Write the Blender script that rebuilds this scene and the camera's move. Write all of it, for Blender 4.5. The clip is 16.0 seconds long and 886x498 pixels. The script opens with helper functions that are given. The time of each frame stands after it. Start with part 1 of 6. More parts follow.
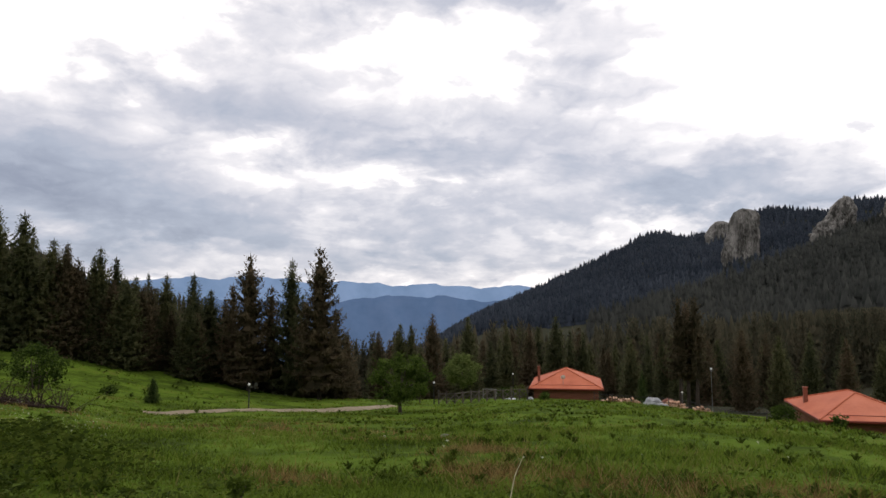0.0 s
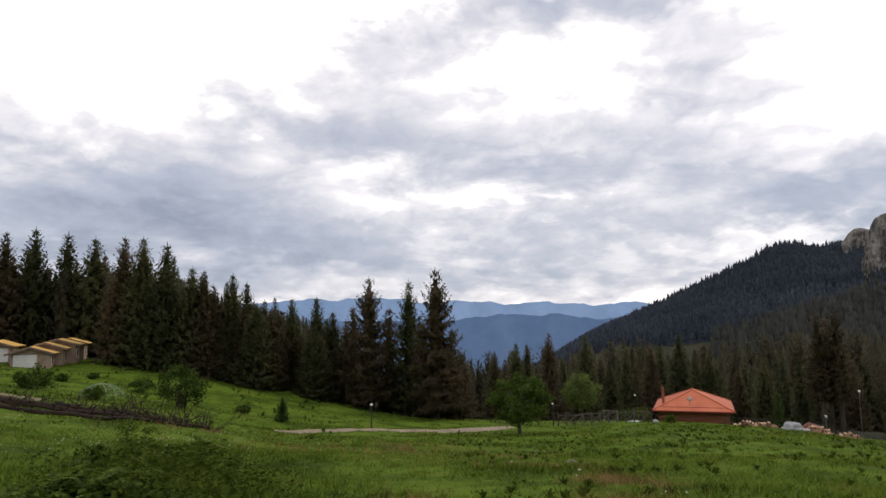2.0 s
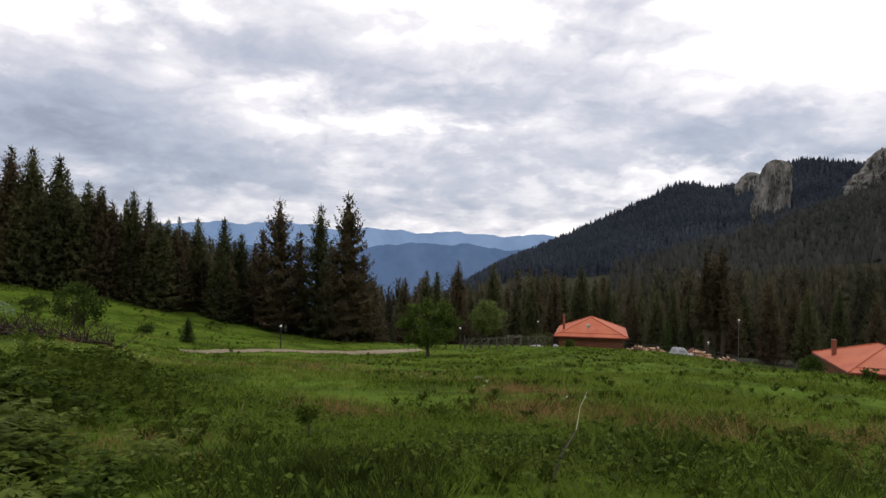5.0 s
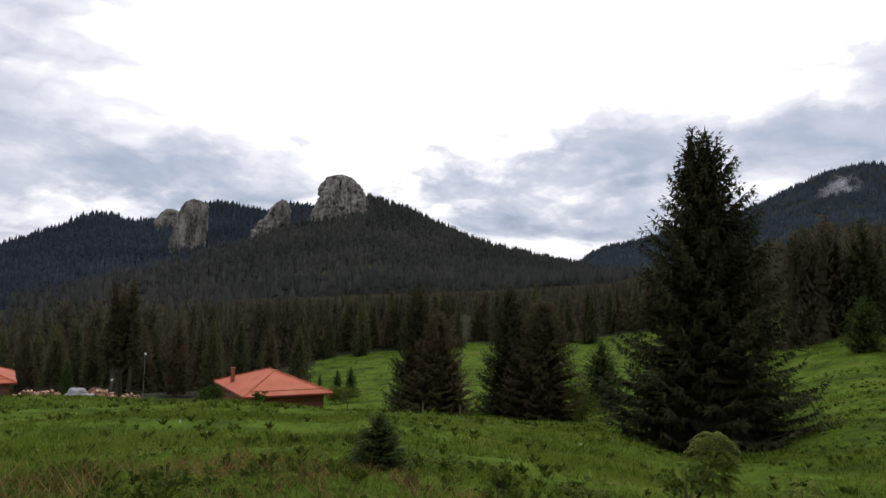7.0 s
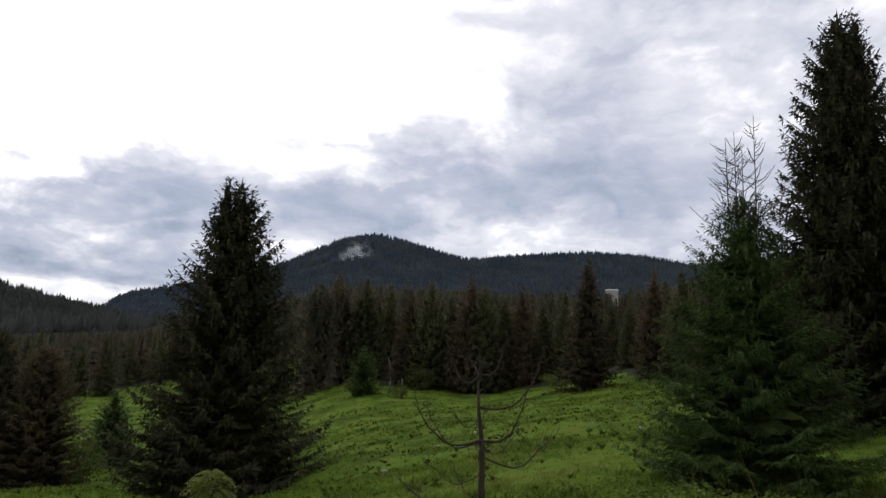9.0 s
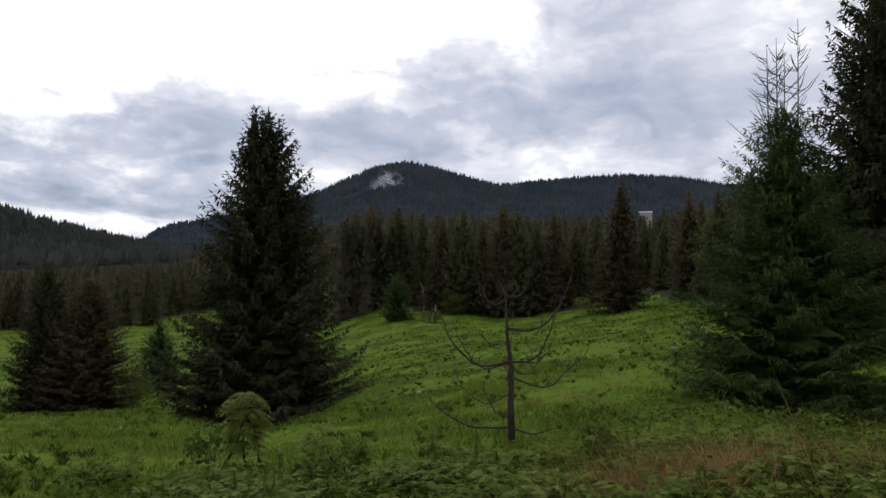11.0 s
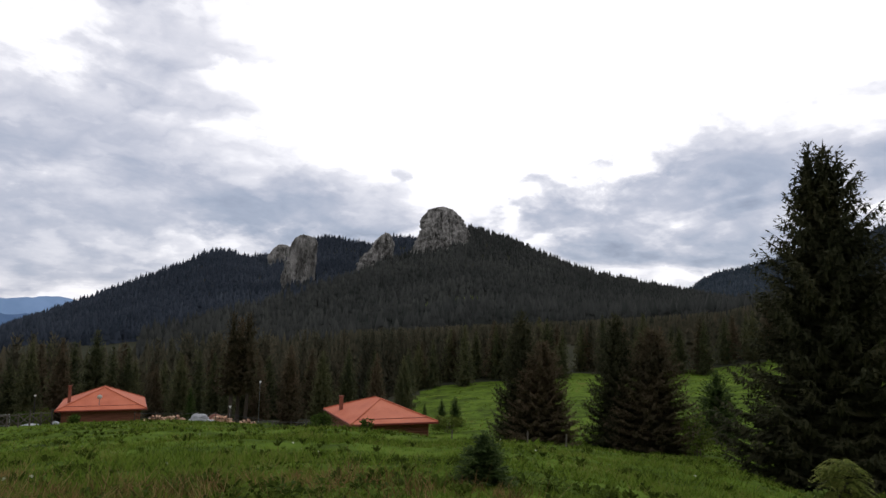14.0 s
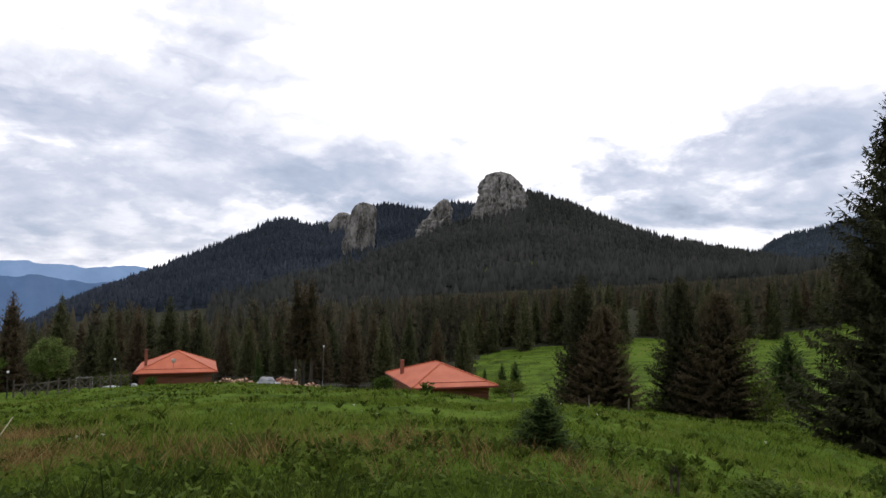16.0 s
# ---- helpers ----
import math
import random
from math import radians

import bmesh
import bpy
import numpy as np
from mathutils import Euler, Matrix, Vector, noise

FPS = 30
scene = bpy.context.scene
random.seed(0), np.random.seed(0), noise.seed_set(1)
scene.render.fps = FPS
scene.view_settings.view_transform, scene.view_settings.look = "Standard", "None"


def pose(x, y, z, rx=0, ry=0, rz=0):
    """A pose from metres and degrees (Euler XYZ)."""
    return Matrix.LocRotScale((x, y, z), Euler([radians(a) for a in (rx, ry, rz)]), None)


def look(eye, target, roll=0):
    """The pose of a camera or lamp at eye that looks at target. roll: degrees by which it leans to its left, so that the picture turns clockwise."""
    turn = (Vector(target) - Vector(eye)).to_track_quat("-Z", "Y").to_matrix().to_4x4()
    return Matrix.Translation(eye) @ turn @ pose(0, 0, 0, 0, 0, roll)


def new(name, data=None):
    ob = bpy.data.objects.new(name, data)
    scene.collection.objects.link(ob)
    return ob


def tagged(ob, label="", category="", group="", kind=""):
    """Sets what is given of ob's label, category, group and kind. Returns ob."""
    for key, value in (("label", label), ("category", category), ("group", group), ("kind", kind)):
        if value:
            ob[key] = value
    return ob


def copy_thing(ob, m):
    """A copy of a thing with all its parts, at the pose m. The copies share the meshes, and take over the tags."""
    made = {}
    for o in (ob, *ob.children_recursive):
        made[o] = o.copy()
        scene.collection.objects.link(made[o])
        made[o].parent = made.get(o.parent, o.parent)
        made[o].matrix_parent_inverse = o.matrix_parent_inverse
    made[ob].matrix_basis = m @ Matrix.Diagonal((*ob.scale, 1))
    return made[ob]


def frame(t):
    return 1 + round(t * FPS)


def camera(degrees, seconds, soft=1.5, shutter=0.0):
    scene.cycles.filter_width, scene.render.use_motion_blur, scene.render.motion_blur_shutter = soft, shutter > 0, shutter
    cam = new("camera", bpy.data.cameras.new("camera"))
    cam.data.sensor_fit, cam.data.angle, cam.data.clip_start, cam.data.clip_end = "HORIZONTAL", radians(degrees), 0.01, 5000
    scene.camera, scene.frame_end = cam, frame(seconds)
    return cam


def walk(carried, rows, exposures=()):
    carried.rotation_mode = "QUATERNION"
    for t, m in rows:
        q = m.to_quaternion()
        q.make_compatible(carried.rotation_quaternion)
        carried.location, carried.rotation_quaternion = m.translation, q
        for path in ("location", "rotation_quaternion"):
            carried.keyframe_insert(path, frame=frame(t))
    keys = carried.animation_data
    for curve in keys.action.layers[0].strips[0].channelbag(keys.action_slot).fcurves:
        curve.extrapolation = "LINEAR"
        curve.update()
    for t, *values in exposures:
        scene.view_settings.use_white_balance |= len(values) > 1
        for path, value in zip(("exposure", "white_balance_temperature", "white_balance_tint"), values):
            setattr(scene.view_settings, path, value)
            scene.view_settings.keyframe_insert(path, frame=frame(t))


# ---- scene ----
cam = camera(66.51, 16.0)
PATH = [
    (0, pose(0.021, 0.004, 1.625, 94.62, 0.40, -1.79)),
    (0.5, pose(-0.060, -0.053, 1.747, 93.63, 2.54, 3.11)),
    (1, pose(-0.058, -0.095, 1.815, 94.03, 3.13, 9.39)),
    (1.5, pose(-0.082, -0.068, 1.852, 95.40, 2.38, 10.51)),
    (2, pose(-0.271, -0.052, 1.788, 96.31, 1.10, 7.70)),
    (2.5, pose(-0.372, -0.173, 1.690, 94.38, 1.98, 7.41)),
    (3, pose(-0.443, -0.275, 1.595, 90.92, 3.48, 10.02)),
    (3.2, pose(-0.449, -0.286, 1.576, 89.32, 3.31, 10.49)),
    (3.6, pose(-0.436, -0.249, 1.567, 87.80, 2.45, 10.91)),
    (4.1, pose(-0.419, -0.203, 1.557, 88.00, 1.39, 8.95)),
    (4.6, pose(-0.402, -0.157, 1.547, 89.00, 0.32, 4.99)),
    (5, pose(-0.389, -0.120, 1.538, 90.20, -0.54, 0.20)),
    (5.3, pose(-0.379, -0.092, 1.532, 90.84, -1.18, -6.39)),
    (5.5, pose(-0.289, -0.007, 1.556, 91.22, -1.28, -10.98)),
    (6, pose(0.069, 0.350, 1.481, 91.37, -0.99, -23.21)),
    (6.5, pose(0.433, 0.726, 1.391, 91.94, -0.76, -35.79)),
    (7, pose(0.686, 1.003, 1.300, 94.03, -1.53, -46.47)),
    (7.5, pose(0.711, 1.040, 1.131, 95.97, -2.39, -57.32)),
    (8, pose(0.739, 0.934, 1.123, 97.47, -1.92, -68.56)),
    (8.5, pose(0.749, 0.813, 1.157, 98.66, -1.84, -77.97)),
    (8.7, pose(0.736, 0.788, 1.151, 99.47, -2.06, -81.07)),
    (9.1, pose(0.788, 0.771, 1.146, 99.15, -1.87, -85.63)),
    (9.6, pose(0.855, 0.750, 1.140, 97.70, -1.63, -88.55)),
    (10.1, pose(0.921, 0.729, 1.133, 95.60, -1.38, -88.47)),
    (10.5, pose(0.974, 0.713, 1.128, 93.90, -1.19, -86.21)),
    (10.8, pose(1.014, 0.700, 1.125, 93.06, -1.04, -83.69)),
    (11, pose(0.968, 0.700, 1.101, 93.12, -0.95, -81.88)),
    (11.5, pose(0.744, 0.636, 1.197, 94.17, -0.79, -73.94)),
    (12, pose(0.478, 0.651, 1.217, 95.32, -0.82, -63.00)),
    (12.5, pose(0.521, 0.735, 1.201, 96.45, -0.97, -53.44)),
    (13, pose(0.560, 0.805, 1.179, 97.27, -1.06, -46.78)),
    (13.5, pose(0.580, 0.840, 1.172, 97.10, -1.08, -41.50)),
    (14, pose(0.621, 0.901, 1.161, 96.40, -1.15, -37.82)),
    (14.5, pose(0.629, 0.917, 1.167, 95.73, -1.06, -35.96)),
    (15, pose(0.643, 0.904, 1.156, 95.32, -1.02, -35.16)),
    (15.5, pose(0.709, 0.977, 1.131, 94.47, -0.88, -34.28)),
    (16, pose(0.810, 1.085, 1.108, 93.42, -0.75, -32.80)),
]
walk(cam, PATH, exposures=[(0.0, 0.11, 6800, 10), (3.0, 0.15, 6800, 10), (5.5, 0.16, 6700, 10), (6.5, 0.22, 6600, 10), (7.2, 0.06, 6500, 10), (8.0, -0.07, 6420, 10), (8.7, -0.03, 6420, 10), (11.0, 0.04, 6420, 10), (12.0, -0.04, 6420, 10), (12.6, -0.02, 6420, 10), (13.5, -0.09, 6420, 10), (14.3, -0.09, 6420, 10), (15.0, 0.07, 6420, 10), (16.0, 0.23, 6420, 10)])

EYE = 1.6


def polar(az, r):
    """Plan place at a bearing (degrees, clockwise from +y) and a distance."""
    return r * math.sin(radians(az)), r * math.cos(radians(az))


# ---- sky and sun ----
SUN_AZ, SUN_EL = 52, 48
world = bpy.data.worlds.new("cloudy_sky")
scene.world = world
world.use_nodes = True
wt = world.node_tree
wt.nodes.clear()


def wmath(op, a, b=None):
    n = wt.nodes.new("ShaderNodeMath")
    n.operation = op
    for i, v in enumerate((a, b)):
        if v is None:
            continue
        if isinstance(v, (int, float)):
            n.inputs[i].default_value = v
        else:
            wt.links.new(v, n.inputs[i])
    return n.outputs[0]


coords = wt.nodes.new("ShaderNodeTexCoord").outputs["Generated"]
sep = wt.nodes.new("ShaderNodeSeparateXYZ")
wt.links.new(coords, sep.inputs[0])
# cloud layer seen in perspective: the direction laid on a flat ceiling
flat = wmath("ADD", wmath("MAXIMUM", sep.outputs[2], 0.0), 0.16)
comb = wt.nodes.new("ShaderNodeCombineXYZ")
wt.links.new(wmath("DIVIDE", sep.outputs[0], flat), comb.inputs[0])
wt.links.new(wmath("DIVIDE", sep.outputs[1], flat), comb.inputs[1])


# the same, less foreshortened, for the puffs within the banks
tall = wmath("ADD", wmath("MAXIMUM", sep.outputs[2], 0.0), 0.42)
comb2 = wt.nodes.new("ShaderNodeCombineXYZ")
wt.links.new(wmath("DIVIDE", sep.outputs[0], tall), comb2.inputs[0])
wt.links.new(wmath("DIVIDE", sep.outputs[1], tall), comb2.inputs[1])
wt.links.new(wmath("MULTIPLY", sep.outputs[2], 1.2), comb2.inputs[2])


def cloud_noise(scale, detail, rough, distort, shift, puffs=False):
    mp = wt.nodes.new("ShaderNodeMapping")
    mp.inputs["Location"].default_value = shift
    wt.links.new((comb2 if puffs else comb).outputs[0], mp.inputs[0])
    n = wt.nodes.new("ShaderNodeTexNoise")
    n.inputs["Scale"].default_value = scale
    n.inputs["Detail"].default_value = detail
    n.inputs["Roughness"].default_value = rough
    n.inputs["Distortion"].default_value = distort
    wt.links.new(mp.outputs[0], n.inputs["Vector"])
    return n.outputs["Fac"]


big = cloud_noise(0.75, 6, 0.55, 0.6, (3.1, 1.7, 0))
fine = cloud_noise(4.2, 9, 0.58, 0.3, (7.3, 2.2, 1), True)
# bearing and height of the direction, warped so that the banks have ragged rims
az_raw = wmath("MULTIPLY", wmath("ARCTAN2", sep.outputs[0], sep.outputs[1]), 180 / math.pi)
el_raw = wmath("MULTIPLY", wmath("ARCSINE", sep.outputs[2]), 180 / math.pi)
puff = wmath("SUBTRACT", cloud_noise(9.5, 7, 0.55, 0.2, (1.3, 5.2, 2), True), 0.5)
az_w = wmath("ADD", wmath("ADD", az_raw, wmath("MULTIPLY", wmath("SUBTRACT", fine, 0.5), 22.0)), wmath("MULTIPLY", puff, -12.0))
el_w = wmath("ADD", wmath("ADD", el_raw, wmath("MULTIPLY", wmath("SUBTRACT", big, 0.5), 11.0)), wmath("MULTIPLY", puff, 6.0))
place = wt.nodes.new("ShaderNodeCombineXYZ")
wt.links.new(az_w, place.inputs[0])
wt.links.new(el_w, place.inputs[1])


def bank(az, el, wide, high, amount):
    """One cloud bank: a soft oval that darkens (or, below zero, opens) the layer."""
    s = wt.nodes.new("ShaderNodeVectorMath")
    s.operation = "SUBTRACT"
    wt.links.new(place.outputs[0], s.inputs[0])
    s.inputs[1].default_value = (az, el, 0)
    m = wt.nodes.new("ShaderNodeVectorMath")
    m.operation = "MULTIPLY"
    wt.links.new(s.outputs[0], m.inputs[0])
    m.inputs[1].default_value = (1 / wide, 1 / high, 0)
    d = wt.nodes.new("ShaderNodeVectorMath")
    d.operation = "DOT_PRODUCT"
    wt.links.new(m.outputs[0], d.inputs[0])
    wt.links.new(m.outputs[0], d.inputs[1])
    return wmath("MULTIPLY", wmath("EXPONENT", wmath("MULTIPLY", d.outputs["Value"], -1.0)), amount)


GREY_BANKS = [(-28, 10, 13, 5, 0.42), (-12, 17, 11, 3.0, 0.24), (3, 12.5, 11, 2.6, 0.48), (-40, 10, 12, 4.5, 0.5), (12, 17, 7, 2.2, 0.3), (-30, 5, 16, 3, 0.35),
              (-8, 6.5, 22, 2.8, 0.42), (20, 9.5, 8, 2.4, 0.34), (28, 10, 7, 2.0, 0.25), (15, 21, 7, 1.8, 0.3), (7, 25, 8, 2.2, 0.4), (-3, 23.5, 9, 1.6, 0.32), (9, 8.5, 9, 4, 0.3),
              (61, 11, 8, 4.4, 0.72), (53, 9.5, 7, 2.5, 0.55), (66, 8, 6, 3, 0.2), (92, 15, 14, 4.5, 0.42), (107, 13, 14, 5, 0.26), (76, 12.5, 9, 2.6, 0.5), (33, 11.8, 2.6, 1.2, 0.55), (46, 7.6, 6, 1.5, 0.45), (24, 7.8, 7, 1.8, 0.3), (31, 8.6, 5, 1.3, 0.35)]
BRIGHT_BANKS = [(-15, 12.5, 6, 2.8, -0.4), (2, 20, 12, 2.5, -0.3), (30, 22, 14, 8, -0.55), (47, 19, 16, 9, -0.75),
                (70, 23, 15, 7, -0.6), (58, 4.2, 3, 1.1, -0.35), (36, 12, 5, 2.0, -0.35), (-2, 8.8, 14, 0.9, -0.3), (-32, 20, 9, 4, -0.4), (-20, 27, 18, 5, -0.4), (-45, 22, 12, 6, -0.35)]
dark = wmath("ADD", wmath("MULTIPLY", wmath("SUBTRACT", big, 0.5), 1.15), wmath("MULTIPLY", wmath("SUBTRACT", fine, 0.5), 1.0))
dark = wmath("ADD", dark, wmath("MULTIPLY", puff, 0.15))
# rounded puffs with creases between them
billow = wmath("ABSOLUTE", wmath("SUBTRACT", cloud_noise(5.2, 4, 0.5, 0.25, (4.4, 9.1, 3), True), 0.5))
dark = wmath("ADD", dark, wmath("MULTIPLY", wmath("SUBTRACT", 0.085, billow), 1.3))
# long flat streaks, drawn out along the horizon
lie = wt.nodes.new("ShaderNodeVectorMath")
lie.operation = "MULTIPLY"
wt.links.new(place.outputs[0], lie.inputs[0])
lie.inputs[1].default_value = (1 / 17, 1 / 3.2, 0)
streak = wt.nodes.new("ShaderNodeTexNoise")
streak.inputs["Scale"].default_value, streak.inputs["Detail"].default_value, streak.inputs["Roughness"].default_value = 1.0, 5, 0.5
wt.links.new(lie.outputs[0], streak.inputs["Vector"])
dark = wmath("ADD", dark, wmath("MULTIPLY", wmath("SUBTRACT", streak.outputs["Fac"], 0.5), 0.9))
for b in GREY_BANKS + BRIGHT_BANKS:
    dark = wmath("ADD", dark, bank(*b))
ramp = wt.nodes.new("ShaderNodeValToRGB")
cr = ramp.color_ramp
cr.interpolation = "LINEAR"
cr.elements[0].position, cr.elements[0].color = 0.36, (1.16, 1.14, 1.17, 1)
cr.elements[1].position, cr.elements[1].color = 1.0, (0.29, 0.33, 0.44, 1)
e = cr.elements.new(0.455)
e.color = (0.86, 0.855, 0.92, 1)
e = cr.elements.new(0.80)
e.color = (0.42, 0.47, 0.59, 1)
e = cr.elements.new(0.636)
e.color = (0.575, 0.598, 0.70, 1)
wt.links.new(wmath("ADD", wmath("MULTIPLY", dark, 0.52), 0.45), ramp.inputs[0])
sky = wt.nodes.new("ShaderNodeTexSky")
sky.sky_type = "NISHITA"
sky.sun_disc = False
sky.sun_elevation, sky.sun_rotation = radians(SUN_EL), radians(SUN_AZ)
thin = wt.nodes.new("ShaderNodeMixRGB")
thin.inputs[0].default_value = 0.93
sky_dim = wt.nodes.new("ShaderNodeVectorMath")
sky_dim.operation = "SCALE"
sky_dim.inputs[3].default_value = 0.1
wt.links.new(sky.outputs[0], sky_dim.inputs[0])
wt.links.new(sky_dim.outputs[0], thin.inputs[1])
wt.links.new(ramp.outputs[0], thin.inputs[2])
bg = wt.nodes.new("ShaderNodeBackground")
bg.inputs[1].default_value = 1.0
wt.links.new(thin.outputs[0], bg.inputs[0])
wo = wt.nodes.new("ShaderNodeOutputWorld")
wt.links.new(bg.outputs[0], wo.inputs[0])

sun = new("sun", bpy.data.lights.new("sun", "SUN"))
sun.data.energy, sun.data.angle, sun.data.color = 0.9, radians(25), (1.0, 0.96, 0.9)
sx, sy = polar(SUN_AZ, 100)
sun.matrix_world = look((sx, sy, 100 * math.tan(radians(SUN_EL))), (0, 0, 0))


# ---- materials ----
def material(name, stops, scale=1.0, rough=0.8, bump=0.3, bump_scale=None, metal=0.0, detail=6, per_object=0.0, per_island=0.0,
             fine_scale=None, stretch=(1, 1, 1), spec=0.3, glow=0.0, bump_dist=0.05, thin=0.0):
    """A node material: two scales of noise through a ramp of colours, fine relief, and a drift of value from piece to piece."""
    m = bpy.data.materials.new(name)
    m.use_nodes = True
    nt = m.node_tree
    ps = nt.nodes["Principled BSDF"]
    ps.inputs["Roughness"].default_value, ps.inputs["Metallic"].default_value = rough, metal
    ps.inputs["Specular IOR Level"].default_value = spec
    geo = nt.nodes.new("ShaderNodeNewGeometry")
    mp = nt.nodes.new("ShaderNodeMapping")
    mp.inputs["Scale"].default_value = stretch
    nt.links.new(geo.outputs["Position"], mp.inputs[0])

    def noise_tex(s, d, r=0.6):
        n = nt.nodes.new("ShaderNodeTexNoise")
        n.inputs["Scale"].default_value, n.inputs["Detail"].default_value, n.inputs["Roughness"].default_value = s, d, r
        nt.links.new(mp.outputs[0], n.inputs["Vector"])
        return n.outputs["Fac"]

    def op(kind, a, b):
        n = nt.nodes.new("ShaderNodeMath")
        n.operation = kind
        for i, v in enumerate((a, b)):
            if isinstance(v, (int, float)):
                n.inputs[i].default_value = v
            else:
                nt.links.new(v, n.inputs[i])
        return n.outputs[0]

    coarse, small = noise_tex(scale, detail), noise_tex(fine_scale or scale * 9, 4)
    fac = op("ADD", op("MULTIPLY", coarse, 0.7), op("MULTIPLY", small, 0.3))
    if per_island:
        fac = op("ADD", fac, op("MULTIPLY", op("SUBTRACT", geo.outputs["Random Per Island"], 0.5), per_island))
    if per_object:
        oi = nt.nodes.new("ShaderNodeObjectInfo")
        fac = op("ADD", fac, op("MULTIPLY", op("SUBTRACT", oi.outputs["Random"], 0.5), per_object))
    rp = nt.nodes.new("ShaderNodeValToRGB")
    el = rp.color_ramp.elements
    while len(el) < len(stops):
        el.new(0.5)
    for e_, (pos, col) in zip(el, stops):
        e_.position, e_.color = pos, (*col, 1)
    nt.links.new(fac, rp.inputs[0])
    nt.links.new(rp.outputs[0], ps.inputs["Base Color"])
    if thin:
        # leaves and needles let some light through
        tl = nt.nodes.new("ShaderNodeBsdfTranslucent")
        mx = nt.nodes.new("ShaderNodeMixShader")
        mx.inputs[0].default_value = thin
        nt.links.new(rp.outputs[0], tl.inputs[0])
        nt.links.new(ps.outputs[0], mx.inputs[1])
        nt.links.new(tl.outputs[0], mx.inputs[2])
        nt.links.new(mx.outputs[0], nt.nodes["Material Output"].inputs[0])
    # self-glow, set only for the painted haze of the distant ranges
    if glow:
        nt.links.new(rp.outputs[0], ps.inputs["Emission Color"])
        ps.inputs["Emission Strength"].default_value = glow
    if bump:
        b = nt.nodes.new("ShaderNodeBump")
        b.inputs["Strength"].default_value = bump
        b.inputs["Distance"].default_value = bump_dist
        nt.links.new(noise_tex(bump_scale or scale * 14, 5), b.inputs["Height"])
        nt.links.new(b.outputs[0], ps.inputs["Normal"])
    return m


def stops(*cols, lo=0.3, hi=0.7):
    """Colours spread evenly from lo to hi along a ramp."""
    return [(lo + (hi - lo) * i / max(1, len(cols) - 1), c) for i, c in enumerate(cols)]


M_GROUND = material("meadow_soil", stops((0.023, 0.034, 0.006), (0.050, 0.080, 0.009), (0.085, 0.138, 0.015), (0.104, 0.096, 0.023), lo=0.34, hi=0.68), 0.3, 0.95, 1.0, 4, fine_scale=1.6, spec=0.03, bump_dist=0.12)
M_GRASS = material("grass_blade", stops((0.039, 0.060, 0.009), (0.085, 0.131, 0.016), (0.138, 0.202, 0.025), (0.184, 0.180, 0.051), lo=0.32, hi=0.70), 0.3, 0.85, 0, per_island=0.34, fine_scale=1.3, spec=0.04, thin=0.35)
M_DRY = material("dry_grass", stops((0.089, 0.060, 0.023), (0.204, 0.119, 0.047), (0.312, 0.230, 0.097)), 0.5, 0.9, 0, per_island=0.5, spec=0.04, thin=0.35)
M_WEED = material("weed_leaf", stops((0.035, 0.055, 0.009), (0.064, 0.096, 0.014), (0.109, 0.152, 0.024)), 0.8, 0.8, 0, per_island=0.5, spec=0.06, thin=0.35)
M_NEEDLE = material("spruce_needles", stops((0.053, 0.061, 0.033), (0.097, 0.105, 0.051), (0.155, 0.150, 0.071)), 0.5, 0.9, 0, per_island=0.22, per_object=0.18, spec=0.03, thin=0.45)
M_NEEDLE_BROWN = material("browned_spruce_needles", stops((0.060, 0.054, 0.032), (0.108, 0.087, 0.052), (0.165, 0.120, 0.076)), 0.4, 0.9, 0, per_island=0.22, per_object=0.2, spec=0.03, thin=0.45)
M_NEEDLE_YOUNG = material("young_spruce_needles", stops((0.030, 0.050, 0.016), (0.056, 0.086, 0.025), (0.105, 0.140, 0.040)), 0.9, 0.85, 0, per_island=0.3, spec=0.05, thin=0.35)
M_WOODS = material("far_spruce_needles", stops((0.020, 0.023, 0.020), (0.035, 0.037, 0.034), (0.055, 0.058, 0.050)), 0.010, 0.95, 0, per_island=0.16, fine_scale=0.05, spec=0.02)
# far peak and back ridge: distance haze painted into bluer needle colours
M_WOODS_HAZE_PEAK = material("haze_tinted_peak_needles", stops((0.020, 0.028, 0.036), (0.035, 0.046, 0.058), (0.056, 0.069, 0.083)), 0.010, 0.95, 0, per_island=0.16, fine_scale=0.05, spec=0.02)
M_WOODS_HAZE_RIDGE = material("haze_tinted_ridge_needles", stops((0.018, 0.024, 0.032), (0.030, 0.037, 0.049), (0.050, 0.060, 0.074)), 0.010, 0.95, 0, per_island=0.16, fine_scale=0.05, spec=0.02)
M_WOODS_NEAR = material("wood_spruce_needles", stops((0.045, 0.049, 0.032), (0.080, 0.075, 0.049), (0.124, 0.106, 0.068)), 0.06, 0.95, 0, per_island=0.2, fine_scale=0.5, spec=0.02, thin=0.45)
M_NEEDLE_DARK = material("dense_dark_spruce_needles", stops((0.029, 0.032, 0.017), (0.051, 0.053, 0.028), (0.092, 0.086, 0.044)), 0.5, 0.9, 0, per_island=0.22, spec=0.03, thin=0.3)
M_LEAF_PALER = material("paler_broad_leaf", stops((0.085, 0.120, 0.032), (0.135, 0.175, 0.050), (0.185, 0.225, 0.075)), 0.6, 0.85, 0, per_island=0.4, spec=0.04, thin=0.35)
M_DOCK = material("dock_leaf", stops((0.024, 0.038, 0.007), (0.043, 0.063, 0.009), (0.072, 0.095, 0.016)), 0.8, 0.95, 0, per_island=0.4, spec=0.02, thin=0.3)
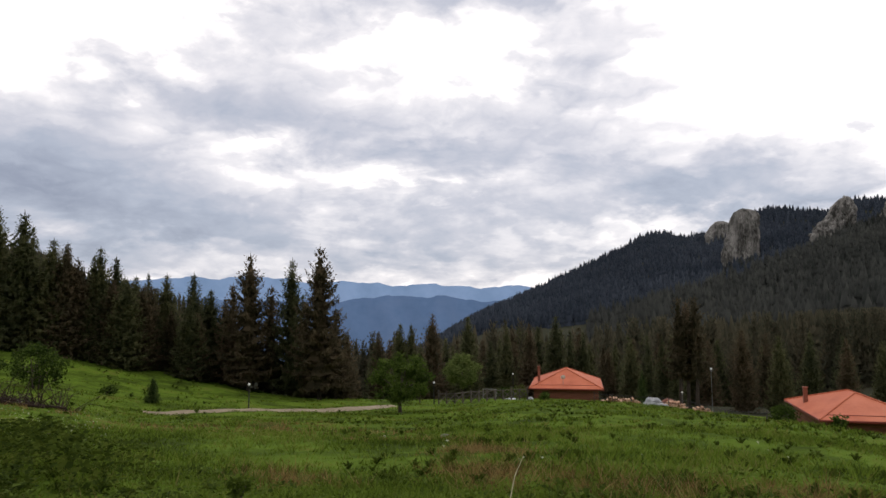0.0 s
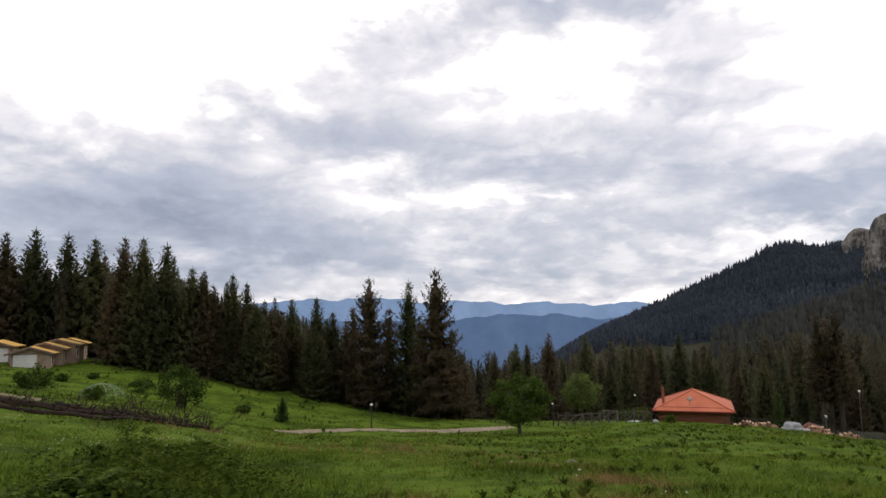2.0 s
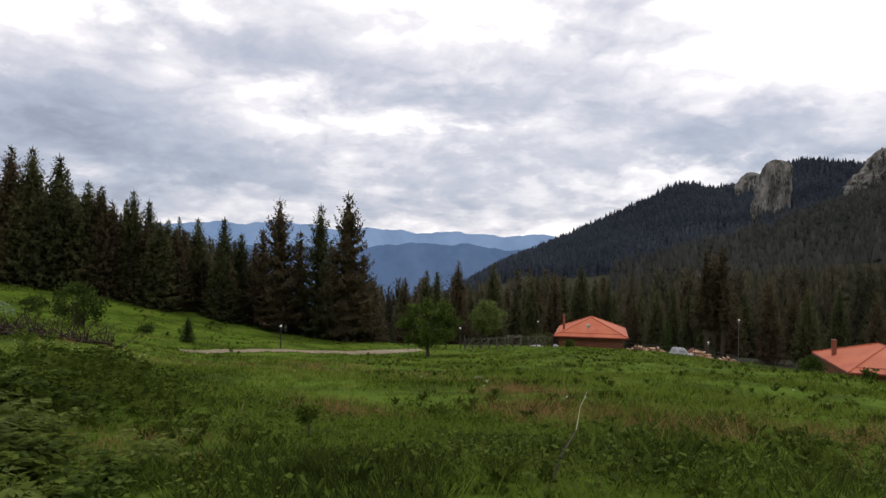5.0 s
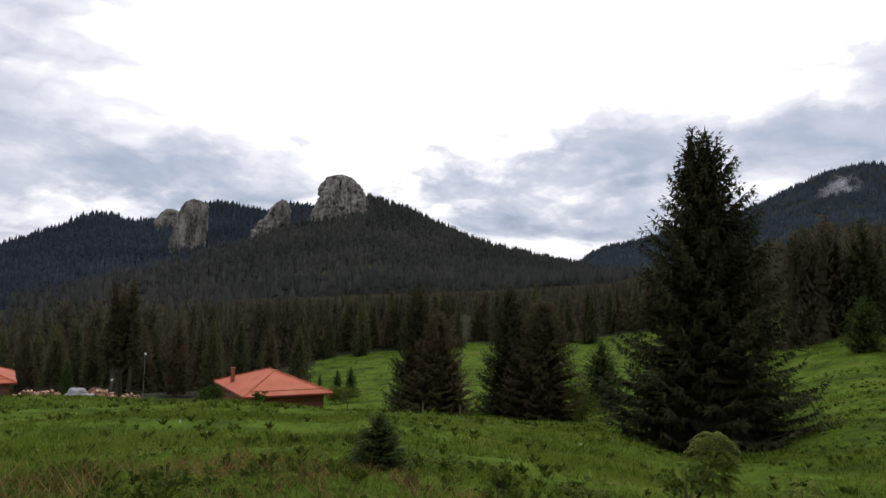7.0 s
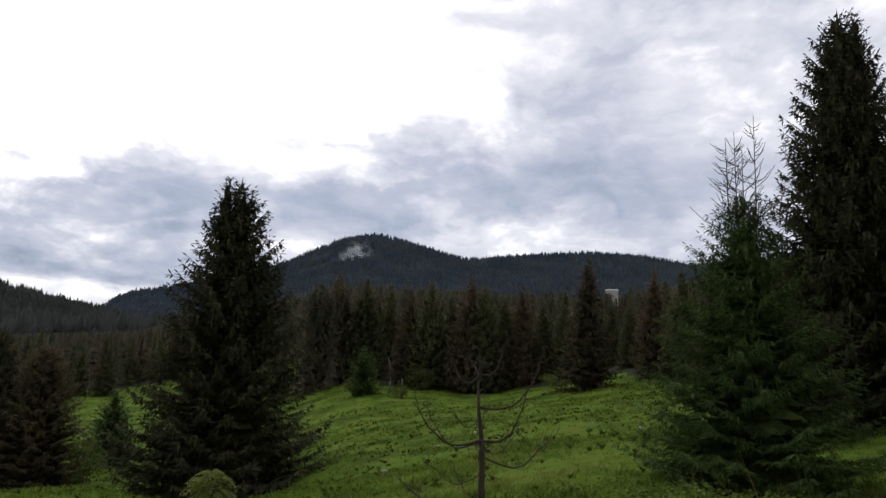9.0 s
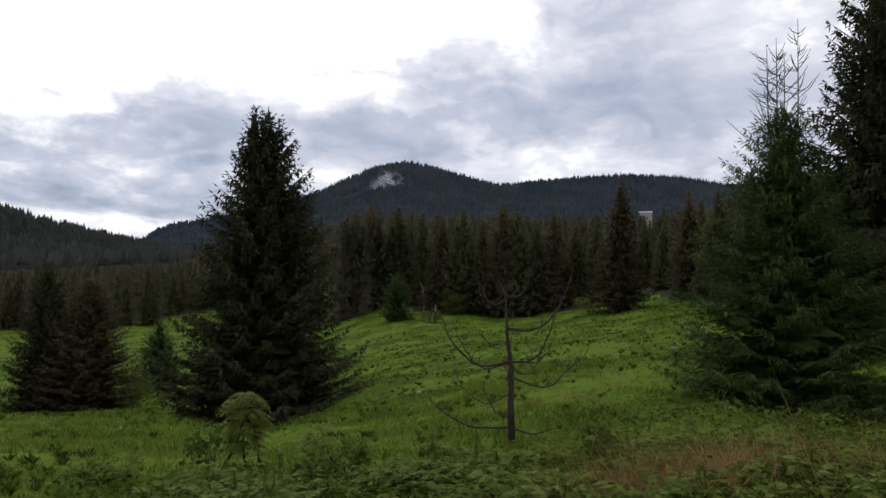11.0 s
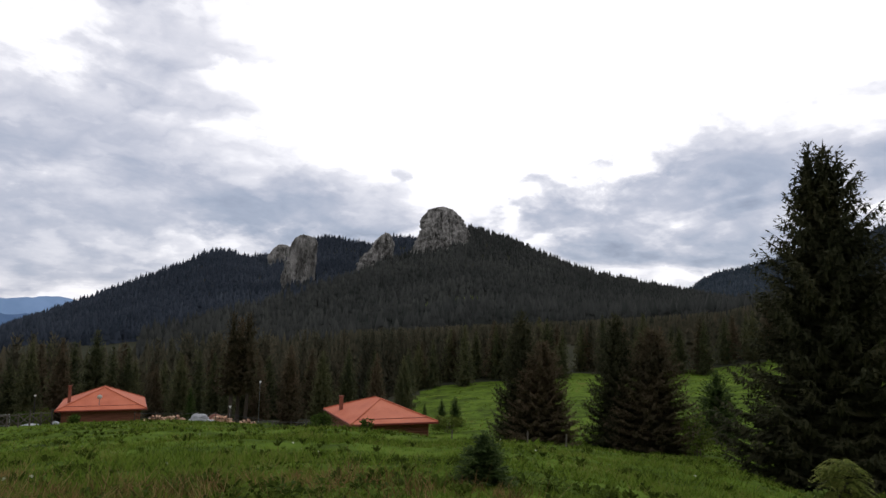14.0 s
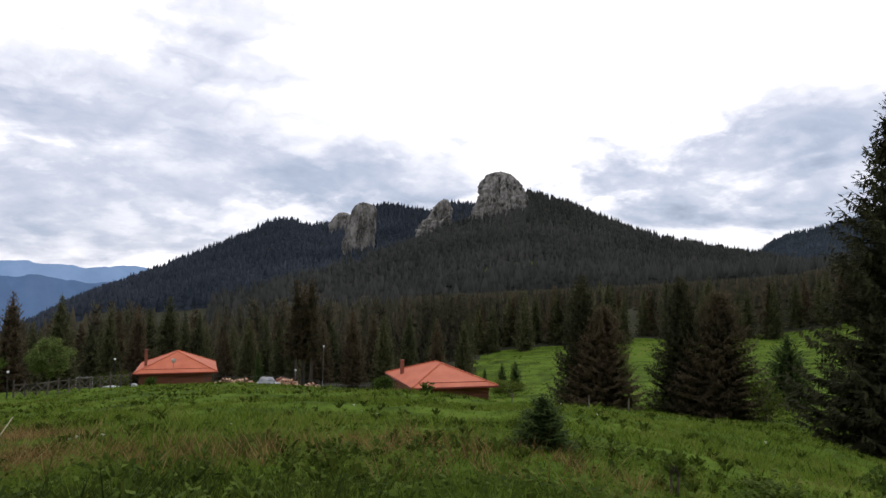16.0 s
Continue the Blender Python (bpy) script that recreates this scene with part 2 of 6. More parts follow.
M_FLOOR = material("forest_floor", stops((0.018, 0.021, 0.013), (0.032, 0.034, 0.021), (0.045, 0.042, 0.028)), 0.05, 0.95, 0.5, 1.0, spec=0.02)
M_BARK = material("spruce_bark", stops((0.045, 0.034, 0.026), (0.09, 0.07, 0.055), (0.14, 0.115, 0.095)), 3, 0.9, 0.6, 30, stretch=(1, 1, 0.2))
M_ROCK = material("pale_limestone", stops((0.065, 0.062, 0.055), (0.163, 0.157, 0.142), (0.258, 0.248, 0.225), (0.327, 0.311, 0.284), lo=0.39, hi=0.61), 0.12, 0.95, 1.0, 0.4, detail=12, fine_scale=0.9, stretch=(1, 1, 0.2), spec=0.05, bump_dist=2.5)
# distant ranges: air haze painted as blue base colour plus a glow of it
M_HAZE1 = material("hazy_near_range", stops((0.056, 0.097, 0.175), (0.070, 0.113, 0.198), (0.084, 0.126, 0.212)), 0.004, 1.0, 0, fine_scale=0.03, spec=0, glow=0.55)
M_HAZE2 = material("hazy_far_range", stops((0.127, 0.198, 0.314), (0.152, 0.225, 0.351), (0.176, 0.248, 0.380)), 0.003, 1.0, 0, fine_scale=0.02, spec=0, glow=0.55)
M_LEAF = material("broad_leaf", stops((0.029, 0.048, 0.010), (0.053, 0.086, 0.014), (0.090, 0.132, 0.024)), 0.6, 0.75, 0, per_island=0.5, per_object=0.2, spec=0.08, thin=0.35)
M_LEAF_PALE = material("pale_broad_leaf", stops((0.056, 0.080, 0.014), (0.093, 0.125, 0.021), (0.138, 0.165, 0.034)), 0.6, 0.75, 0, per_island=0.5, spec=0.08, thin=0.35)


# ---- mesh helpers ----
def link_mesh(name, verts, faces, mat, parent=None, label="", smooth=False):
    """A mesh object from arrays: verts (n, 3) and faces, all with as many corners."""
    me = bpy.data.meshes.new(name)
    v, f = np.asarray(verts, np.float32), np.asarray(faces, np.int32)
    k = f.shape[1]
    me.vertices.add(len(v))
    me.vertices.foreach_set("co", v.ravel())
    me.loops.add(f.size)
    me.loops.foreach_set("vertex_index", f.ravel())
    me.polygons.add(len(f))
    me.polygons.foreach_set("loop_start", np.arange(0, f.size, k, dtype=np.int32))
    if smooth:
        me.polygons.foreach_set("use_smooth", np.ones(len(f), bool))
    me.materials.append(mat)
    me.update(calc_edges=True)
    ob = new(name, me)
    if parent:
        ob.parent = parent
    if label:
        tagged(ob, label)
    return ob


def part(name, bm, mat, parent=None, label="", smooth=False):
    """Links a bmesh as one mesh object under a thing or a part."""
    me = bpy.data.meshes.new(name)
    bm.to_mesh(me)
    bm.free()
    if smooth:
        me.polygons.foreach_set("use_smooth", [True] * len(me.polygons))
    me.materials.append(mat)
    ob = new(name, me)
    if parent:
        ob.parent = parent
    if label:
        tagged(ob, label)
    return ob


def thing(name, m, label, category, group="", kind=""):
    ob = new(name)
    ob.matrix_basis = m
    ob.empty_display_size = 0.2
    return tagged(ob, label, category, group, kind)


def box(sx_, sy_, sz_, x=0, y=0, z=0, bevel=0.0, rz=0.0):
    """A bevelled block that stands on z."""
    bm = bmesh.new()
    bmesh.ops.create_cube(bm, size=1, matrix=pose(x, y, z + sz_ / 2, 0, 0, rz) @ Matrix.Diagonal((sx_, sy_, sz_, 1)))
    if bevel:
        bmesh.ops.bevel(bm, geom=bm.edges[:], offset=bevel, segments=1, affect="EDGES")
    return bm


def tube(points, radii, sides=8):
    """A tapered tube along points."""
    bm = bmesh.new()
    rings = []
    pts = [Vector(p) for p in points]
    for i, p in enumerate(pts):
        d = (pts[min(i + 1, len(pts) - 1)] - pts[max(i - 1, 0)]).normalized()
        q = d.to_track_quat("Z", "Y")
        rings.append([bm.verts.new(p + q @ Vector((math.cos(a) * radii[i], math.sin(a) * radii[i], 0)))
                      for a in (2 * math.pi * k / sides for k in range(sides))])
    for a, b in zip(rings, rings[1:]):
        for k in range(sides):
            bm.faces.new((a[k], a[(k + 1) % sides], b[(k + 1) % sides], b[k]))
    bm.faces.new(rings[0][::-1])
    bm.faces.new(rings[-1])
    return bm


# ---- terrain: falls of the land along some bearings ----
PROFILES = {}


def profile(az, *pairs):
    PROFILES[az] = np.array(pairs, float)


profile(-180, (5, 0.1), (30, 3), (100, 16), (300, 60))
profile(-110, (5, 0.1), (30, 2), (100, 10), (300, 40))
profile(-60, (5, 0), (20, -0.5), (40, -0.8), (85, -0.2), (120, 2), (300, 10))
profile(-40, (5, 0), (10, -0.3), (20, -1.1), (40, -1.7), (60, -2.2), (85, -1.9), (120, 0), (200, 4))
profile(-30, (5, -0.1), (10, -0.5), (20, -1.6), (33, -2.3), (50, -4.0), (70, -4.2), (88, -2.6), (120, -1), (200, 0))
profile(-22, (5, -0.1), (10, -0.6), (20, -1.9), (32, -3.5), (45, -5.2), (54, -6.1), (70, -6.3), (85, -5.2), (110, -4.5), (200, -10))
profile(-10, (5, -0.1), (10, -0.8), (20, -2.2), (35, -4.3), (54, -6.6), (78, -8.8), (110, -13), (200, -30))
profile(0, (5, -0.1), (10, -0.8), (20, -2.3), (35, -4.6), (54, -7.0), (78, -9.2), (110, -14), (200, -30))
profile(12, (5, -0.1), (10, -0.7), (20, -2.1), (40, -4.6), (60, -6.7), (68, -7.9), (80, -9.2), (110, -14), (200, -30))
profile(20, (5, -0.1), (10, -0.7), (20, -2.0), (40, -4.5), (55, -6.2), (64, -7.7), (76, -9.4), (110, -14), (200, -28))
profile(28, (5, -0.1), (10, -0.7), (20, -2.0), (35, -3.9), (44, -5.1), (50, -6.5), (60, -8.6), (100, -12.5), (200, -22))
profile(36, (5, -0.14), (10, -0.72), (20, -2.16), (36, -4.26), (44, -6.06), (58, -8.76), (90, -11.01), (125, -10.61), (160, -10.21), (200, -9.21))
profile(42, (5, -0.14), (9, -0.62), (20, -2.16), (32, -3.91), (42, -6.16), (60, -8.66), (90, -10.01), (125, -9.51), (160, -7.21), (200, -5.21))
profile(50, (5, -0.24), (10, -1.02), (18, -2.16), (28, -3.46), (45, -6.26), (70, -8.5), (100, -8.9), (132, -8.1), (200, -3.2))
profile(58, (5, -0.3), (10, -1.25), (18, -2.4), (26, -3.15), (45, -6.4), (70, -8.3), (100, -8.4), (140, -7.3), (200, -0.6))
profile(66, (5, -0.4), (11, -1.35), (24, -3.9), (38, -6.5), (48, -7.7), (70, -8.3), (100, -7.4), (140, -3.5), (200, 5.4))
profile(77, (5, -0.4), (11, -1.35), (20, -2.6), (33, -3.75), (50, -4.3), (76, -2.7), (110, -0.2), (150, 2.0), (200, 9))
profile(88, (5, -0.3), (11, -1.12), (20, -1.8), (33, -2.35), (50, -2.65), (65, -2.75), (80, -2.5), (110, 2.5), (200, 15))
profile(100, (5, -0.2), (11, -0.85), (20, -1.1), (33, -1.1), (60, -0.4), (80, 1.5), (110, 5), (200, 19))
profile(110, (5, -0.12), (16, -1.35), (30, -0.55), (60, 1.05), (110, 7.40), (200, 23.40))
profile(130, (5, 0.1), (16, 0.2), (30, 1.5), (60, 5), (200, 32))
profile(180, (5, 0.1), (30, 3), (100, 16), (300, 60))

# wooded ridges, one behind the other: distance of the crest along the bearings, and its height in degrees above eye level
NEAR_R = ([-180, 15, 24, 32, 38, 60, 75, 180], [600, 600, 760, 960, 1100, 1150, 1100, 1100])
RIDGES = [
    (NEAR_R, [(-180, -12), (14, -12), (17, -1.5), (20.4, 0.0), (25.3, 1.7), (29, 3.2), (31.8, 4.3), (35.4, 5.7), (37.4, 6.7), (38.6, 7.5), (40.0, 7.95), (41.4, 7.5), (42.8, 7.2), (44.1, 6.6), (46.0, 5.75),
              (47.8, 4.9), (49.8, 4.2), (51.7, 3.8), (53.7, 3.38), (55.8, 2.95), (57.5, 2.65), (60.1, 2.15), (63, 1.5), (70, 1.0), (80, -2), (100, -12), (180, -12)]),
    (([-180, 180], [1300, 1300]), [(-180, 1), (-60, 1.0), (-40, -1.0), (-20, -4.0), (-6, -5.0), (0, -4.0), (4.2, -1.5), (9, 0.62), (13.8, 2.8), (15.9, 3.75), (17.9, 4.85), (18.8, 5.25), (19.7, 5.4), (21.0, 5.0), (22.4, 4.85),
              (24.4, 5.4), (25.8, 6.2), (27.0, 6.7), (28.4, 6.85), (29.9, 6.55), (31.8, 6.15), (33.0, 7.0), (34.2, 7.05), (35.4, 6.8), (37, 6.4), (40, 5.5), (45, 3.5), (55, -1), (60, -4), (180, -8)]),
    (([-180, 180], [2000, 2000]), [(-180, 8.00), (-120, 2.00), (-60, -8.00), (50, -8.00), (55, 1.02), (57, 2.52), (58.0, 3.22), (58.9, 3.97), (60.0, 4.37), (61.3, 4.67), (62.4, 4.87), (66, 5.92), (71.0, 7.42), (73.6, 8.72), (75.5, 9.67), (78.4, 10.37),
              (80.9, 9.92), (83.3, 9.27), (85.2, 8.77), (86.4, 8.52), (88.1, 8.62), (90.4, 8.87), (92.7, 9.02), (94.9, 9.12), (96.7, 9.22), (99.2, 9.02), (101.3, 8.87), (104.7, 8.12), (110, 8.22), (130, 9.00), (180, 8.00)])]
AZ_GRID, R_GRID = np.arange(-180, 180.01, 0.5), np.geomspace(0.5, 5200, 520)


def smoothed(a, sigma, axis):
    k = np.exp(-0.5 * (np.arange(-4 * int(sigma + 1), 4 * int(sigma + 1) + 1) / sigma) ** 2)
    k /= k.sum()
    pad = len(k) // 2
    return np.apply_along_axis(lambda v: np.convolve(np.pad(v, pad, mode="edge"), k, "valid"), axis, a)


def terrain_table():
    azs = sorted(PROFILES)
    cols = np.array([np.interp(np.log(R_GRID), np.log(PROFILES[a][:, 0]), PROFILES[a][:, 1]) for a in azs])
    cols[:, R_GRID < 5] *= (R_GRID[R_GRID < 5] / 5) ** 1.5
    z = np.array([np.interp(AZ_GRID, azs, cols[:, j]) for j in range(len(R_GRID))]).T
    z = smoothed(smoothed(z, 2.5, 1), 3.0, 0)
    z200 = z[:, [np.searchsorted(R_GRID, 200)]]
    land = np.full_like(z, -450.0)
    for dist, crest in RIDGES:
        sk = np.array(crest)
        el = smoothed(np.interp(AZ_GRID, sk[:, 0], sk[:, 1]), 0.8, 0)
        far = np.interp(AZ_GRID, *dist)
        top = EYE + far * np.tan(np.radians(el))
        s = np.clip((R_GRID[None] - 200) / (far[:, None] - 200), 0, 1)
        rise = z200 + (top[:, None] - z200) * s ** np.where(top > 0, 2.2, 0.9)[:, None]
        # rounded crest, then a fall of the far side
        past = np.maximum(R_GRID[None] - far[:, None], 0)
        land = np.maximum(land, rise - 0.75 * past * past / (past + 60))
    return np.where(R_GRID[None] > 200, land, z)


Z_TABLE = terrain_table()


def bumps(x, y):
    """Uneven sward: small swells of the ground."""
    return (0.05 * np.sin(1.7 * x + 0.6 * np.sin(1.1 * y)) * np.sin(1.4 * y + 0.8 * np.sin(0.9 * x))
            + 0.10 * np.sin(0.43 * x + 1.3) * np.sin(0.51 * y + 0.4 * np.sin(0.3 * x)))


def ground_z(x, y):
    """Height of the land at plan places (arrays or numbers)."""
    x, y = np.asarray(x, float), np.asarray(y, float)
    r = np.maximum(np.hypot(x, y), 0.51)
    az = np.degrees(np.arctan2(x, y))
    i = np.clip((az + 180) / 0.5, 0, len(AZ_GRID) - 1.001)
    j = np.clip(np.log(r / 0.5) / np.log(5200 / 0.5) * (len(R_GRID) - 1), 0, len(R_GRID) - 1.001)
    i0, j0 = i.astype(int), j.astype(int)
    u, v = i - i0, j - j0
    z = (Z_TABLE[i0, j0] * (1 - u) * (1 - v) + Z_TABLE[i0 + 1, j0] * u * (1 - v) + Z_TABLE[i0, j0 + 1] * (1 - u) * v + Z_TABLE[i0 + 1, j0 + 1] * u * v)
    rough = np.clip(r / 6, 0, 1) + np.clip((r - 60) / 200, 0, 12)
    return z + bumps(x, y) * rough


def on_ground(az, r, rz=0.0, sink=0.0, size=1.0):
    x, y = polar(az, r)
    return pose(x, y, float(ground_z(x, y)) - sink, 0, 0, rz) @ Matrix.Diagonal((size, size, size, 1))


def height_to(az, r, el):
    """Height of a thing that stands at a bearing and distance and ends at an angle above eye level."""
    x, y = polar(az, r)
    return EYE + r * math.tan(radians(el)) - float(ground_z(x, y))


def build_ground():
    az = np.radians(np.arange(0, 360, 1.0))
    rr = np.r_[0.0, 0.3, np.geomspace(0.6, 290, 140), np.arange(300, 2100, 16), np.geomspace(2120, 4900, 20)]
    a, r = np.meshgrid(az, rr)
    x, y = r * np.sin(a), r * np.cos(a)
    v = np.stack([x, y, ground_z(x, y)], -1).reshape(-1, 3)
    n, m = len(rr), len(az)
    i, j = np.meshgrid(np.arange(n - 1), np.arange(m), indexing="ij")
    f = np.stack([i * m + j, (i + 1) * m + j, (i + 1) * m + (j + 1) % m, i * m + (j + 1) % m], -1).reshape(-1, 4)
    f = f[:, ::-1]
    ob = link_mesh("ground", v, f, M_GROUND, smooth=True)
    ob.data.materials.append(M_FLOOR)
    c = v[f].mean(1)
    cr_, ca = np.hypot(c[:, 0], c[:, 1]), np.degrees(np.arctan2(c[:, 0], c[:, 1]))
    # woods begin at these distances along the bearings
    edge = np.interp(ca, [-70, -45, -34, -25, -14, -8, 0, 20, 33, 36, 50, 60, 66, 72, 78, 98, 103, 130], [90, 96, 94, 86, 84, 84, 92, 84, 84, 127, 137, 142, 150, 164, 86, 74, 62, 45])
    ob.data.polygons.foreach_set("material_index", (cr_ > edge).astype(np.int32))
    tagged(ob, "sloping green meadow rolling down to dark spruce woods", "ground", kind="structure")


build_ground()


def distant_range(name, r, azs, els, mat, label, depth=250, seed=0):
    """A far mountain range: a ridge with spurs, open to the back."""
    rng = np.random.default_rng(seed)
    az = np.arange(-75, 40, 0.25)
    el = np.interp(az, azs, els)
    ph = rng.uniform(0, 6.28, 8)
    wob = sum(np.sin(az * f + p) / f for f, p in zip((0.9, 1.7, 2.6, 4.1, 6.3, 9.0, 14, 21), ph))
    top = EYE + r * np.tan(np.radians(el + 0.10 * wob))
    rows = 14
    v, f = [], []
    for k in range(rows):
        w = k / (rows - 1)
        rad = r - depth * (1 - w) + 14 * np.sin(az * 1.9 + 5 * w) * (1 - w) * w * 4
        z = -480 + (top + 480) * w ** 0.8
        v.append(np.stack([rad * np.sin(np.radians(az)), rad * np.cos(np.radians(az)), z], -1))
    v = np.concatenate(v)
    m = len(az)
    i, j = np.meshgrid(np.arange(rows - 1), np.arange(m - 1), indexing="ij")
    f = np.stack([i * m + j, i * m + j + 1, (i + 1) * m + j + 1, (i + 1) * m + j], -1).reshape(-1, 4)
    tagged(link_mesh(name, v, f, mat, smooth=True), label, "mountain range", kind="structure")


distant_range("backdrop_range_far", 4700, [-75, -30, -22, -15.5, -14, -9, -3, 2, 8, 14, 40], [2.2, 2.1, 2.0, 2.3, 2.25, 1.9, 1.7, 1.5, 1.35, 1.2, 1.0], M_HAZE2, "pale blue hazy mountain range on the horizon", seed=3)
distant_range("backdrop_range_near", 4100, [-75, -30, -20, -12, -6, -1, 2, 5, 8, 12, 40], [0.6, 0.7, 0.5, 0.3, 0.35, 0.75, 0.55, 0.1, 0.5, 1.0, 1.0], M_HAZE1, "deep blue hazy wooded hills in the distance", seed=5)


# ---- crags ----
def flank(w, foot, wide, shoulder, p):
    """Half the width of a rock at the height w (0 to 1): from foot to wide, then rounded in above the shoulder."""
    k = min(1.0, w / 0.6)
    e_ = foot + (wide - foot) * k * k * (3 - 2 * k)
    if w > shoulder:
        e_ *= math.sqrt(max(0.0, 1 - ((w - shoulder) / (1 - shoulder)) ** p))
    return e_


def crag(az, el0, el1, r, left, right, label, seed=1, deep=0.75, rough=1.0, sink=25, dense=1.0):
    """A bare rock: sheer fluted walls with cracks and ledges. left and right: foot, width (degrees), shoulder and roundness of each flank."""
    cx, cy = polar(az, r)
    z0, z1 = EYE + r * math.tan(radians(el0)) - sink, EYE + r * math.tan(radians(el1))
    hgt = z1 - z0
    low = sink / hgt
    n, m = int(260 * dense), int(110 * dense)
    c, s = math.cos(radians(az)), math.sin(radians(az))
    deg = r * math.tan(radians(1))
    off = Vector((seed * 11.3, seed * 7.1, seed * 3.7))
    v = []
    for k in range(m):
        t = k / (m - 1)
        w = max(0.0, (t - low) / (1 - low))
        ex = [flank(w, *side) * deg for side in (left, right)]
        for j in range(n):
            a = 2 * math.pi * j / n
            # squared plan, so that faces meet in edges
            ca, sa = math.cos(a), math.sin(a)
            q = 1 / (abs(ca) ** 3 + abs(sa) ** 3) ** (1 / 3)
            u = ca * q * (ex[1] if ca > 0 else ex[0])
            d = sa * q * (ex[0] + ex[1]) / 2 * deep
            p = Vector((ca * q * 45, sa * q * 45, t * hgt))
            bay = noise.noise(Vector((p.x * 0.035, p.y * 0.035, p.z * 0.012)) + off)
            flute = abs(noise.noise(Vector((p.x * 0.11, p.y * 0.11, p.z * 0.035)) + off))
            crack = abs(noise.noise(Vector((p.x * 0.17 + p.z * 0.02, p.y * 0.17, p.z * 0.04)) + off * 2))
            small = noise.noise(Vector((p.x * 0.32, p.y * 0.32, p.z * 0.2)) + off)
            grit = noise.noise(Vector((p.x * 0.9, p.y * 0.9, p.z * 0.5)) + off)
            ledge = noise.noise(Vector((p.x * 0.03, p.y * 0.03, p.z * 0.16)) + off)
            cut = max(0.0, 0.09 - crack) / 0.09
            g = 1 + rough * (0.12 * bay - 0.24 * flute - 0.20 * cut + 0.09 * small + 0.04 * grit + 0.06 * ledge + 0.07)
            z = z0 + hgt * (t + rough * t * t * (0.025 * small + 0.03 * bay))
            v.append((cx + u * g * c + d * g * s, cy - u * g * s + d * g * c, z))
    i, j = np.meshgrid(np.arange(m - 1), np.arange(n), indexing="ij")
    f = np.stack([i * n + j, i * n + (j + 1) % n, (i + 1) * n + (j + 1) % n, (i + 1) * n + j], -1).reshape(-1, 4)
    tagged(link_mesh("crag", np.array(v), f, M_ROCK, smooth=False), label, "rock", "crags on the ridge")


crag(37.6, 5.2, 9.85, 1040, (2.55, 1.8, 0.66, 2.3), (2.75, 2.35, 0.25, 1.9), "tall grey limestone tower with a rounded top above the woods", seed=2)
crag(25.9, 3.6, 7.1, 965, (1.55, 1.1, 0.5, 1.9), (1.0, 1.1, 0.8, 2.6), "grey limestone cliff with sheer fluted face on the wooded ridge", seed=4)
crag(32.8, 4.8, 7.45, 1010, (1.9, 1.2, 0.2, 1.2), (0.6, 0.6, 0.6, 2.0), "broken grey limestone outcrop among spruces on the ridge", seed=7, rough=1.8, deep=1.2)
crag(24.2, 5.2, 6.25, 1235, (1.0, 0.9, 0.1, 1.5), (1.0, 0.9, 0.3, 2.0), "low pale rock hump beside the cliff on the ridge", seed=9, rough=1.3)

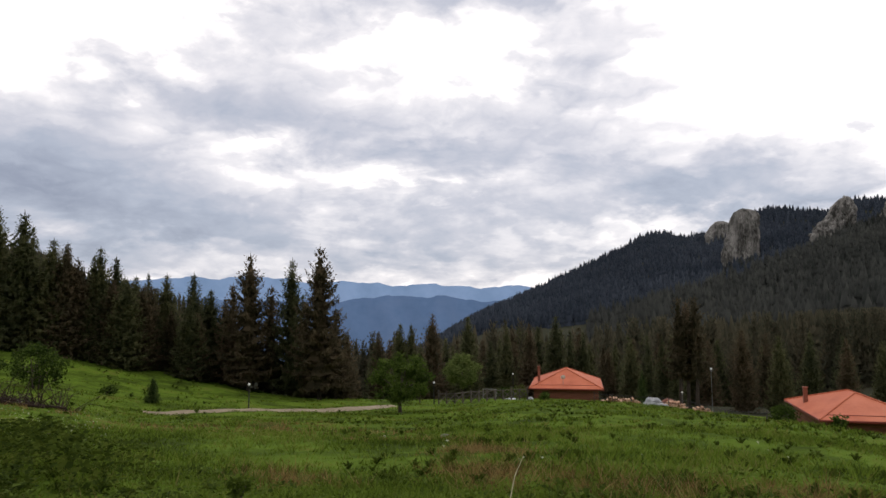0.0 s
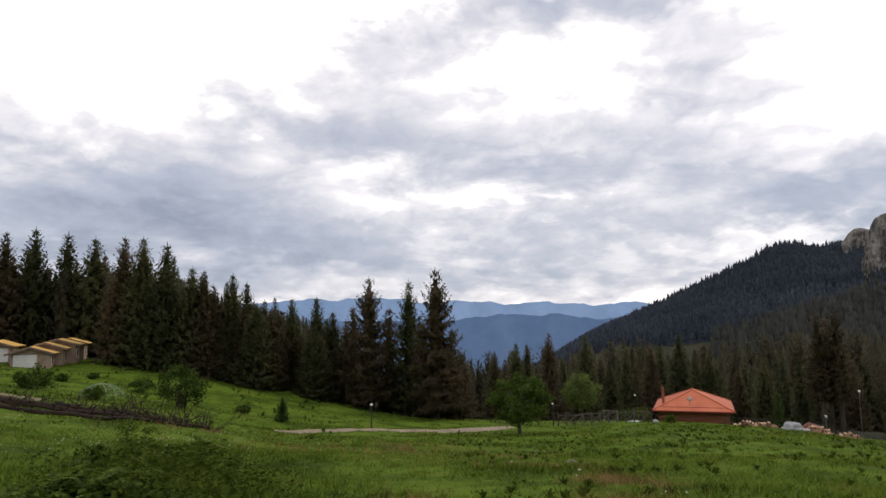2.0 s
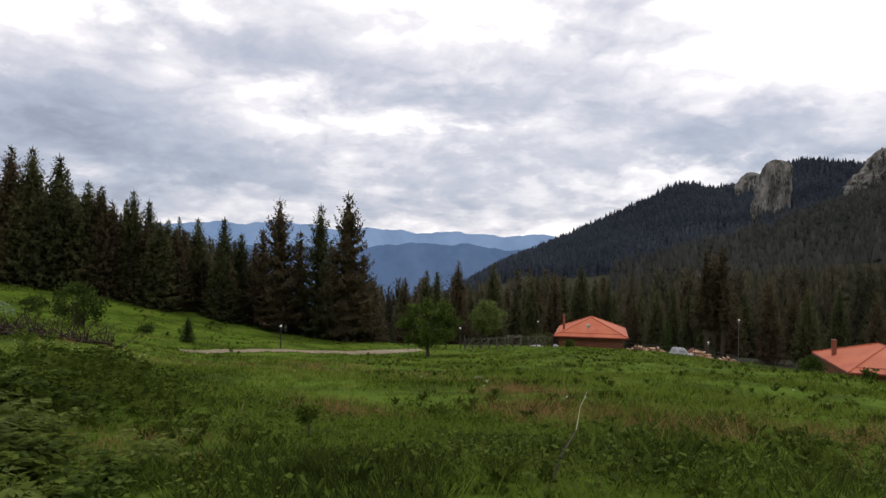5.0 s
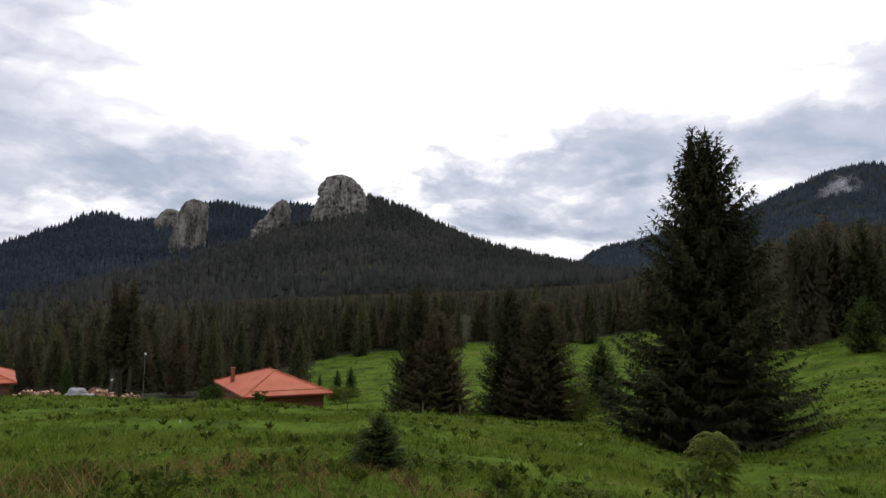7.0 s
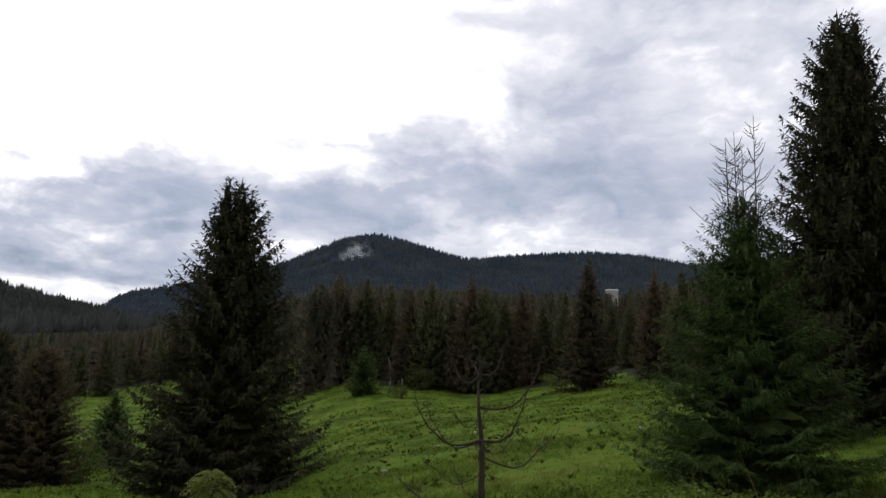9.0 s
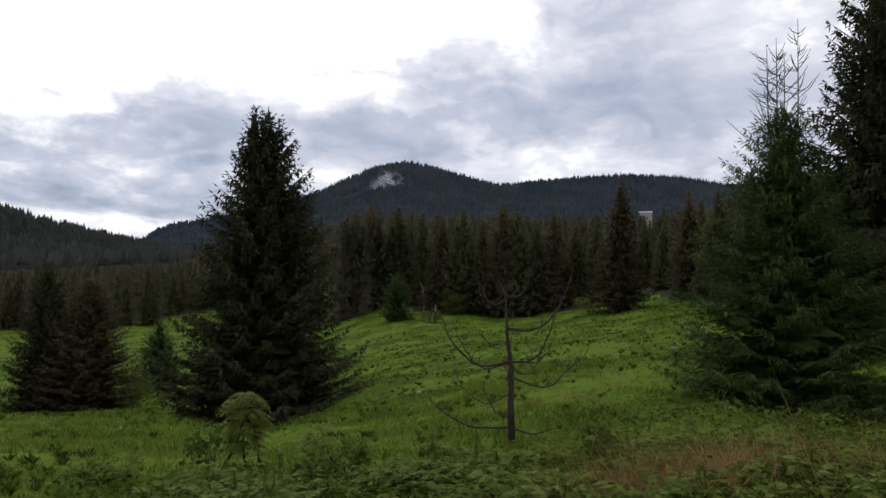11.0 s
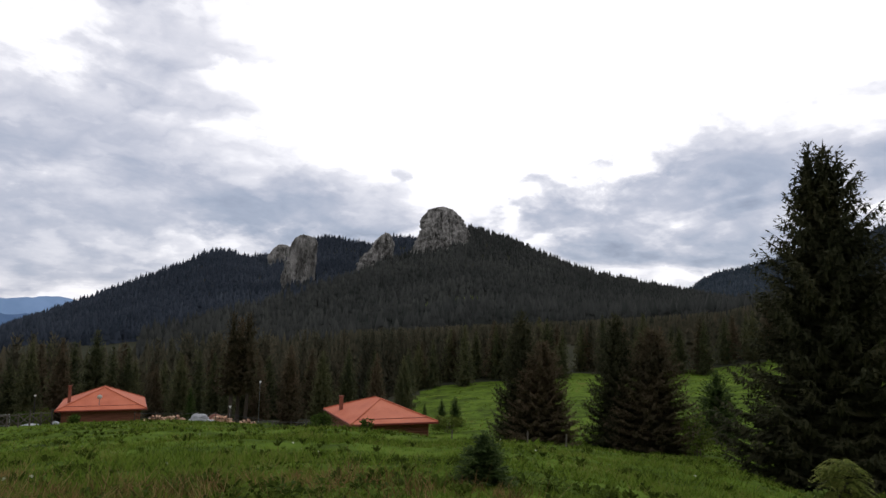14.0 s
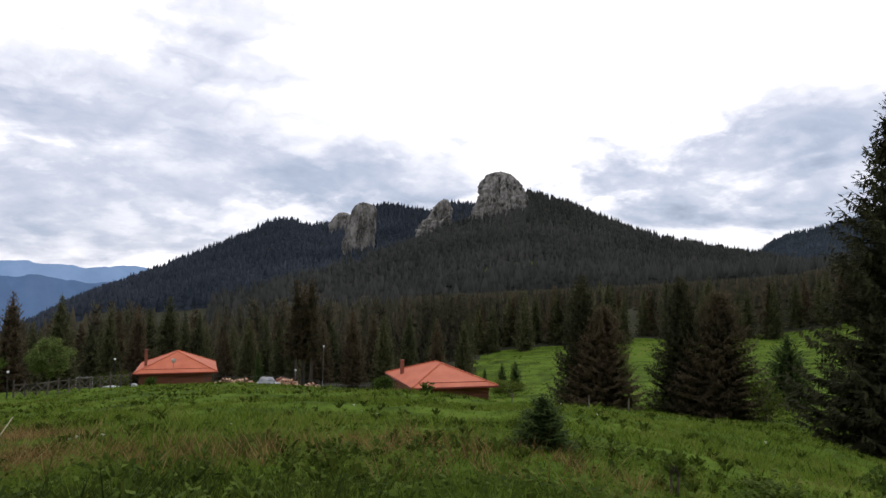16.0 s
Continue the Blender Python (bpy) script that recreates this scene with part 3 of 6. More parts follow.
# ---- spruces ----
def spruce_arrays(seed, h, rad, clear, step=0.8, per=9, gap=0.4, twig=0.5, power=0.8, droop=0.3, fat=1.0, sparse=0.0, hang=2.6, tips=0.12, inner=9, least=2, ragged=0.25, lift=0.3, fan=0.26, sub=0):
    """Needle sprays of a spruce as kites (quads). Boughs stand in whorls like shelves: each is a flat fan of twigs, widest near the trunk,
    with a comb of twigs hanging below and its tip turned up. step: metres between whorls; gap: metres between twigs; fan: reach of the side
    twigs as a share of the bough; sub: twigs on each side twig."""
    rng = np.random.default_rng(seed)
    P, D, N, L, W = [], [], [], [], []
    skirts = []

    def kite(p, d, n, ln, w):
        P.append(p), D.append(d), N.append(n), L.append(ln), W.append(w)

    up = np.array([0, 0, 1.0])
    z, k = clear, 0
    while z < h * 0.97:
        f = (z - clear) / (h - clear)
        reach = rad * (1 - f) ** power * (0.8 + 0.2 * min(1, f / 0.1)) + tips
        count = max(5, round(per * (reach / rad) ** 0.5))
        for b in range(count):
            if rng.random() < sparse:
                continue
            a = 2 * math.pi * (b + rng.uniform(-0.35, 0.35)) / count + k * 2.4
            ln = reach * rng.uniform(1 - ragged, 1 + 0.4 * ragged)
            out = np.array([math.cos(a), math.sin(a), 0])
            side = np.array([-math.sin(a), math.cos(a), 0])
            tilt = 0.55 * f ** 2 - droop * (1 - f) + rng.uniform(-0.08, 0.08)
            foot = np.array([0, 0, z + rng.uniform(-0.22, 0.22) * step])

            def at(s):
                return foot + out * ln * s + up * ln * (tilt * s + lift * s ** 3 - 0.12 * s * (1 - s))

            small = min(1.0, 0.3 + 0.35 * ln / twig)
            p0, pm, p1 = at(0.02), at(0.6), at(0.97)
            for q0, q1 in ((p0, pm), (pm, p1)):
                d = q1 - q0
                kite(q0 - d * 0.1, d, up, np.linalg.norm(d) * 1.2, 0.22 * fat * twig * small)
            kite(p1, out * 0.8 + up * rng.uniform(0.25, 0.9), side, twig * small * rng.uniform(0.5, 0.9), 0.1 * fat * twig * small)
            n = max(least, int(ln / gap))
            for j in range(n):
                s = 0.12 + 0.85 * (j + rng.uniform(0.1, 0.9)) / n
                p = at(s)
                tl = (fan * ln * (1.05 - s) ** 0.8 + 0.55 * twig * small) * rng.uniform(0.7, 1.2)
                for sg in (-1, 1):
                    d = out * rng.uniform(0.55, 0.9) + side * sg * rng.uniform(0.6, 0.95) + up * rng.uniform(-0.35, 0.1)
                    nv = up + side * rng.uniform(-0.5, 0.5)
                    kite(p, d, nv, tl, fat * (0.06 * tl + 0.15 * twig * small))
                    for q in range(sub):
                        g = p + d * tl * (0.35 + 0.5 * rng.random()) / 1.15
                        kite(g, d + side * rng.uniform(-1, 1) + out * rng.uniform(-0.2, 0.8) + up * rng.uniform(-0.7, 0.2), nv + out * rng.uniform(-0.6, 0.6), twig * small * rng.uniform(0.5, 0.9), 0.1 * fat * twig * small)
                for q in range(int(hang + rng.random())):
                    kite(p + side * rng.uniform(-0.55, 0.55) * tl + up * 0.06 * twig, -up + out * rng.uniform(0.0, 0.6) + side * rng.uniform(-0.35, 0.35), out + side * rng.uniform(-0.8, 0.8),
                         max(0.5 * step * (1 - 0.5 * f), twig * small) * rng.uniform(0.5, 1.15), 0.15 * fat * twig * small)
        # dense drooping skirt of inner needles with a jagged rim
        rim = reach * 0.44 * rng.uniform(0.7, 1.25, inner)
        dip = z - 0.5 * droop * (1 - f) * reach - 0.3 * step * (1 - 0.5 * f) + rng.uniform(-0.12, 0.12, inner) * step
        for b in range(inner if f < 0.86 else 0):
            ring_ = []
            for g, e_ in ((b, 0), (b, 1), (b + 1, 1), (b + 1, 0)):
                a = 6.283 * g / inner + k * 1.3
                q, zz = (rim[g % inner], dip[g % inner]) if e_ else (0.12 * reach, z + 1.0 * step * (1 - 0.5 * f))
                ring_.append((q * math.cos(a), q * math.sin(a), min(zz, h * 0.96)))
            skirts.append(ring_)
        z += step * rng.uniform(0.85, 1.15) * (1 - 0.5 * f)
        k += 1
    for a in (0, 2.1, 4.2):
        kite(np.array([0, 0, h * 0.94]), up, np.array([math.cos(a), math.sin(a), 0]), h * 0.065, 0.0035 * h)
    P, D, N, L, W = np.array(P), np.array(D), np.array(N), np.array(L)[:, None], np.array(W)[:, None]
    D /= np.linalg.norm(D, axis=1)[:, None]
    X = np.cross(D, N)
    X /= np.linalg.norm(X, axis=1)[:, None] + 1e-9
    v = np.stack([P, P + D * L * 0.42 + X * W, P + D * L, P + D * L * 0.42 - X * W], 1).reshape(-1, 3)
    v = np.concatenate([v, np.array(skirts).reshape(-1, 3)])
    return v, np.arange(len(v)).reshape(-1, 4)


def spruce_proto(name, label, mat, seed, h, rad, clear, trunk=0.018, second=None, **more):
    """One spruce with trunk and crown, kept out of sight below until copied."""
    ob = thing(name, pose(0, 0, 0), label, "tree")
    bend = random.Random(seed)
    pts = [(bend.uniform(-.01, .01) * h, bend.uniform(-.01, .01) * h, h * s) if s else (0, 0, -0.03 * h) for s in (0, 0.25, 0.5, 0.75, 0.97)]
    part("trunk", tube(pts, [trunk * h * q for q in (1.15, 0.85, 0.6, 0.35, 0.05)], 8), M_BARK, ob, "grey-brown bark trunk", True)
    v, f = spruce_arrays(seed, h, rad, clear, **more)
    if second:
        # a second leader beside the top: height of its foot, length, offset
        z2, h2, off2 = second
        v2, f2 = spruce_arrays(seed + 1, h2, h2 * 0.24, 0.3, step=0.6, per=8, gap=0.25, twig=0.45, power=0.8, droop=0.15)
        v = np.concatenate([v, v2 + [off2, 0, z2]])
        f = np.arange(len(v)).reshape(-1, 4)
    link_mesh("crown", v, f, mat, ob)
    return ob


PROTO_H = 20.0
protos = [spruce_proto("spruce_tree", "dark green spruce with drooping branches at the wood edge", M_NEEDLE, 11, PROTO_H, 4.3, 0.3, step=0.9, per=14, gap=0.42, twig=0.75, fat=1.35, power=0.88),
          spruce_proto("spruce_tree", "brownish spruce with thin drooping branches at the wood edge", M_NEEDLE_BROWN, 12, PROTO_H, 4.1, 0.6, step=0.9, per=13, gap=0.42, twig=0.75, fat=1.3, sparse=0.06, droop=0.42, power=0.86),
          spruce_proto("spruce_tree", "slender dark green spruce at the wood edge", M_NEEDLE, 13, PROTO_H, 3.5, 0.4, step=0.85, per=13, gap=0.4, twig=0.7, fat=1.35, power=0.9),
          spruce_proto("spruce_tree", "tall spruce with a bare lower trunk at the wood edge", M_NEEDLE_BROWN, 14, PROTO_H, 3.1, 6.0, step=0.85, per=9, gap=0.45, twig=0.75, fat=1.3, sparse=0.08, power=0.75)]
# plainer ones for the rows behind
back = [spruce_proto("spruce_tree", "dark green spruce in the rows behind the wood edge", M_NEEDLE, 15, PROTO_H, 4.2, 0.4, step=1.1, per=10, gap=0.8, twig=1.0, fat=1.6, hang=2.0, inner=10, power=0.9),
        spruce_proto("spruce_tree", "brownish spruce in the rows behind the wood edge", M_NEEDLE_BROWN, 16, PROTO_H, 4.0, 0.5, step=1.1, per=10, gap=0.8, twig=1.0, fat=1.6, hang=2.0, inner=10, droop=0.42, power=0.88),
        spruce_proto("spruce_tree", "slender spruce in the rows behind the wood edge", M_NEEDLE, 17, PROTO_H, 3.5, 0.4, step=1.1, per=9, gap=0.8, twig=0.95, fat=1.6, hang=2.0, inner=10, power=0.95)]
spin = random.Random(5)


def plant(proto, az, r, h, group="", wide=1.0, label=""):
    k = h / PROTO_H
    ob = copy_thing(proto, on_ground(az, r, spin.uniform(0, 360)) @ Matrix.Diagonal((k * wide, k * wide, k, 1)))
    tagged(ob, label, group=group)
    return ob


# left wood edge: bearing, distance, top angle
LEFT_EDGE = [(-42.7, 102, 5.7), (-40.8, 103, 7.3), (-39.0, 104, 7.7), (-36.9, 104, 7.5), (-35.1, 101, 7.2), (-33.1, 90, 7.3), (-31.8, 88, 7.4), (-30.1, 86, 7.0),
             (-28.2, 85, 5.1), (-27.3, 84, 4.8), (-25.1, 86, 4.6), (-24.0, 87, 3.9), (-22.6, 88, 2.4), (-21.5, 86, 1.6), (-20.4, 88, 2.6), (-18.4, 85, 2.7), (-17.1, 86, 1.4), (-16.0, 88, 0.6)]
wood = "spruces of the left wood edge"
for i, (az, r, el) in enumerate(LEFT_EDGE):
    plant(protos[(0, 1, 0, 2)[i % 4]], az, r, height_to(az, r, el), wood, (1.3, 1.2, 1.15, 1.35)[i % 4])
for i in range(34):
    az = -58 + 42 * (i + spin.random()) / 34
    r = spin.uniform(104, 125)
    el = np.interp(az, [-58, -45, -41, -30, -25, -18, -15], [7, 5, 6.3, 6.3, 3.4, 1.5, -0.5]) + spin.uniform(-1.6, 0.2)
    plant(back[i % 3], az, r, height_to(az, r, el), wood, 1.1)
for i in range(14):
    az = -33.5 + 16.5 * (i + spin.random()) / 14
    r = np.interp(az, [-33.5, -30, -17], [92, 84, 84]) + spin.uniform(-3, 3)
    plant(protos[i % 2], az, r, spin.uniform(6, 11), wood, 1.5)

plant(protos[0], -45.6, 46, height_to(-45.6, 46, 7.6), "", 1.1, "dark green spruce standing by the felled trunks")

# three tall old spruces by the road
big_a = spruce_proto("spruce_tree", "tall old spruce with a ragged open crown beside the gravel road", M_NEEDLE_BROWN, 21, 20, 4.8, 2.6, step=0.9, per=11, gap=0.28, twig=0.7, fat=1.1, sparse=0.1, droop=0.42, power=0.82, ragged=0.5, inner=9, lift=0.36)
big_b = spruce_proto("spruce_tree", "tall old spruce with dark drooping boughs beside the gravel road", M_NEEDLE, 22, 20, 4.2, 1.4, step=0.9, per=12, gap=0.28, twig=0.7, fat=1.1, sparse=0.05, droop=0.4, power=0.85, ragged=0.4, lift=0.34)
for proto, az, r, el in ((big_a, -14.1, 80, 4.35), (big_b, -10.75, 81, 3.95), (big_a, -8.5, 76, 5.05)):
    plant(proto, az, r, height_to(az, r, el), "three old spruces by the road")
for az, r, h in ((-12.4, 85, 13), (-9.6, 85, 12), (-7.2, 83, 11), (-15.4, 84, 12), (-6.2, 86, 8)):
    plant(back[1], az, r, h, wood, 1.3)

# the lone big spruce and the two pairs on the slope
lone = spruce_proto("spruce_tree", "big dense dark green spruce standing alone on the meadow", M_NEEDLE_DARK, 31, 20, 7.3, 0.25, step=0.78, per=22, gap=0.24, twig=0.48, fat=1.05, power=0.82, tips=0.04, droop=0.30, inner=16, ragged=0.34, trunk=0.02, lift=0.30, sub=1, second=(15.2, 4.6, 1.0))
plant(lone, 66.6, 38, height_to(66.6, 38, 13.2), label="big dense dark green spruce standing alone on the meadow")
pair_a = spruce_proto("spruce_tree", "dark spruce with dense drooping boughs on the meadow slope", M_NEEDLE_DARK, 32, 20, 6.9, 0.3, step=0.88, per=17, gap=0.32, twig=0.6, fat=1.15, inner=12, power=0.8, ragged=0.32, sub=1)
pair_b = spruce_proto("spruce_tree", "brownish spruce with dense boughs on the meadow slope", M_NEEDLE_BROWN, 33, 20, 7.4, 0.3, step=0.88, per=17, gap=0.32, twig=0.6, fat=1.15, power=0.74, inner=12, ragged=0.32, sub=1)
for proto, az, r, el, wide in ((pair_a, 44.2, 50, 1.0, 0.8), (pair_b, 45.9, 48, -1.5, 1.15), (pair_a, 51.7, 49, 0.9, 0.85), (pair_b, 54.4, 47, -0.2, 1.15)):
    plant(proto, az, r, height_to(az, r, el), "spruces in pairs on the slope", wide)

# right-hand wood edge
RIGHT_EDGE = [(71.5, 150, 4.2), (74.0, 95, 5.9), (75.4, 93, 6.7), (77.7, 92, 6.5), (79.7, 90, 6.1), (81.4, 84, 5.4), (83.1, 82, 6.5), (84.8, 84, 5.6), (86.4, 80, 6.9), (87.6, 79, 6.2), (89.2, 80, 5.3), (90.7, 80, 6.2),
              (92.4, 82, 5.0), (94.2, 80, 6.0), (95.9, 64, 8.5), (97.9, 84, 5.1), (99.3, 78, 5.3), (98.4, 100, 5.35), (98.0, 104, 5.2), (98.75, 103, 5.3), (101.1, 66, 7.5), (103.2, 62, 7.5), (105.5, 58, 9)]
wood = "spruces of the right wood edge"
for i, (az, r, el) in enumerate(RIGHT_EDGE):
    plant(protos[(0, 2, 1)[i % 3]], az, r, height_to(az, r, el), wood, 1.25)
for i in range(30):
    az = 70 + 62 * (i + spin.random()) / 30
    r = np.interp(az, [70, 78, 98, 104, 132], [150, 98, 88, 72, 60]) + spin.uniform(0, 22)
    el = np.interp(az, [70, 76, 100, 110, 132], [4.5, 6.0, 6.4, 9, 14]) + spin.uniform(-1.6, 0.2)
    plant(back[i % 3], az, r, height_to(az, r, el), wood, 1.2)
for az, r, el, w in ((113.8, 27, 25, 0.8), (119.5, 31, 24, 0.8), (125, 26, 30, 0.8), (132, 24, 30, 0.9)):
    plant(lone, az, r, height_to(az, r, el), wood, w, "very tall dark spruce at the edge of the meadow")

# wood beyond the houses
MID_EDGE = [(-3.6, 96, -2.2), (-1.8, 98, -1.5), (-0.9, 99, -1.55), (0.9, 96, -0.7), (3.9, 98, -0.9), (7.1, 104, -1.8), (9.0, 106, -1.6), (11.2, 108, -0.9), (13.4, 105, -2.2), (15.4, 96, -3.6), (17.2, 98, -2.8),
            (19.6, 92, -2.6), (20.9, 88, 0.55), (21.5, 90, 0.2), (22.1, 88, 0.6), (25.5, 90, -2.1), (28, 92, -2.4), (30.1, 92, -2.1), (32.4, 94, -2.6), (34.6, 96, -2.7)]
wood = "spruces beyond the red roofs"
for i, (az, r, el) in enumerate(MID_EDGE):
    plant(protos[3] if 20 < az < 23 else protos[(1, 0, 2)[i % 3]], az, r, height_to(az, r, el), wood)
for i in range(60):
    az = -5 + 40 * (i + spin.random()) / 60
    r = spin.uniform(100, 175)
    el = np.interp(az, [-5, 5, 20, 35], [-3.0, -2.2, -2.0, -2.2]) + spin.uniform(-1.3, 0.3)
    plant(back[(1, 0, 2)[i % 3]], az, r, max(9, height_to(az, r, el)), wood, 1.15)
for i in range(40):
    az = 35 + 36 * (i + spin.random()) / 40
    r = np.interp(az, [35, 50, 60, 71], [122, 131, 136, 150]) + spin.uniform(0, 14)
    el = np.interp(az, [35, 40, 60, 71], [-1.0, 0.2, 1.2, 4.2]) + spin.uniform(-1.4, 0.4)
    plant(back[i % 3], az, r, max(9, height_to(az, r, el)), wood, 1.2)

# young spruces
young = spruce_proto("young_spruce", "small dark young spruce growing in the meadow", M_NEEDLE_YOUNG, 41, 20, 6.6, 0.1, step=1.3, per=13, gap=0.7, twig=1.5, fat=1.0, droop=0.08, hang=1.0, tips=0.5, power=0.9, ragged=0.35)
for az, r, el, wide in ((40.55, 9.0, -10.2, 2.0), (-21.2, 60, -5.4, 1.1), (37.8, 76, -6.35, 0.75), (38.9, 76, -6.1, 0.9), (59.2, 62, -3.4, 1.3), (77.7, 76, 0.7, 1.25), (18.0, 84, -5.4, 0.6), (56.8, 60, -8.3, 1.2), (47.9, 62, -8.1, 1.0), (36.4, 78, -6.7, 0.6)):
    plant(young, az, r, height_to(az, r, el), "young spruces on the meadow", wide)
side_spruce = spruce_proto("spruce_tree", "dense fresh green young spruce with three bare leading shoots", M_NEEDLE_YOUNG, 43, 20, 8.8, 0.2, step=0.85, per=24, gap=0.30, twig=0.52, power=0.9, droop=0.16, fat=0.7, hang=2.4, tips=0.5, inner=18, ragged=0.4, lift=0.2, sub=2, sparse=0.08)
side_h = height_to(105.2, 16, 17.6)
side_tree = plant(side_spruce, 105.2, 16, side_h * 0.78, label="dense fresh green young spruce with three bare leading shoots")
for ob in (*protos, *back, big_a, big_b, lone, pair_a, pair_b, young, side_spruce):
    for o in (*ob.children_recursive, ob):
        bpy.data.objects.remove(o)


# dead pale stems at the right wood edge
M_SNAG = material("bleached_dead_wood", stops((0.08, 0.07, 0.06), (0.13, 0.117, 0.10), (0.18, 0.163, 0.143)), 3, 0.9, 0.5, 25, stretch=(1, 1, 0.2))
for az, r, h, q, lean, label in ((79.75, 74, 4.0, 0.075, 0.45, "thin bleached dead spruce stem leaning at the wood edge"), (80.85, 72, 2.0, 0.15, 0.05, "broken pale stump standing at the wood edge")):
    snag = thing("dead_snag", on_ground(az, r), label, "dead tree")
    part("trunk", tube([(0, 0, -0.2), (0.1 * lean, -lean * 0.4, h * 0.35), (0, -lean * 0.3, h * 0.7), (0, lean * 0.3, h)], [q * 1.2, q, q * 0.75, q * 0.4], 8), M_SNAG, snag, "", True)
    for k in range(5):
        a, z = k * 2.4, h * (0.35 + 0.12 * k)
        part("branch_stub", tube([(0, -lean * 0.3, z), (0.5 * math.cos(a), 0.5 * math.sin(a) - lean * 0.3, z + 0.12)], [q * 0.3, q * 0.1], 5), M_SNAG, snag)


# ---- far woods ----
def replicate(v, f, places, turn, sx_, sz_):
    """Many copies of a small mesh joined into arrays."""
    c, s = np.cos(turn)[:, None], np.sin(turn)[:, None]
    x = (v[None, :, 0] * c - v[None, :, 1] * s) * sx_[:, None] + places[:, None, 0]
    y = (v[None, :, 0] * s + v[None, :, 1] * c) * sx_[:, None] + places[:, None, 1]
    z = v[None, :, 2] * sz_[:, None] + places[:, None, 2]
    V = np.stack([x, y, z], -1).reshape(-1, 3)
    F = (f[None] + (np.arange(len(places)) * len(v))[:, None, None]).reshape(-1, f.shape[1])
    return V, F


def tiered_tree(seed, tiers=4, sides=6):
    """A far spruce, one metre high: drooping whorls with ragged rims."""
    rng = np.random.default_rng(seed)
    v, f = [], []
    for k in range(tiers):
        z0, z1 = k / tiers * 0.9, min(1.0, (k + 1.75) / tiers * 0.9 + 0.02)
        rad = 0.5 * (1 - k / tiers) ** 0.85
        n0 = len(v)
        for s in range(sides):
            a = 2 * math.pi * (s + 0.5 * k + rng.uniform(-.2, .2)) / sides
            q = rad * (rng.uniform(0.9, 1.2) if s % 2 or sides < 7 else rng.uniform(0.5, 0.75))
            v.append((q * math.cos(a), q * math.sin(a), z0 + rng.uniform(-0.06, 0.03) * 4 / tiers))
        v.append((0, 0, z1))
        f += [(n0 + s, n0 + (s + 1) % sides, n0 + sides) for s in range(sides)]
    return np.array(v), np.array(f)


def far_woods(name, n, az0, az1, r0, r1, label, hmin, hmax, clear=None, seed=1, cap=None, fine=False, mat=M_WOODS, near=0.0, within=None, past=None):
    rng = np.random.default_rng(seed)
    r = np.sqrt(rng.uniform(r0 ** 2, r1 ** 2, n))
    az = rng.uniform(az0, az1, n)
    keep = np.ones(n, bool)
    if within:
        keep &= r < np.interp(az, *within) + 25
    if past:
        keep &= r > np.interp(az, *past) + 25
    for (a0, a1, q0, q1) in clear or ():
        keep &= ~((az > a0) & (az < a1) & (r > q0) & (r < q1))
    r, az = r[keep], az[keep]
    x, y = r * np.sin(np.radians(az)), r * np.cos(np.radians(az))
    p = np.stack([x, y, ground_z(x, y) - 0.5], -1)
    h = rng.uniform(hmin, hmax, len(r)) * rng.choice([1.0, 0.75, 1.15], len(r))
    if cap is not None:
        h = np.minimum(h, EYE + r * np.tan(np.radians(np.interp(az, *cap))) - p[:, 2])
        p, h, r = p[h > 5], h[h > 5], r[h > 5]
    V, F = [], []
    base = 0
    for k in range(8 if fine else 4):
        sel = np.arange(len(r)) % 4 == k % 4
        if fine:
            # sprays for the nearer trees, whorls for those behind
            sel &= (r < near) if k < 4 else (r >= near)
            if k < 4:
                v, f = spruce_arrays(seed + k, 1.0, 0.5, 0.02, step=0.1, per=8, gap=0.2, twig=0.1, fat=1.8, hang=1.2, tips=0.02, inner=6, least=1, power=0.95)
                f = np.concatenate([f[:, [0, 1, 2]], f[:, [0, 2, 3]]])
            else:
                v, f = tiered_tree(seed + k, 8, 9)
        else:
            v, f = tiered_tree(seed + k, 3, 6)
        a, b = replicate(v, f, p[sel], rng.uniform(0, 6.28, sel.sum()), h[sel] * (rng.uniform(0.42, 0.58, sel.sum()) if fine else rng.uniform(0.38, 0.58, sel.sum())), h[sel])
        V.append(a), F.append(b + base)
        base += len(a)
    tagged(link_mesh(name, np.concatenate(V), np.concatenate(F), mat), label, "forest", kind="stuff")


ROCKS = [(23.0, 24.9, 1205, 1265), (24.4, 27.2, 945, 995), (35.5, 39.9, 1005, 1080), (31.4, 33.5, 985, 1040), (36.0, 41.2, 570, 640), (41.6, 44.0, 560, 610)]
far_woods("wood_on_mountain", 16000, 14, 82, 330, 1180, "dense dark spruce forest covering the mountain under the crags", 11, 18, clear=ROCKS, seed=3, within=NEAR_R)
far_woods("wood_on_mountain", 15000, -4, 46, 330, 1330, "dense spruce forest in haze-tinted blue-green on the ridge behind the crags", 10, 17, clear=ROCKS, seed=4, past=NEAR_R, mat=M_WOODS_HAZE_RIDGE)
far_woods("wood_on_peak", 26000, 55, 128, 700, 2020, "dense dark spruce forest covering the rounded peak", 10, 16, seed=9, mat=M_WOODS_HAZE_PEAK, past=NEAR_R)
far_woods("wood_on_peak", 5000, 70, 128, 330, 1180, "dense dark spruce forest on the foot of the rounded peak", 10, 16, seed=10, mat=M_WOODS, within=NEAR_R)
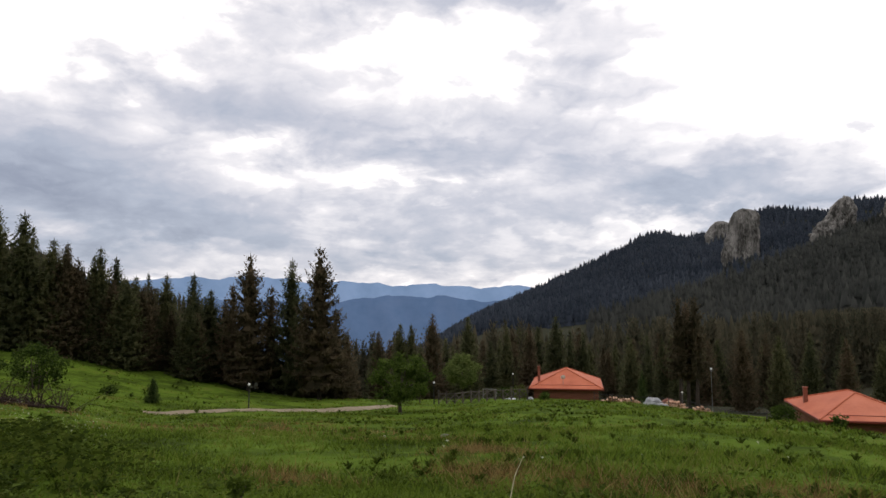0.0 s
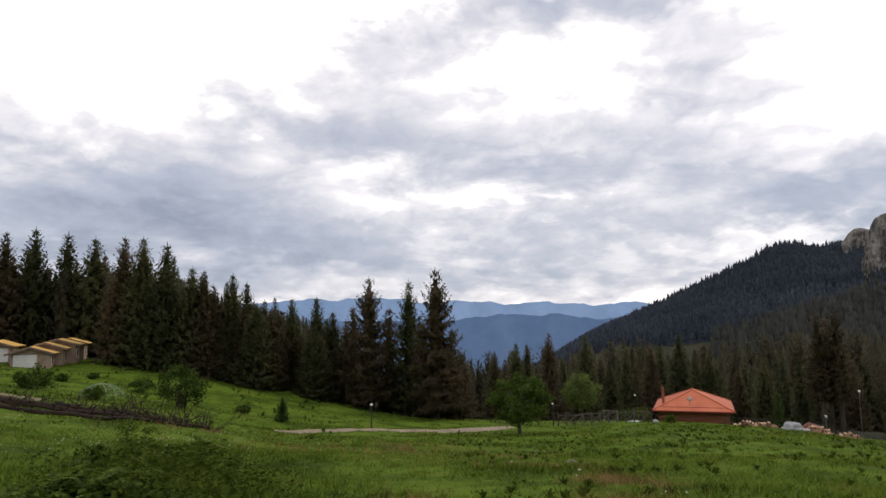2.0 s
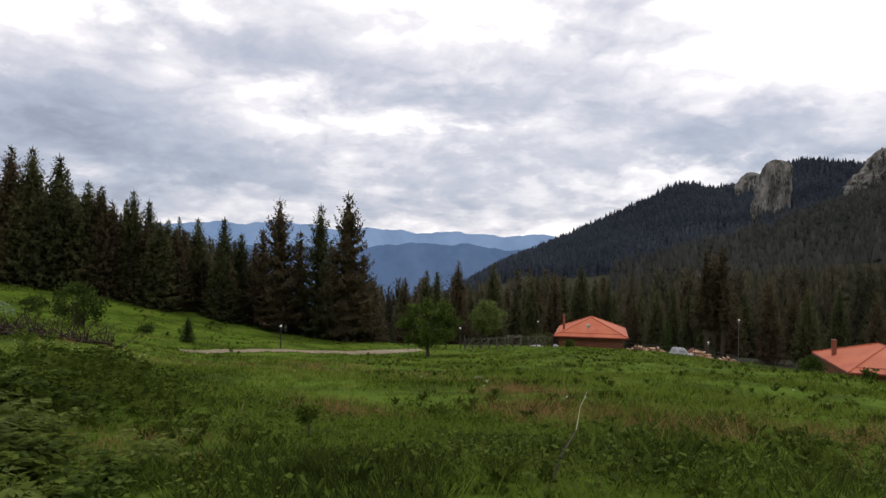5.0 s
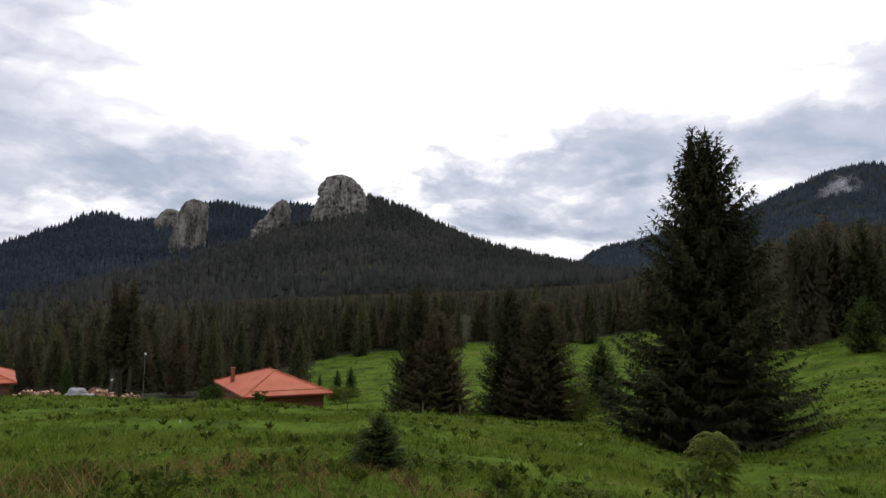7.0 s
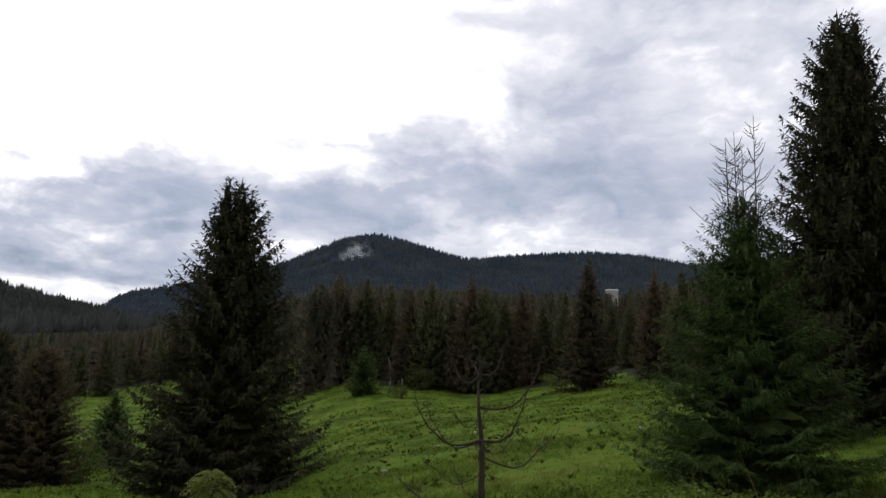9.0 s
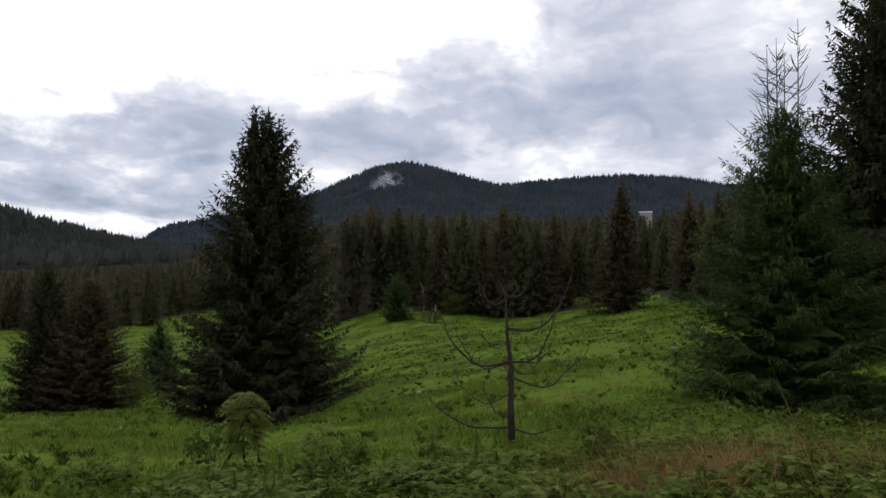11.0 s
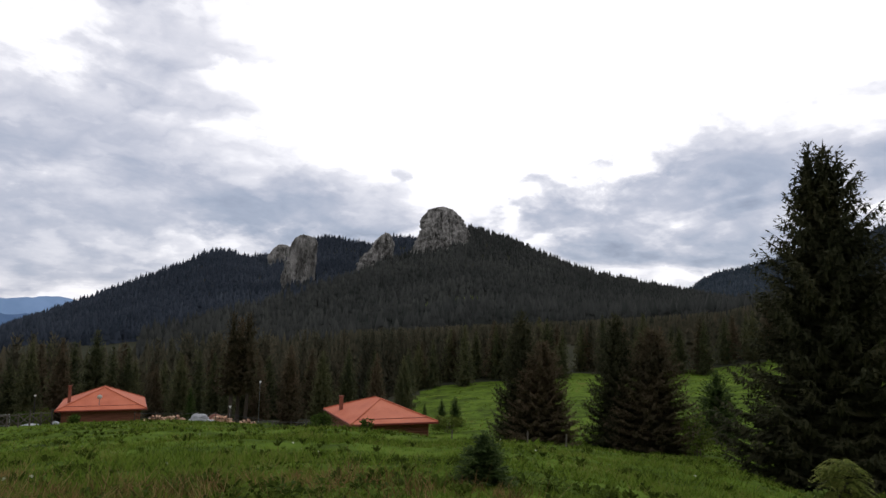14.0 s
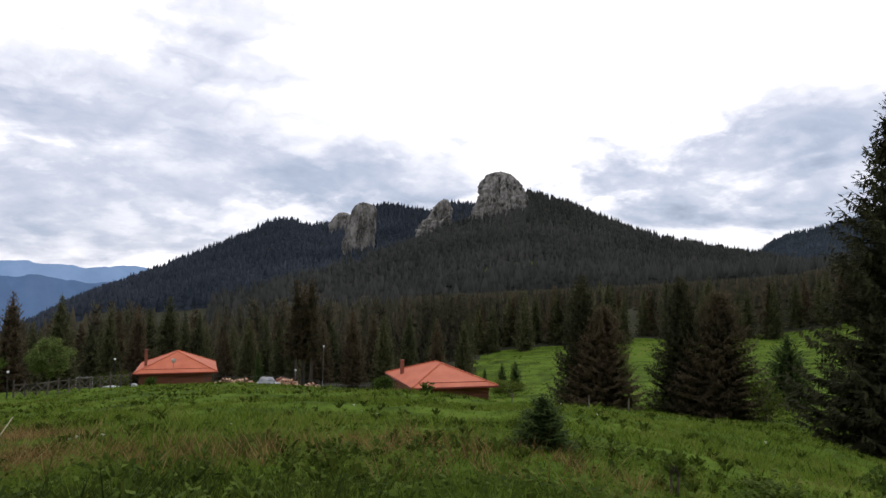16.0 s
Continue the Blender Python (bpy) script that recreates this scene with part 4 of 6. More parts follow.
far_woods("wood_in_valley", 2500, -8, 72, 128, 340, "dark spruce forest on the lower slopes", 13, 19, clear=[(35, 50, 100, 134), (50, 71, 100, 148)], seed=15, cap=([-8, 5, 20, 35, 50, 60, 72], [-2.6, -1.4, -1.0, -0.4, 0.6, 1.4, 4.5]), fine=True, mat=M_WOODS_NEAR, near=155)
far_woods("wood_on_right_slope", 2000, 70, 135, 88, 330, "dark spruce forest climbing behind the meadow", 14, 19, clear=[(66, 75, 100, 165)], seed=21, cap=([70, 75, 80, 98, 104, 112, 135], [4.2, 6.0, 5.8, 5.6, 6.6, 9, 14]), fine=True, mat=M_WOODS_NEAR, near=125)
far_woods("wood_behind", 500, -75, -15, 100, 190, "dark spruce forest behind the wood edge", 14, 22, seed=27, cap=([-95, -43, -30, -24, -18, -15], [6, 4.4, 4.6, 2.0, 0.6, -1.4]), fine=True, mat=M_WOODS_NEAR, near=125)

far_woods("wood_on_ridge", 1500, 3, 38, 1250, 1330, "line of spruces along the mountain ridge", 8, 15, seed=41, mat=M_WOODS_HAZE_RIDGE)
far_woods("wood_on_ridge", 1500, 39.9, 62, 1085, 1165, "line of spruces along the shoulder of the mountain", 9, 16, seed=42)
far_woods("wood_on_ridge", 3000, 56, 128, 1955, 2030, "line of spruces along the rounded peak", 8, 14, seed=43, mat=M_WOODS_HAZE_PEAK)
for k, (az, r) in enumerate(((36.6, 600), (37.9, 612), (38.8, 606), (39.9, 618), (40.7, 604), (42.6, 590), (43.4, 584))):
    x0, y0 = polar(az, r)
    el = math.degrees(math.atan2(float(ground_z(x0, y0)) - EYE, r))
    crag(az, el, el + 0.26, r, (0.28, 0.2, 0.2, 1.6), (0.25, 0.2, 0.3, 1.4), "pale boulder on a stony clearing of the mountainside", seed=40 + k, rough=1.8, sink=3, dense=0.35)
for az0, az1, r0, r1, n in ((35.4, 40.2, 955, 1000, 150), (24.2, 27.4, 895, 940, 100), (30.8, 33.8, 945, 985, 70), (25.9, 27.3, 985, 1010, 50), (32.2, 33.8, 1000, 1040, 60), (38.9, 40.0, 1060, 1090, 40)):
    far_woods("wood_at_cliff_foot", n, az0, az1, r0, r1, "spruces standing close to the cliff", 8, 15, seed=int(r0))
far_woods("clearing_shrubs", 420, 35.8, 44.2, 560, 645, "pale shrubs on a stony clearing of the mountainside", 2, 5, seed=33, mat=M_LEAF_PALE)
far_woods("cliff_foot_shrubs", 110, 24, 28.5, 870, 935, "fresh green broad-leaved trees under the cliff", 5, 9, seed=35, mat=M_LEAF_PALE)


# ---- houses with red roofs ----
M_ROOF = material("red_metal_roof", stops((0.35, 0.085, 0.042), (0.44, 0.12, 0.060), (0.50, 0.15, 0.080)), 0.7, 0.65, 0.25, 3, spec=0.15, fine_scale=6)
M_ROOF_EDGE = material("dark_red_trim", stops((0.16, 0.03, 0.022), (0.22, 0.045, 0.03)), 2, 0.5, 0.1)
M_LOGWALL = material("red_brown_timber", stops((0.10, 0.035, 0.02), (0.17, 0.06, 0.032), (0.22, 0.085, 0.05)), 2, 0.7, 0.3, 20, stretch=(0.3, 0.3, 3), per_object=0.2)
M_CHIMNEY = material("chimney_brick", stops((0.16, 0.05, 0.03), (0.24, 0.08, 0.05), (0.28, 0.11, 0.07)), 4, 0.85, 0.4)
M_WHITE = material("weathered_white_paint", stops((0.50, 0.49, 0.46), (0.66, 0.65, 0.62), (0.74, 0.73, 0.70)), 1.2, 0.6, 0.15)
M_STEEL = material("galvanised_steel", stops((0.18, 0.19, 0.20), (0.27, 0.28, 0.29)), 4, 0.45, 0.1, metal=0.6)
M_OLDWOOD = material("grey_fence_wood", stops((0.05, 0.042, 0.034), (0.10, 0.085, 0.07), (0.15, 0.13, 0.105)), 5, 0.9, 0.5, 25, per_object=0.3)
M_DARKIRON = material("dark_painted_iron", stops((0.015, 0.015, 0.016), (0.03, 0.03, 0.03)), 5, 0.5, 0.1)
M_GLOBE = material("milky_lamp_glass", stops((0.62, 0.62, 0.60), (0.72, 0.72, 0.70)), 3, 0.3, 0)
M_PANE = material("dark_window_glass", stops((0.012, 0.014, 0.016), (0.02, 0.022, 0.026)), 2, 0.12, 0, spec=0.6)


def pyramid_roof(w, d, rise, thick, z):
    """A solid hipped roof with a thick edge, its eaves at z."""
    bm = bmesh.new()
    lo = [bm.verts.new((sx_ * w / 2, sy_ * d / 2, z - thick)) for sx_, sy_ in ((-1, -1), (1, -1), (1, 1), (-1, 1))]
    hi = [bm.verts.new((sx_ * w / 2, sy_ * d / 2, z)) for sx_, sy_ in ((-1, -1), (1, -1), (1, 1), (-1, 1))]
    ridge = max(0.0, (d - w) / 2) * 0.5
    t = [bm.verts.new((0, -ridge - 0.05, z + rise)), bm.verts.new((0, ridge + 0.05, z + rise))]
    bm.faces.new(lo[::-1])
    for k in range(4):
        bm.faces.new((lo[k], lo[(k + 1) % 4], hi[(k + 1) % 4], hi[k]))
    bm.faces.new((hi[0], hi[1], t[0]))
    bm.faces.new((hi[1], hi[2], t[1], t[0]))
    bm.faces.new((hi[2], hi[3], t[1]))
    bm.faces.new((hi[3], hi[0], t[0], t[1]))
    return bm, ridge


def red_roof_house(x, y, base, rz, w, d, eave, apex, chimney, label, dish=None, windows=()):
    """A low timber house under a hipped red sheet roof. Heights are of the land's z."""
    ho = thing("house", pose(x, y, base, 0, 0, rz), label, "house", "houses with red roofs")
    e_, rise = eave - base, apex - eave
    over = 0.55
    ww, dd = w - 2 * over, d - 2 * over
    for sx_, sy_, lx, ly in ((0, -1, ww, 0.25), (0, 1, ww, 0.25), (-1, 0, 0.25, dd - 0.5), (1, 0, 0.25, dd - 0.5)):
        wall = part("wall", box(lx, ly, e_ - 0.16 + 1.0, sx_ * (ww / 2 - 0.125), sy_ * (dd / 2 - 0.125), -1.0, 0.01), M_LOGWALL, ho, "red-brown timber wall")
        n = int((e_ - 0.2) / 0.22)
        for k in range(n):
            part("board", box(lx + (0.04 if sx_ == 0 else 0.05), ly + 0.05, 0.195, sx_ * (ww / 2 - 0.125), sy_ * (dd / 2 - 0.125), 0.05 + k * 0.22, 0.02), M_LOGWALL, wall)
    for fx in windows:
        win = part("window", box(1.0, 0.08, 1.0, fx * ww, -dd / 2 - 0.06, 0.75, 0.01), M_OLDWOOD, ho, "dark timber window")
        part("pane", box(0.84, 0.03, 0.84, fx * ww, -dd / 2 - 0.105, 0.83), M_PANE, win)
    bm, ridge = pyramid_roof(w, d, rise, 0.16, e_)
    roof = part("roof", bm, M_ROOF, ho, "brick-red sheet metal hipped roof")
    tops = (0, -ridge - 0.05, e_ + rise), (0, ridge + 0.05, e_ + rise)
    for cx, cy, tp in ((-1, -1, 0), (1, -1, 0), (1, 1, 1), (-1, 1, 1)):
        a, b = Vector((cx * w / 2, cy * d / 2, e_ + 0.02)), Vector(tops[tp]) + Vector((0, 0, 0.02))
        part("ridge_cap", tube([a, a.lerp(b, 0.5), b], [0.06, 0.06, 0.06], 6), M_ROOF, roof, "red ridge capping")
    for sx_, sy_, lx, ly in ((0, -1, w + 0.1, 0.05), (0, 1, w + 0.1, 0.05), (-1, 0, 0.05, d), (1, 0, 0.05, d)):
        part("gutter", box(lx, ly, 0.13, sx_ * (w / 2 + 0.03), sy_ * (d / 2 + 0.03), e_ - 0.15, 0.015), M_ROOF_EDGE, roof, "dark red gutter")
    # horizontal snow rail above the front eaves
    for sy_ in (-1, 1):
        k = 0.14
        part("snow_rail", tube([(-w / 2 * (1 - k), sy_ * d / 2 * (1 - k), e_ + rise * k + 0.05), (w / 2 * (1 - k), sy_ * d / 2 * (1 - k), e_ + rise * k + 0.05)], [0.025, 0.025], 6), M_ROOF_EDGE, roof)
    cx, cy, c0, c1 = chimney
    ch = part("chimney", box(0.28, 0.28, c1 - c0, cx, cy, c0 - base, 0.02), M_CHIMNEY, ho, "red brick chimney")
    part("chimney_cap", box(0.36, 0.36, 0.08, cx, cy, c1 - base, 0.02), M_CHIMNEY, ch)
    if dish:
        dx, dy, dz = dish
        bm = bmesh.new()
        bmesh.ops.create_uvsphere(bm, u_segments=18, v_segments=10, radius=0.42)
        bmesh.ops.delete(bm, geom=[v for v in bm.verts if v.co.z > -0.30], context="VERTS")
        bmesh.ops.transform(bm, matrix=pose(dx, dy, dz - base + 0.3, -70, 0, 0) @ pose(0, 0, 0.3), verts=bm.verts)
        part("satellite_dish", bm, M_WHITE, ho, "white satellite dish", True)
        part("dish_pole", tube([(dx, dy, dz - base - 0.9), (dx, dy, dz - base + 0.05)], [0.03, 0.025], 6), M_STEEL, ho)
    return ho


red_roof_house(17.0, 80.0, -9.6, -13, 8.1, 10.5, -7.8, -6.05, (-3.1, -2.0, -7.6, -5.75), "low timber house with a brick-red hipped roof and chimney", dish=(-0.3, -4.3, -6.95))
red_roof_house(30.1, 47.1, -8.3, -16, 6.6, 9.4, -6.0, -4.7, (-2.6, 1.5, -5.9, -4.7), "low timber house with a red hipped roof below the meadow crest")

# ---- small cabins by the left wood ----
M_STONE = material("brown_rubble_wall", stops((0.189, 0.131, 0.102), (0.338, 0.244, 0.192), (0.459, 0.338, 0.270)), 1.6, 0.9, 0.7, 7)
M_OCHRE = material("ochre_roof_boards", stops((0.46, 0.25, 0.05), (0.60, 0.36, 0.09), (0.66, 0.44, 0.15)), 1.5, 0.6, 0.2, stretch=(1, 4, 1))
M_VERGE = material("weathered_roof_verge", stops((0.14, 0.10, 0.085), (0.24, 0.18, 0.15)), 3, 0.8, 0.3)
M_BLUE = material("blue_painted_steel", stops((0.025, 0.085, 0.24), (0.035, 0.115, 0.30), (0.05, 0.14, 0.34)), 0.8, 0.5, 0.2, 3)


def cabin(az, r, rz, w, d, wall_h, rise, label, panel=None, base=None):
    """A gabled cabin: rubble walls, two roof slabs with thick verges, a white board and a small window."""
    m = on_ground(az, r, rz, sink=0.25)
    if base is not None:
        m = m.copy()
        m.translation.z = base
    ob = thing("cabin", m, label, "cabin", "cabins by the left wood")
    bm = bmesh.new()
    prof = [(-w / 2, 0), (w / 2, 0), (w / 2, wall_h), (0, wall_h + rise), (-w / 2, wall_h)]
    fr = [bm.verts.new((x_, -d / 2, z_)) for x_, z_ in prof]
    bk = [bm.verts.new((x_, d / 2, z_)) for x_, z_ in prof]
    bm.faces.new(fr)
    bm.faces.new(bk[::-1])
    for k in range(5):
        bm.faces.new((fr[k], bk[k], bk[(k + 1) % 5], fr[(k + 1) % 5]))
    part("wall", bm, M_STONE, ob, "brown rubble stone wall")
    slope = math.degrees(math.atan2(rise, w / 2))
    ln = math.hypot(rise, w / 2) + 0.55
    for sg in (-1, 1):
        mid = (sg * (w / 4 + 0.2), 0, wall_h + rise / 2 + 0.12 - 0.2 * rise / (w / 2))
        bm = box(ln, d + 0.9, 0.09, 0, 0, 0.03, 0.01)
        bmesh.ops.transform(bm, matrix=pose(*mid, 0, sg * slope, 0), verts=bm.verts)
        slab = part("roof", bm, M_OCHRE, ob, "ochre yellow roof slab")
        for sy_ in (-1, 1):
            bm = box(ln + 0.02, 0.07, 0.20, 0, sy_ * (d / 2 + 0.46), -0.1, 0.01)
            bmesh.ops.transform(bm, matrix=pose(*mid, 0, sg * slope, 0), verts=bm.verts)
            part("verge_board", bm, M_VERGE, slab, "grey-brown verge board")
    if panel:
        px, pw, ph = panel
        part("board", box(pw, 0.06, ph, px, -d / 2 - 0.04, 0.55, 0.01), M_WHITE, ob, "large white board")
    win = part("window", box(0.06, 0.7, 1.0, w / 2 + 0.03, -d * 0.15, 0.9, 0.01), M_WHITE, ob, "small white window")
    part("pane", box(0.02, 0.5, 0.8, w / 2 + 0.065, -d * 0.15, 1.0), M_PANE, win)
    return ob


cabin(-38.85, 86, 28, 3.7, 3.0, 2.1, 0.6, "brown stone cabin with ochre roof and white gable board", panel=(-0.45, 2.2, 1.5), base=-2.7)
cabin(-37.95, 88.5, 28, 3.5, 3.0, 2.2, 0.55, "brown stone cabin with ochre roof close behind another", base=-2.4)
cabin(-37.2, 91, 28, 3.7, 3.0, 2.3, 0.55, "brown stone cabin with ochre roof on the grassy slope", base=-2.15)
cabin(-36.5, 95, 28, 3.3, 3.0, 2.3, 0.5, "small brown cabin with ochre roof by the spruces", base=-2.1)
cabin(-41.0, 92, 24, 3.5, 3.0, 2.2, 0.55, "dark cabin with bright ochre roof behind the blue container", panel=(1.1, 0.8, 1.5), base=-2.05)
cabin(-42.5, 92, 24, 3.2, 3.0, 2.0, 0.5, "small cabin with ochre roof half hidden by the blue container", base=-2.0)


def container(az, r, rz):
    ob = thing("container", on_ground(az, r, rz, 0.1, 0.8), "bright blue corrugated steel container with double doors", "container")
    part("body", box(2.8, 2.3, 2.1, 0, 0, 0.1, 0.03), M_BLUE, ob)
    for k in range(13):
        part("rib", box(0.09, 0.05, 1.9, -1.3 + k * 0.215, -1.17, 0.2, 0.01), M_BLUE, ob)
    part("roof", box(2.9, 2.4, 0.08, 0, 0, 2.2, 0.02), M_BLUE, ob, "paler blue roof edge")
    part("door", box(0.05, 1.9, 1.85, 1.43, 0, 0.2, 0.01), M_BLUE, ob)


container(-42.1, 83, 30)

# ---- gravel road ----
M_GRAVEL = material("pale_gravel", stops((0.143, 0.112, 0.071), (0.221, 0.179, 0.121), (0.299, 0.250, 0.173)), 0.6, 0.95, 0.6, 12, fine_scale=6)


def strip_on_ground(name, pts, width, lift, mat, label, category):
    """A band laid along plan points (bearing, distance), following the land."""
    xy = np.array([polar(a, r) for a, r in pts])
    s = np.r_[0, np.cumsum(np.linalg.norm(np.diff(xy, axis=0), axis=1))]
    q = np.linspace(0, s[-1], int(s[-1] / 0.6) + 2)
    p = smoothed(np.stack([np.interp(q, s, xy[:, 0]), np.interp(q, s, xy[:, 1])], -1), 4, 0)
    t = np.gradient(p, axis=0)
    t /= np.linalg.norm(t, axis=1)[:, None]
    nrm = np.stack([-t[:, 1], t[:, 0]], -1)
    cols = np.linspace(-0.5, 0.5, 9)
    wob = 1 + 0.12 * np.sin(q * 0.8) + 0.08 * np.sin(q * 2.3)
    V = []
    for c in cols:
        g = p + nrm * (c * width * wob)[:, None]
        V.append(np.stack([g[:, 0], g[:, 1], ground_z(g[:, 0], g[:, 1]) + lift * (1 - (2 * abs(c)) ** 4 * 1.6)], -1))
    V = np.stack(V, 1)
    n, m = V.shape[:2]
    i, j = np.meshgrid(np.arange(n - 1), np.arange(m - 1), indexing="ij")
    f = np.stack([i * m + j, i * m + j + 1, (i + 1) * m + j + 1, (i + 1) * m + j], -1).reshape(-1, 4)
    tagged(link_mesh(name, V.reshape(-1, 3), f, mat, smooth=True), label, category, kind="structure")


strip_on_ground("road", [(-23, 52), (-21, 52), (-14, 54.5), (-8, 56), (-4.5, 59), (-3, 66)], 2.6, 0.12, M_GRAVEL, "pale gravel road curving across the meadow", "road")
strip_on_ground("path", [(-50, 54), (-44, 51), (-40.5, 49), (-37.5, 46)], 0.7, 0.10, M_GRAVEL, "pale stony track below the cabins", "path")

# ---- lamps, poles, goal, fence ----
def garden_lamp(az, r, h):
    ob = thing("garden_lamp", on_ground(az, r), "garden lamp with a white globe on a dark post", "lamp", "garden lamps")
    part("post", tube([(0, 0, -0.2), (0, 0, h * 0.5), (0, 0, h - 0.25)], [0.06, 0.045, 0.04], 8), M_DARKIRON, ob)
    part("collar", tube([(0, 0, h - 0.3), (0, 0, h - 0.22)], [0.09, 0.09], 10), M_DARKIRON, ob)
    bm = bmesh.new()
    bmesh.ops.create_uvsphere(bm, u_segments=14, v_segments=10, radius=0.11, matrix=pose(0, 0, h - 0.1))
    part("globe", bm, M_GLOBE, ob, "milky white glass globe", True)


for az, r, h in ((-14.05, 56, 2.0), (1.0, 68, 2.2), (7.6, 82, 3.0)):
    garden_lamp(az, r, h)


def lamp_mast(az, r, h):
    ob = thing("lamp_mast", on_ground(az, r), "tall slim grey lamp mast with a small head", "lamp")
    part("mast", tube([(0, 0, -0.3), (0, 0, h * 0.5), (0, 0, h)], [0.026, 0.02, 0.016], 8), M_STEEL, ob)
    part("lamp_head", box(0.14, 0.2, 0.16, 0, -0.04, h, 0.03), M_WHITE, ob, "small pale lamp head")
    part("bracket", box(0.06, 0.2, 0.06, 0, -0.05, h - 0.12), M_STEEL, ob)


x0, y0 = polar(23.2, 62)
lamp_mast(23.2, 62, -4.1 - float(ground_z(x0, y0)))
lamp_mast(21.0, 65.5, 1.6)


def goal(az, r, rz):
    ob = thing("football_goal", on_ground(az, r, rz), "small white football goal frame on the grass", "goal")
    for sx_ in (-0.75, 0.75):
        part("goalpost", tube([(sx_, 0, -0.1), (sx_, 0, 1.15)], [0.03, 0.03], 8), M_GOAL, ob)
        part("brace", tube([(sx_, 0, 1.1), (sx_, 0.6, 0.02)], [0.025, 0.025], 6), M_GOAL, ob)
    part("crossbar", tube([(-0.79, 0, 1.15), (0.79, 0, 1.15)], [0.03, 0.03], 8), M_GOAL, ob)
    part("ground_bar", tube([(-0.75, 0.6, 0.03), (0.75, 0.6, 0.03)], [0.025, 0.025], 6), M_GOAL, ob)


M_GOAL = material("dulled_white_tube", stops((0.22, 0.22, 0.21), (0.32, 0.32, 0.31)), 2, 0.6, 0.1)
goal(5.65, 80, -6)


def rail_fence(pts, label):
    """A rough timber fence: posts, a top rail and crossed rails in each bay."""
    xy = [Vector((*polar(a, r), 0)) for a, r in pts]
    for p in xy:
        p.z = float(ground_z(p.x, p.y))
    o = xy[0]
    ob = thing("fence", pose(*o), label, "fence")
    rj = random.Random(8)
    for a in xy:
        part("post", tube([a - o - Vector((0, 0, 0.3)), a - o + Vector((rj.uniform(-.04, .04), 0, 1.15 + rj.uniform(-.1, .25)))], [0.075, 0.06], 7), M_OLDWOOD, ob)
    for a, b in zip(xy, xy[1:]):
        for h0, h1 in ((1.0, 1.03), (0.15, 0.95), (0.95, 0.15)):
            part("rail", tube([a - o + Vector((0, 0, h0)), b - o + Vector((0, 0, h1))], [0.045, 0.038], 6), M_OLDWOOD, ob)


rail_fence([(1.4 + 7.4 * k / 11, 67 + 4.5 * k / 11) for k in range(12)], "weathered timber rail fence with crossed rails on the grass")


def wire_fence(pts, label, hgt=0.9):
    xy = [Vector((*polar(a, r), 0)) for a, r in pts]
    for p in xy:
        p.z = float(ground_z(p.x, p.y))
    o = xy[0]
    ob = thing("wire_fence", pose(*o), label, "fence")
    for a in xy:
        part("post", tube([a - o - Vector((0, 0, 0.2)), a - o + Vector((0, 0, hgt))], [0.035, 0.03], 6), M_OLDWOOD, ob)
    for a, b in zip(xy, xy[1:]):
        for h0 in (0.45, 0.85):
            part("wire", tube([a - o + Vector((0, 0, h0 * hgt)), (a + b) / 2 - o + Vector((0, 0, h0 * hgt - 0.05)), b - o + Vector((0, 0, h0 * hgt))], [0.018] * 3, 5), M_DARKIRON, ob)


wire_fence([(14.2 + 13 * k / 9, float(np.interp(14.2 + 13 * k / 9, [14, 20, 24, 28], [67, 62, 57, 51]))) for k in range(10)], "dark sagging wire fence along the meadow crest")
for az, r in ((44.6, 31), (47.6, 30), (27.0, 36), (38.6, 34)):
    st = thing("stake", on_ground(az, r, 20), "short pale wooden stake in the grass", "stake", "stakes in the meadow")
    part("stake_shaft", tube([(0, 0, -0.1), (0.03, 0, 0.5)], [0.035, 0.03], 6), M_OLDWOOD, st)

# ---- stacked timber and heaps between the houses ----
M_CUTWOOD = material("fresh_cut_logs", stops((0.20, 0.10, 0.055), (0.36, 0.20, 0.12), (0.48, 0.31, 0.20)), 3, 0.8, 0.3, per_object=0.6)
M_TARP = material("pale_grey_tarpaulin", stops((0.20, 0.21, 0.22), (0.30, 0.31, 0.32), (0.40, 0.41, 0.42)), 1.5, 0.6, 0.4, 4)
M_RUBBLE = material("red_brown_rubble", stops((0.11, 0.045, 0.032), (0.20, 0.085, 0.06), (0.28, 0.15, 0.11)), 2, 0.9, 0.8, 8)


def log_stack(az, r, rz, n, label, ln=1.0):
    ob = thing("log_stack", on_ground(az, r, rz), label, "log pile", "log stacks")
    rj = random.Random(int(az * 10))
    k = 0
    row = 0
    while k < n and row < 3:
        wide = max(2, int(n / 2.4) - row * 3)
        for c in range(wide):
            x_ = (c - wide / 2 + 0.5 * (row % 2)) * 0.25 + rj.uniform(-.04, .04)
            z_ = 0.1 + row * 0.2 + rj.uniform(-.03, .03)
            q = rj.uniform(0.09, 0.13)
            part("log", tube([(x_, -ln / 2 + rj.uniform(-.1, .1), z_), (x_ + rj.uniform(-.05, .05), ln / 2, z_ + rj.uniform(-.03, .03))], [q, q * 0.95], 8), M_CUTWOOD, ob)
            k += 1
        row += 1


log_stack(15.8, 66.5, -20, 22, "loose heap of reddish cut firewood logs")
log_stack(17.0, 65, -8, 26, "heap of reddish cut firewood logs by the fence")
log_stack(20.4, 64, -35, 24, "stack of brown split logs by the fence")
log_stack(22.4, 61, -14, 20, "low stack of pale cut logs on the grass")


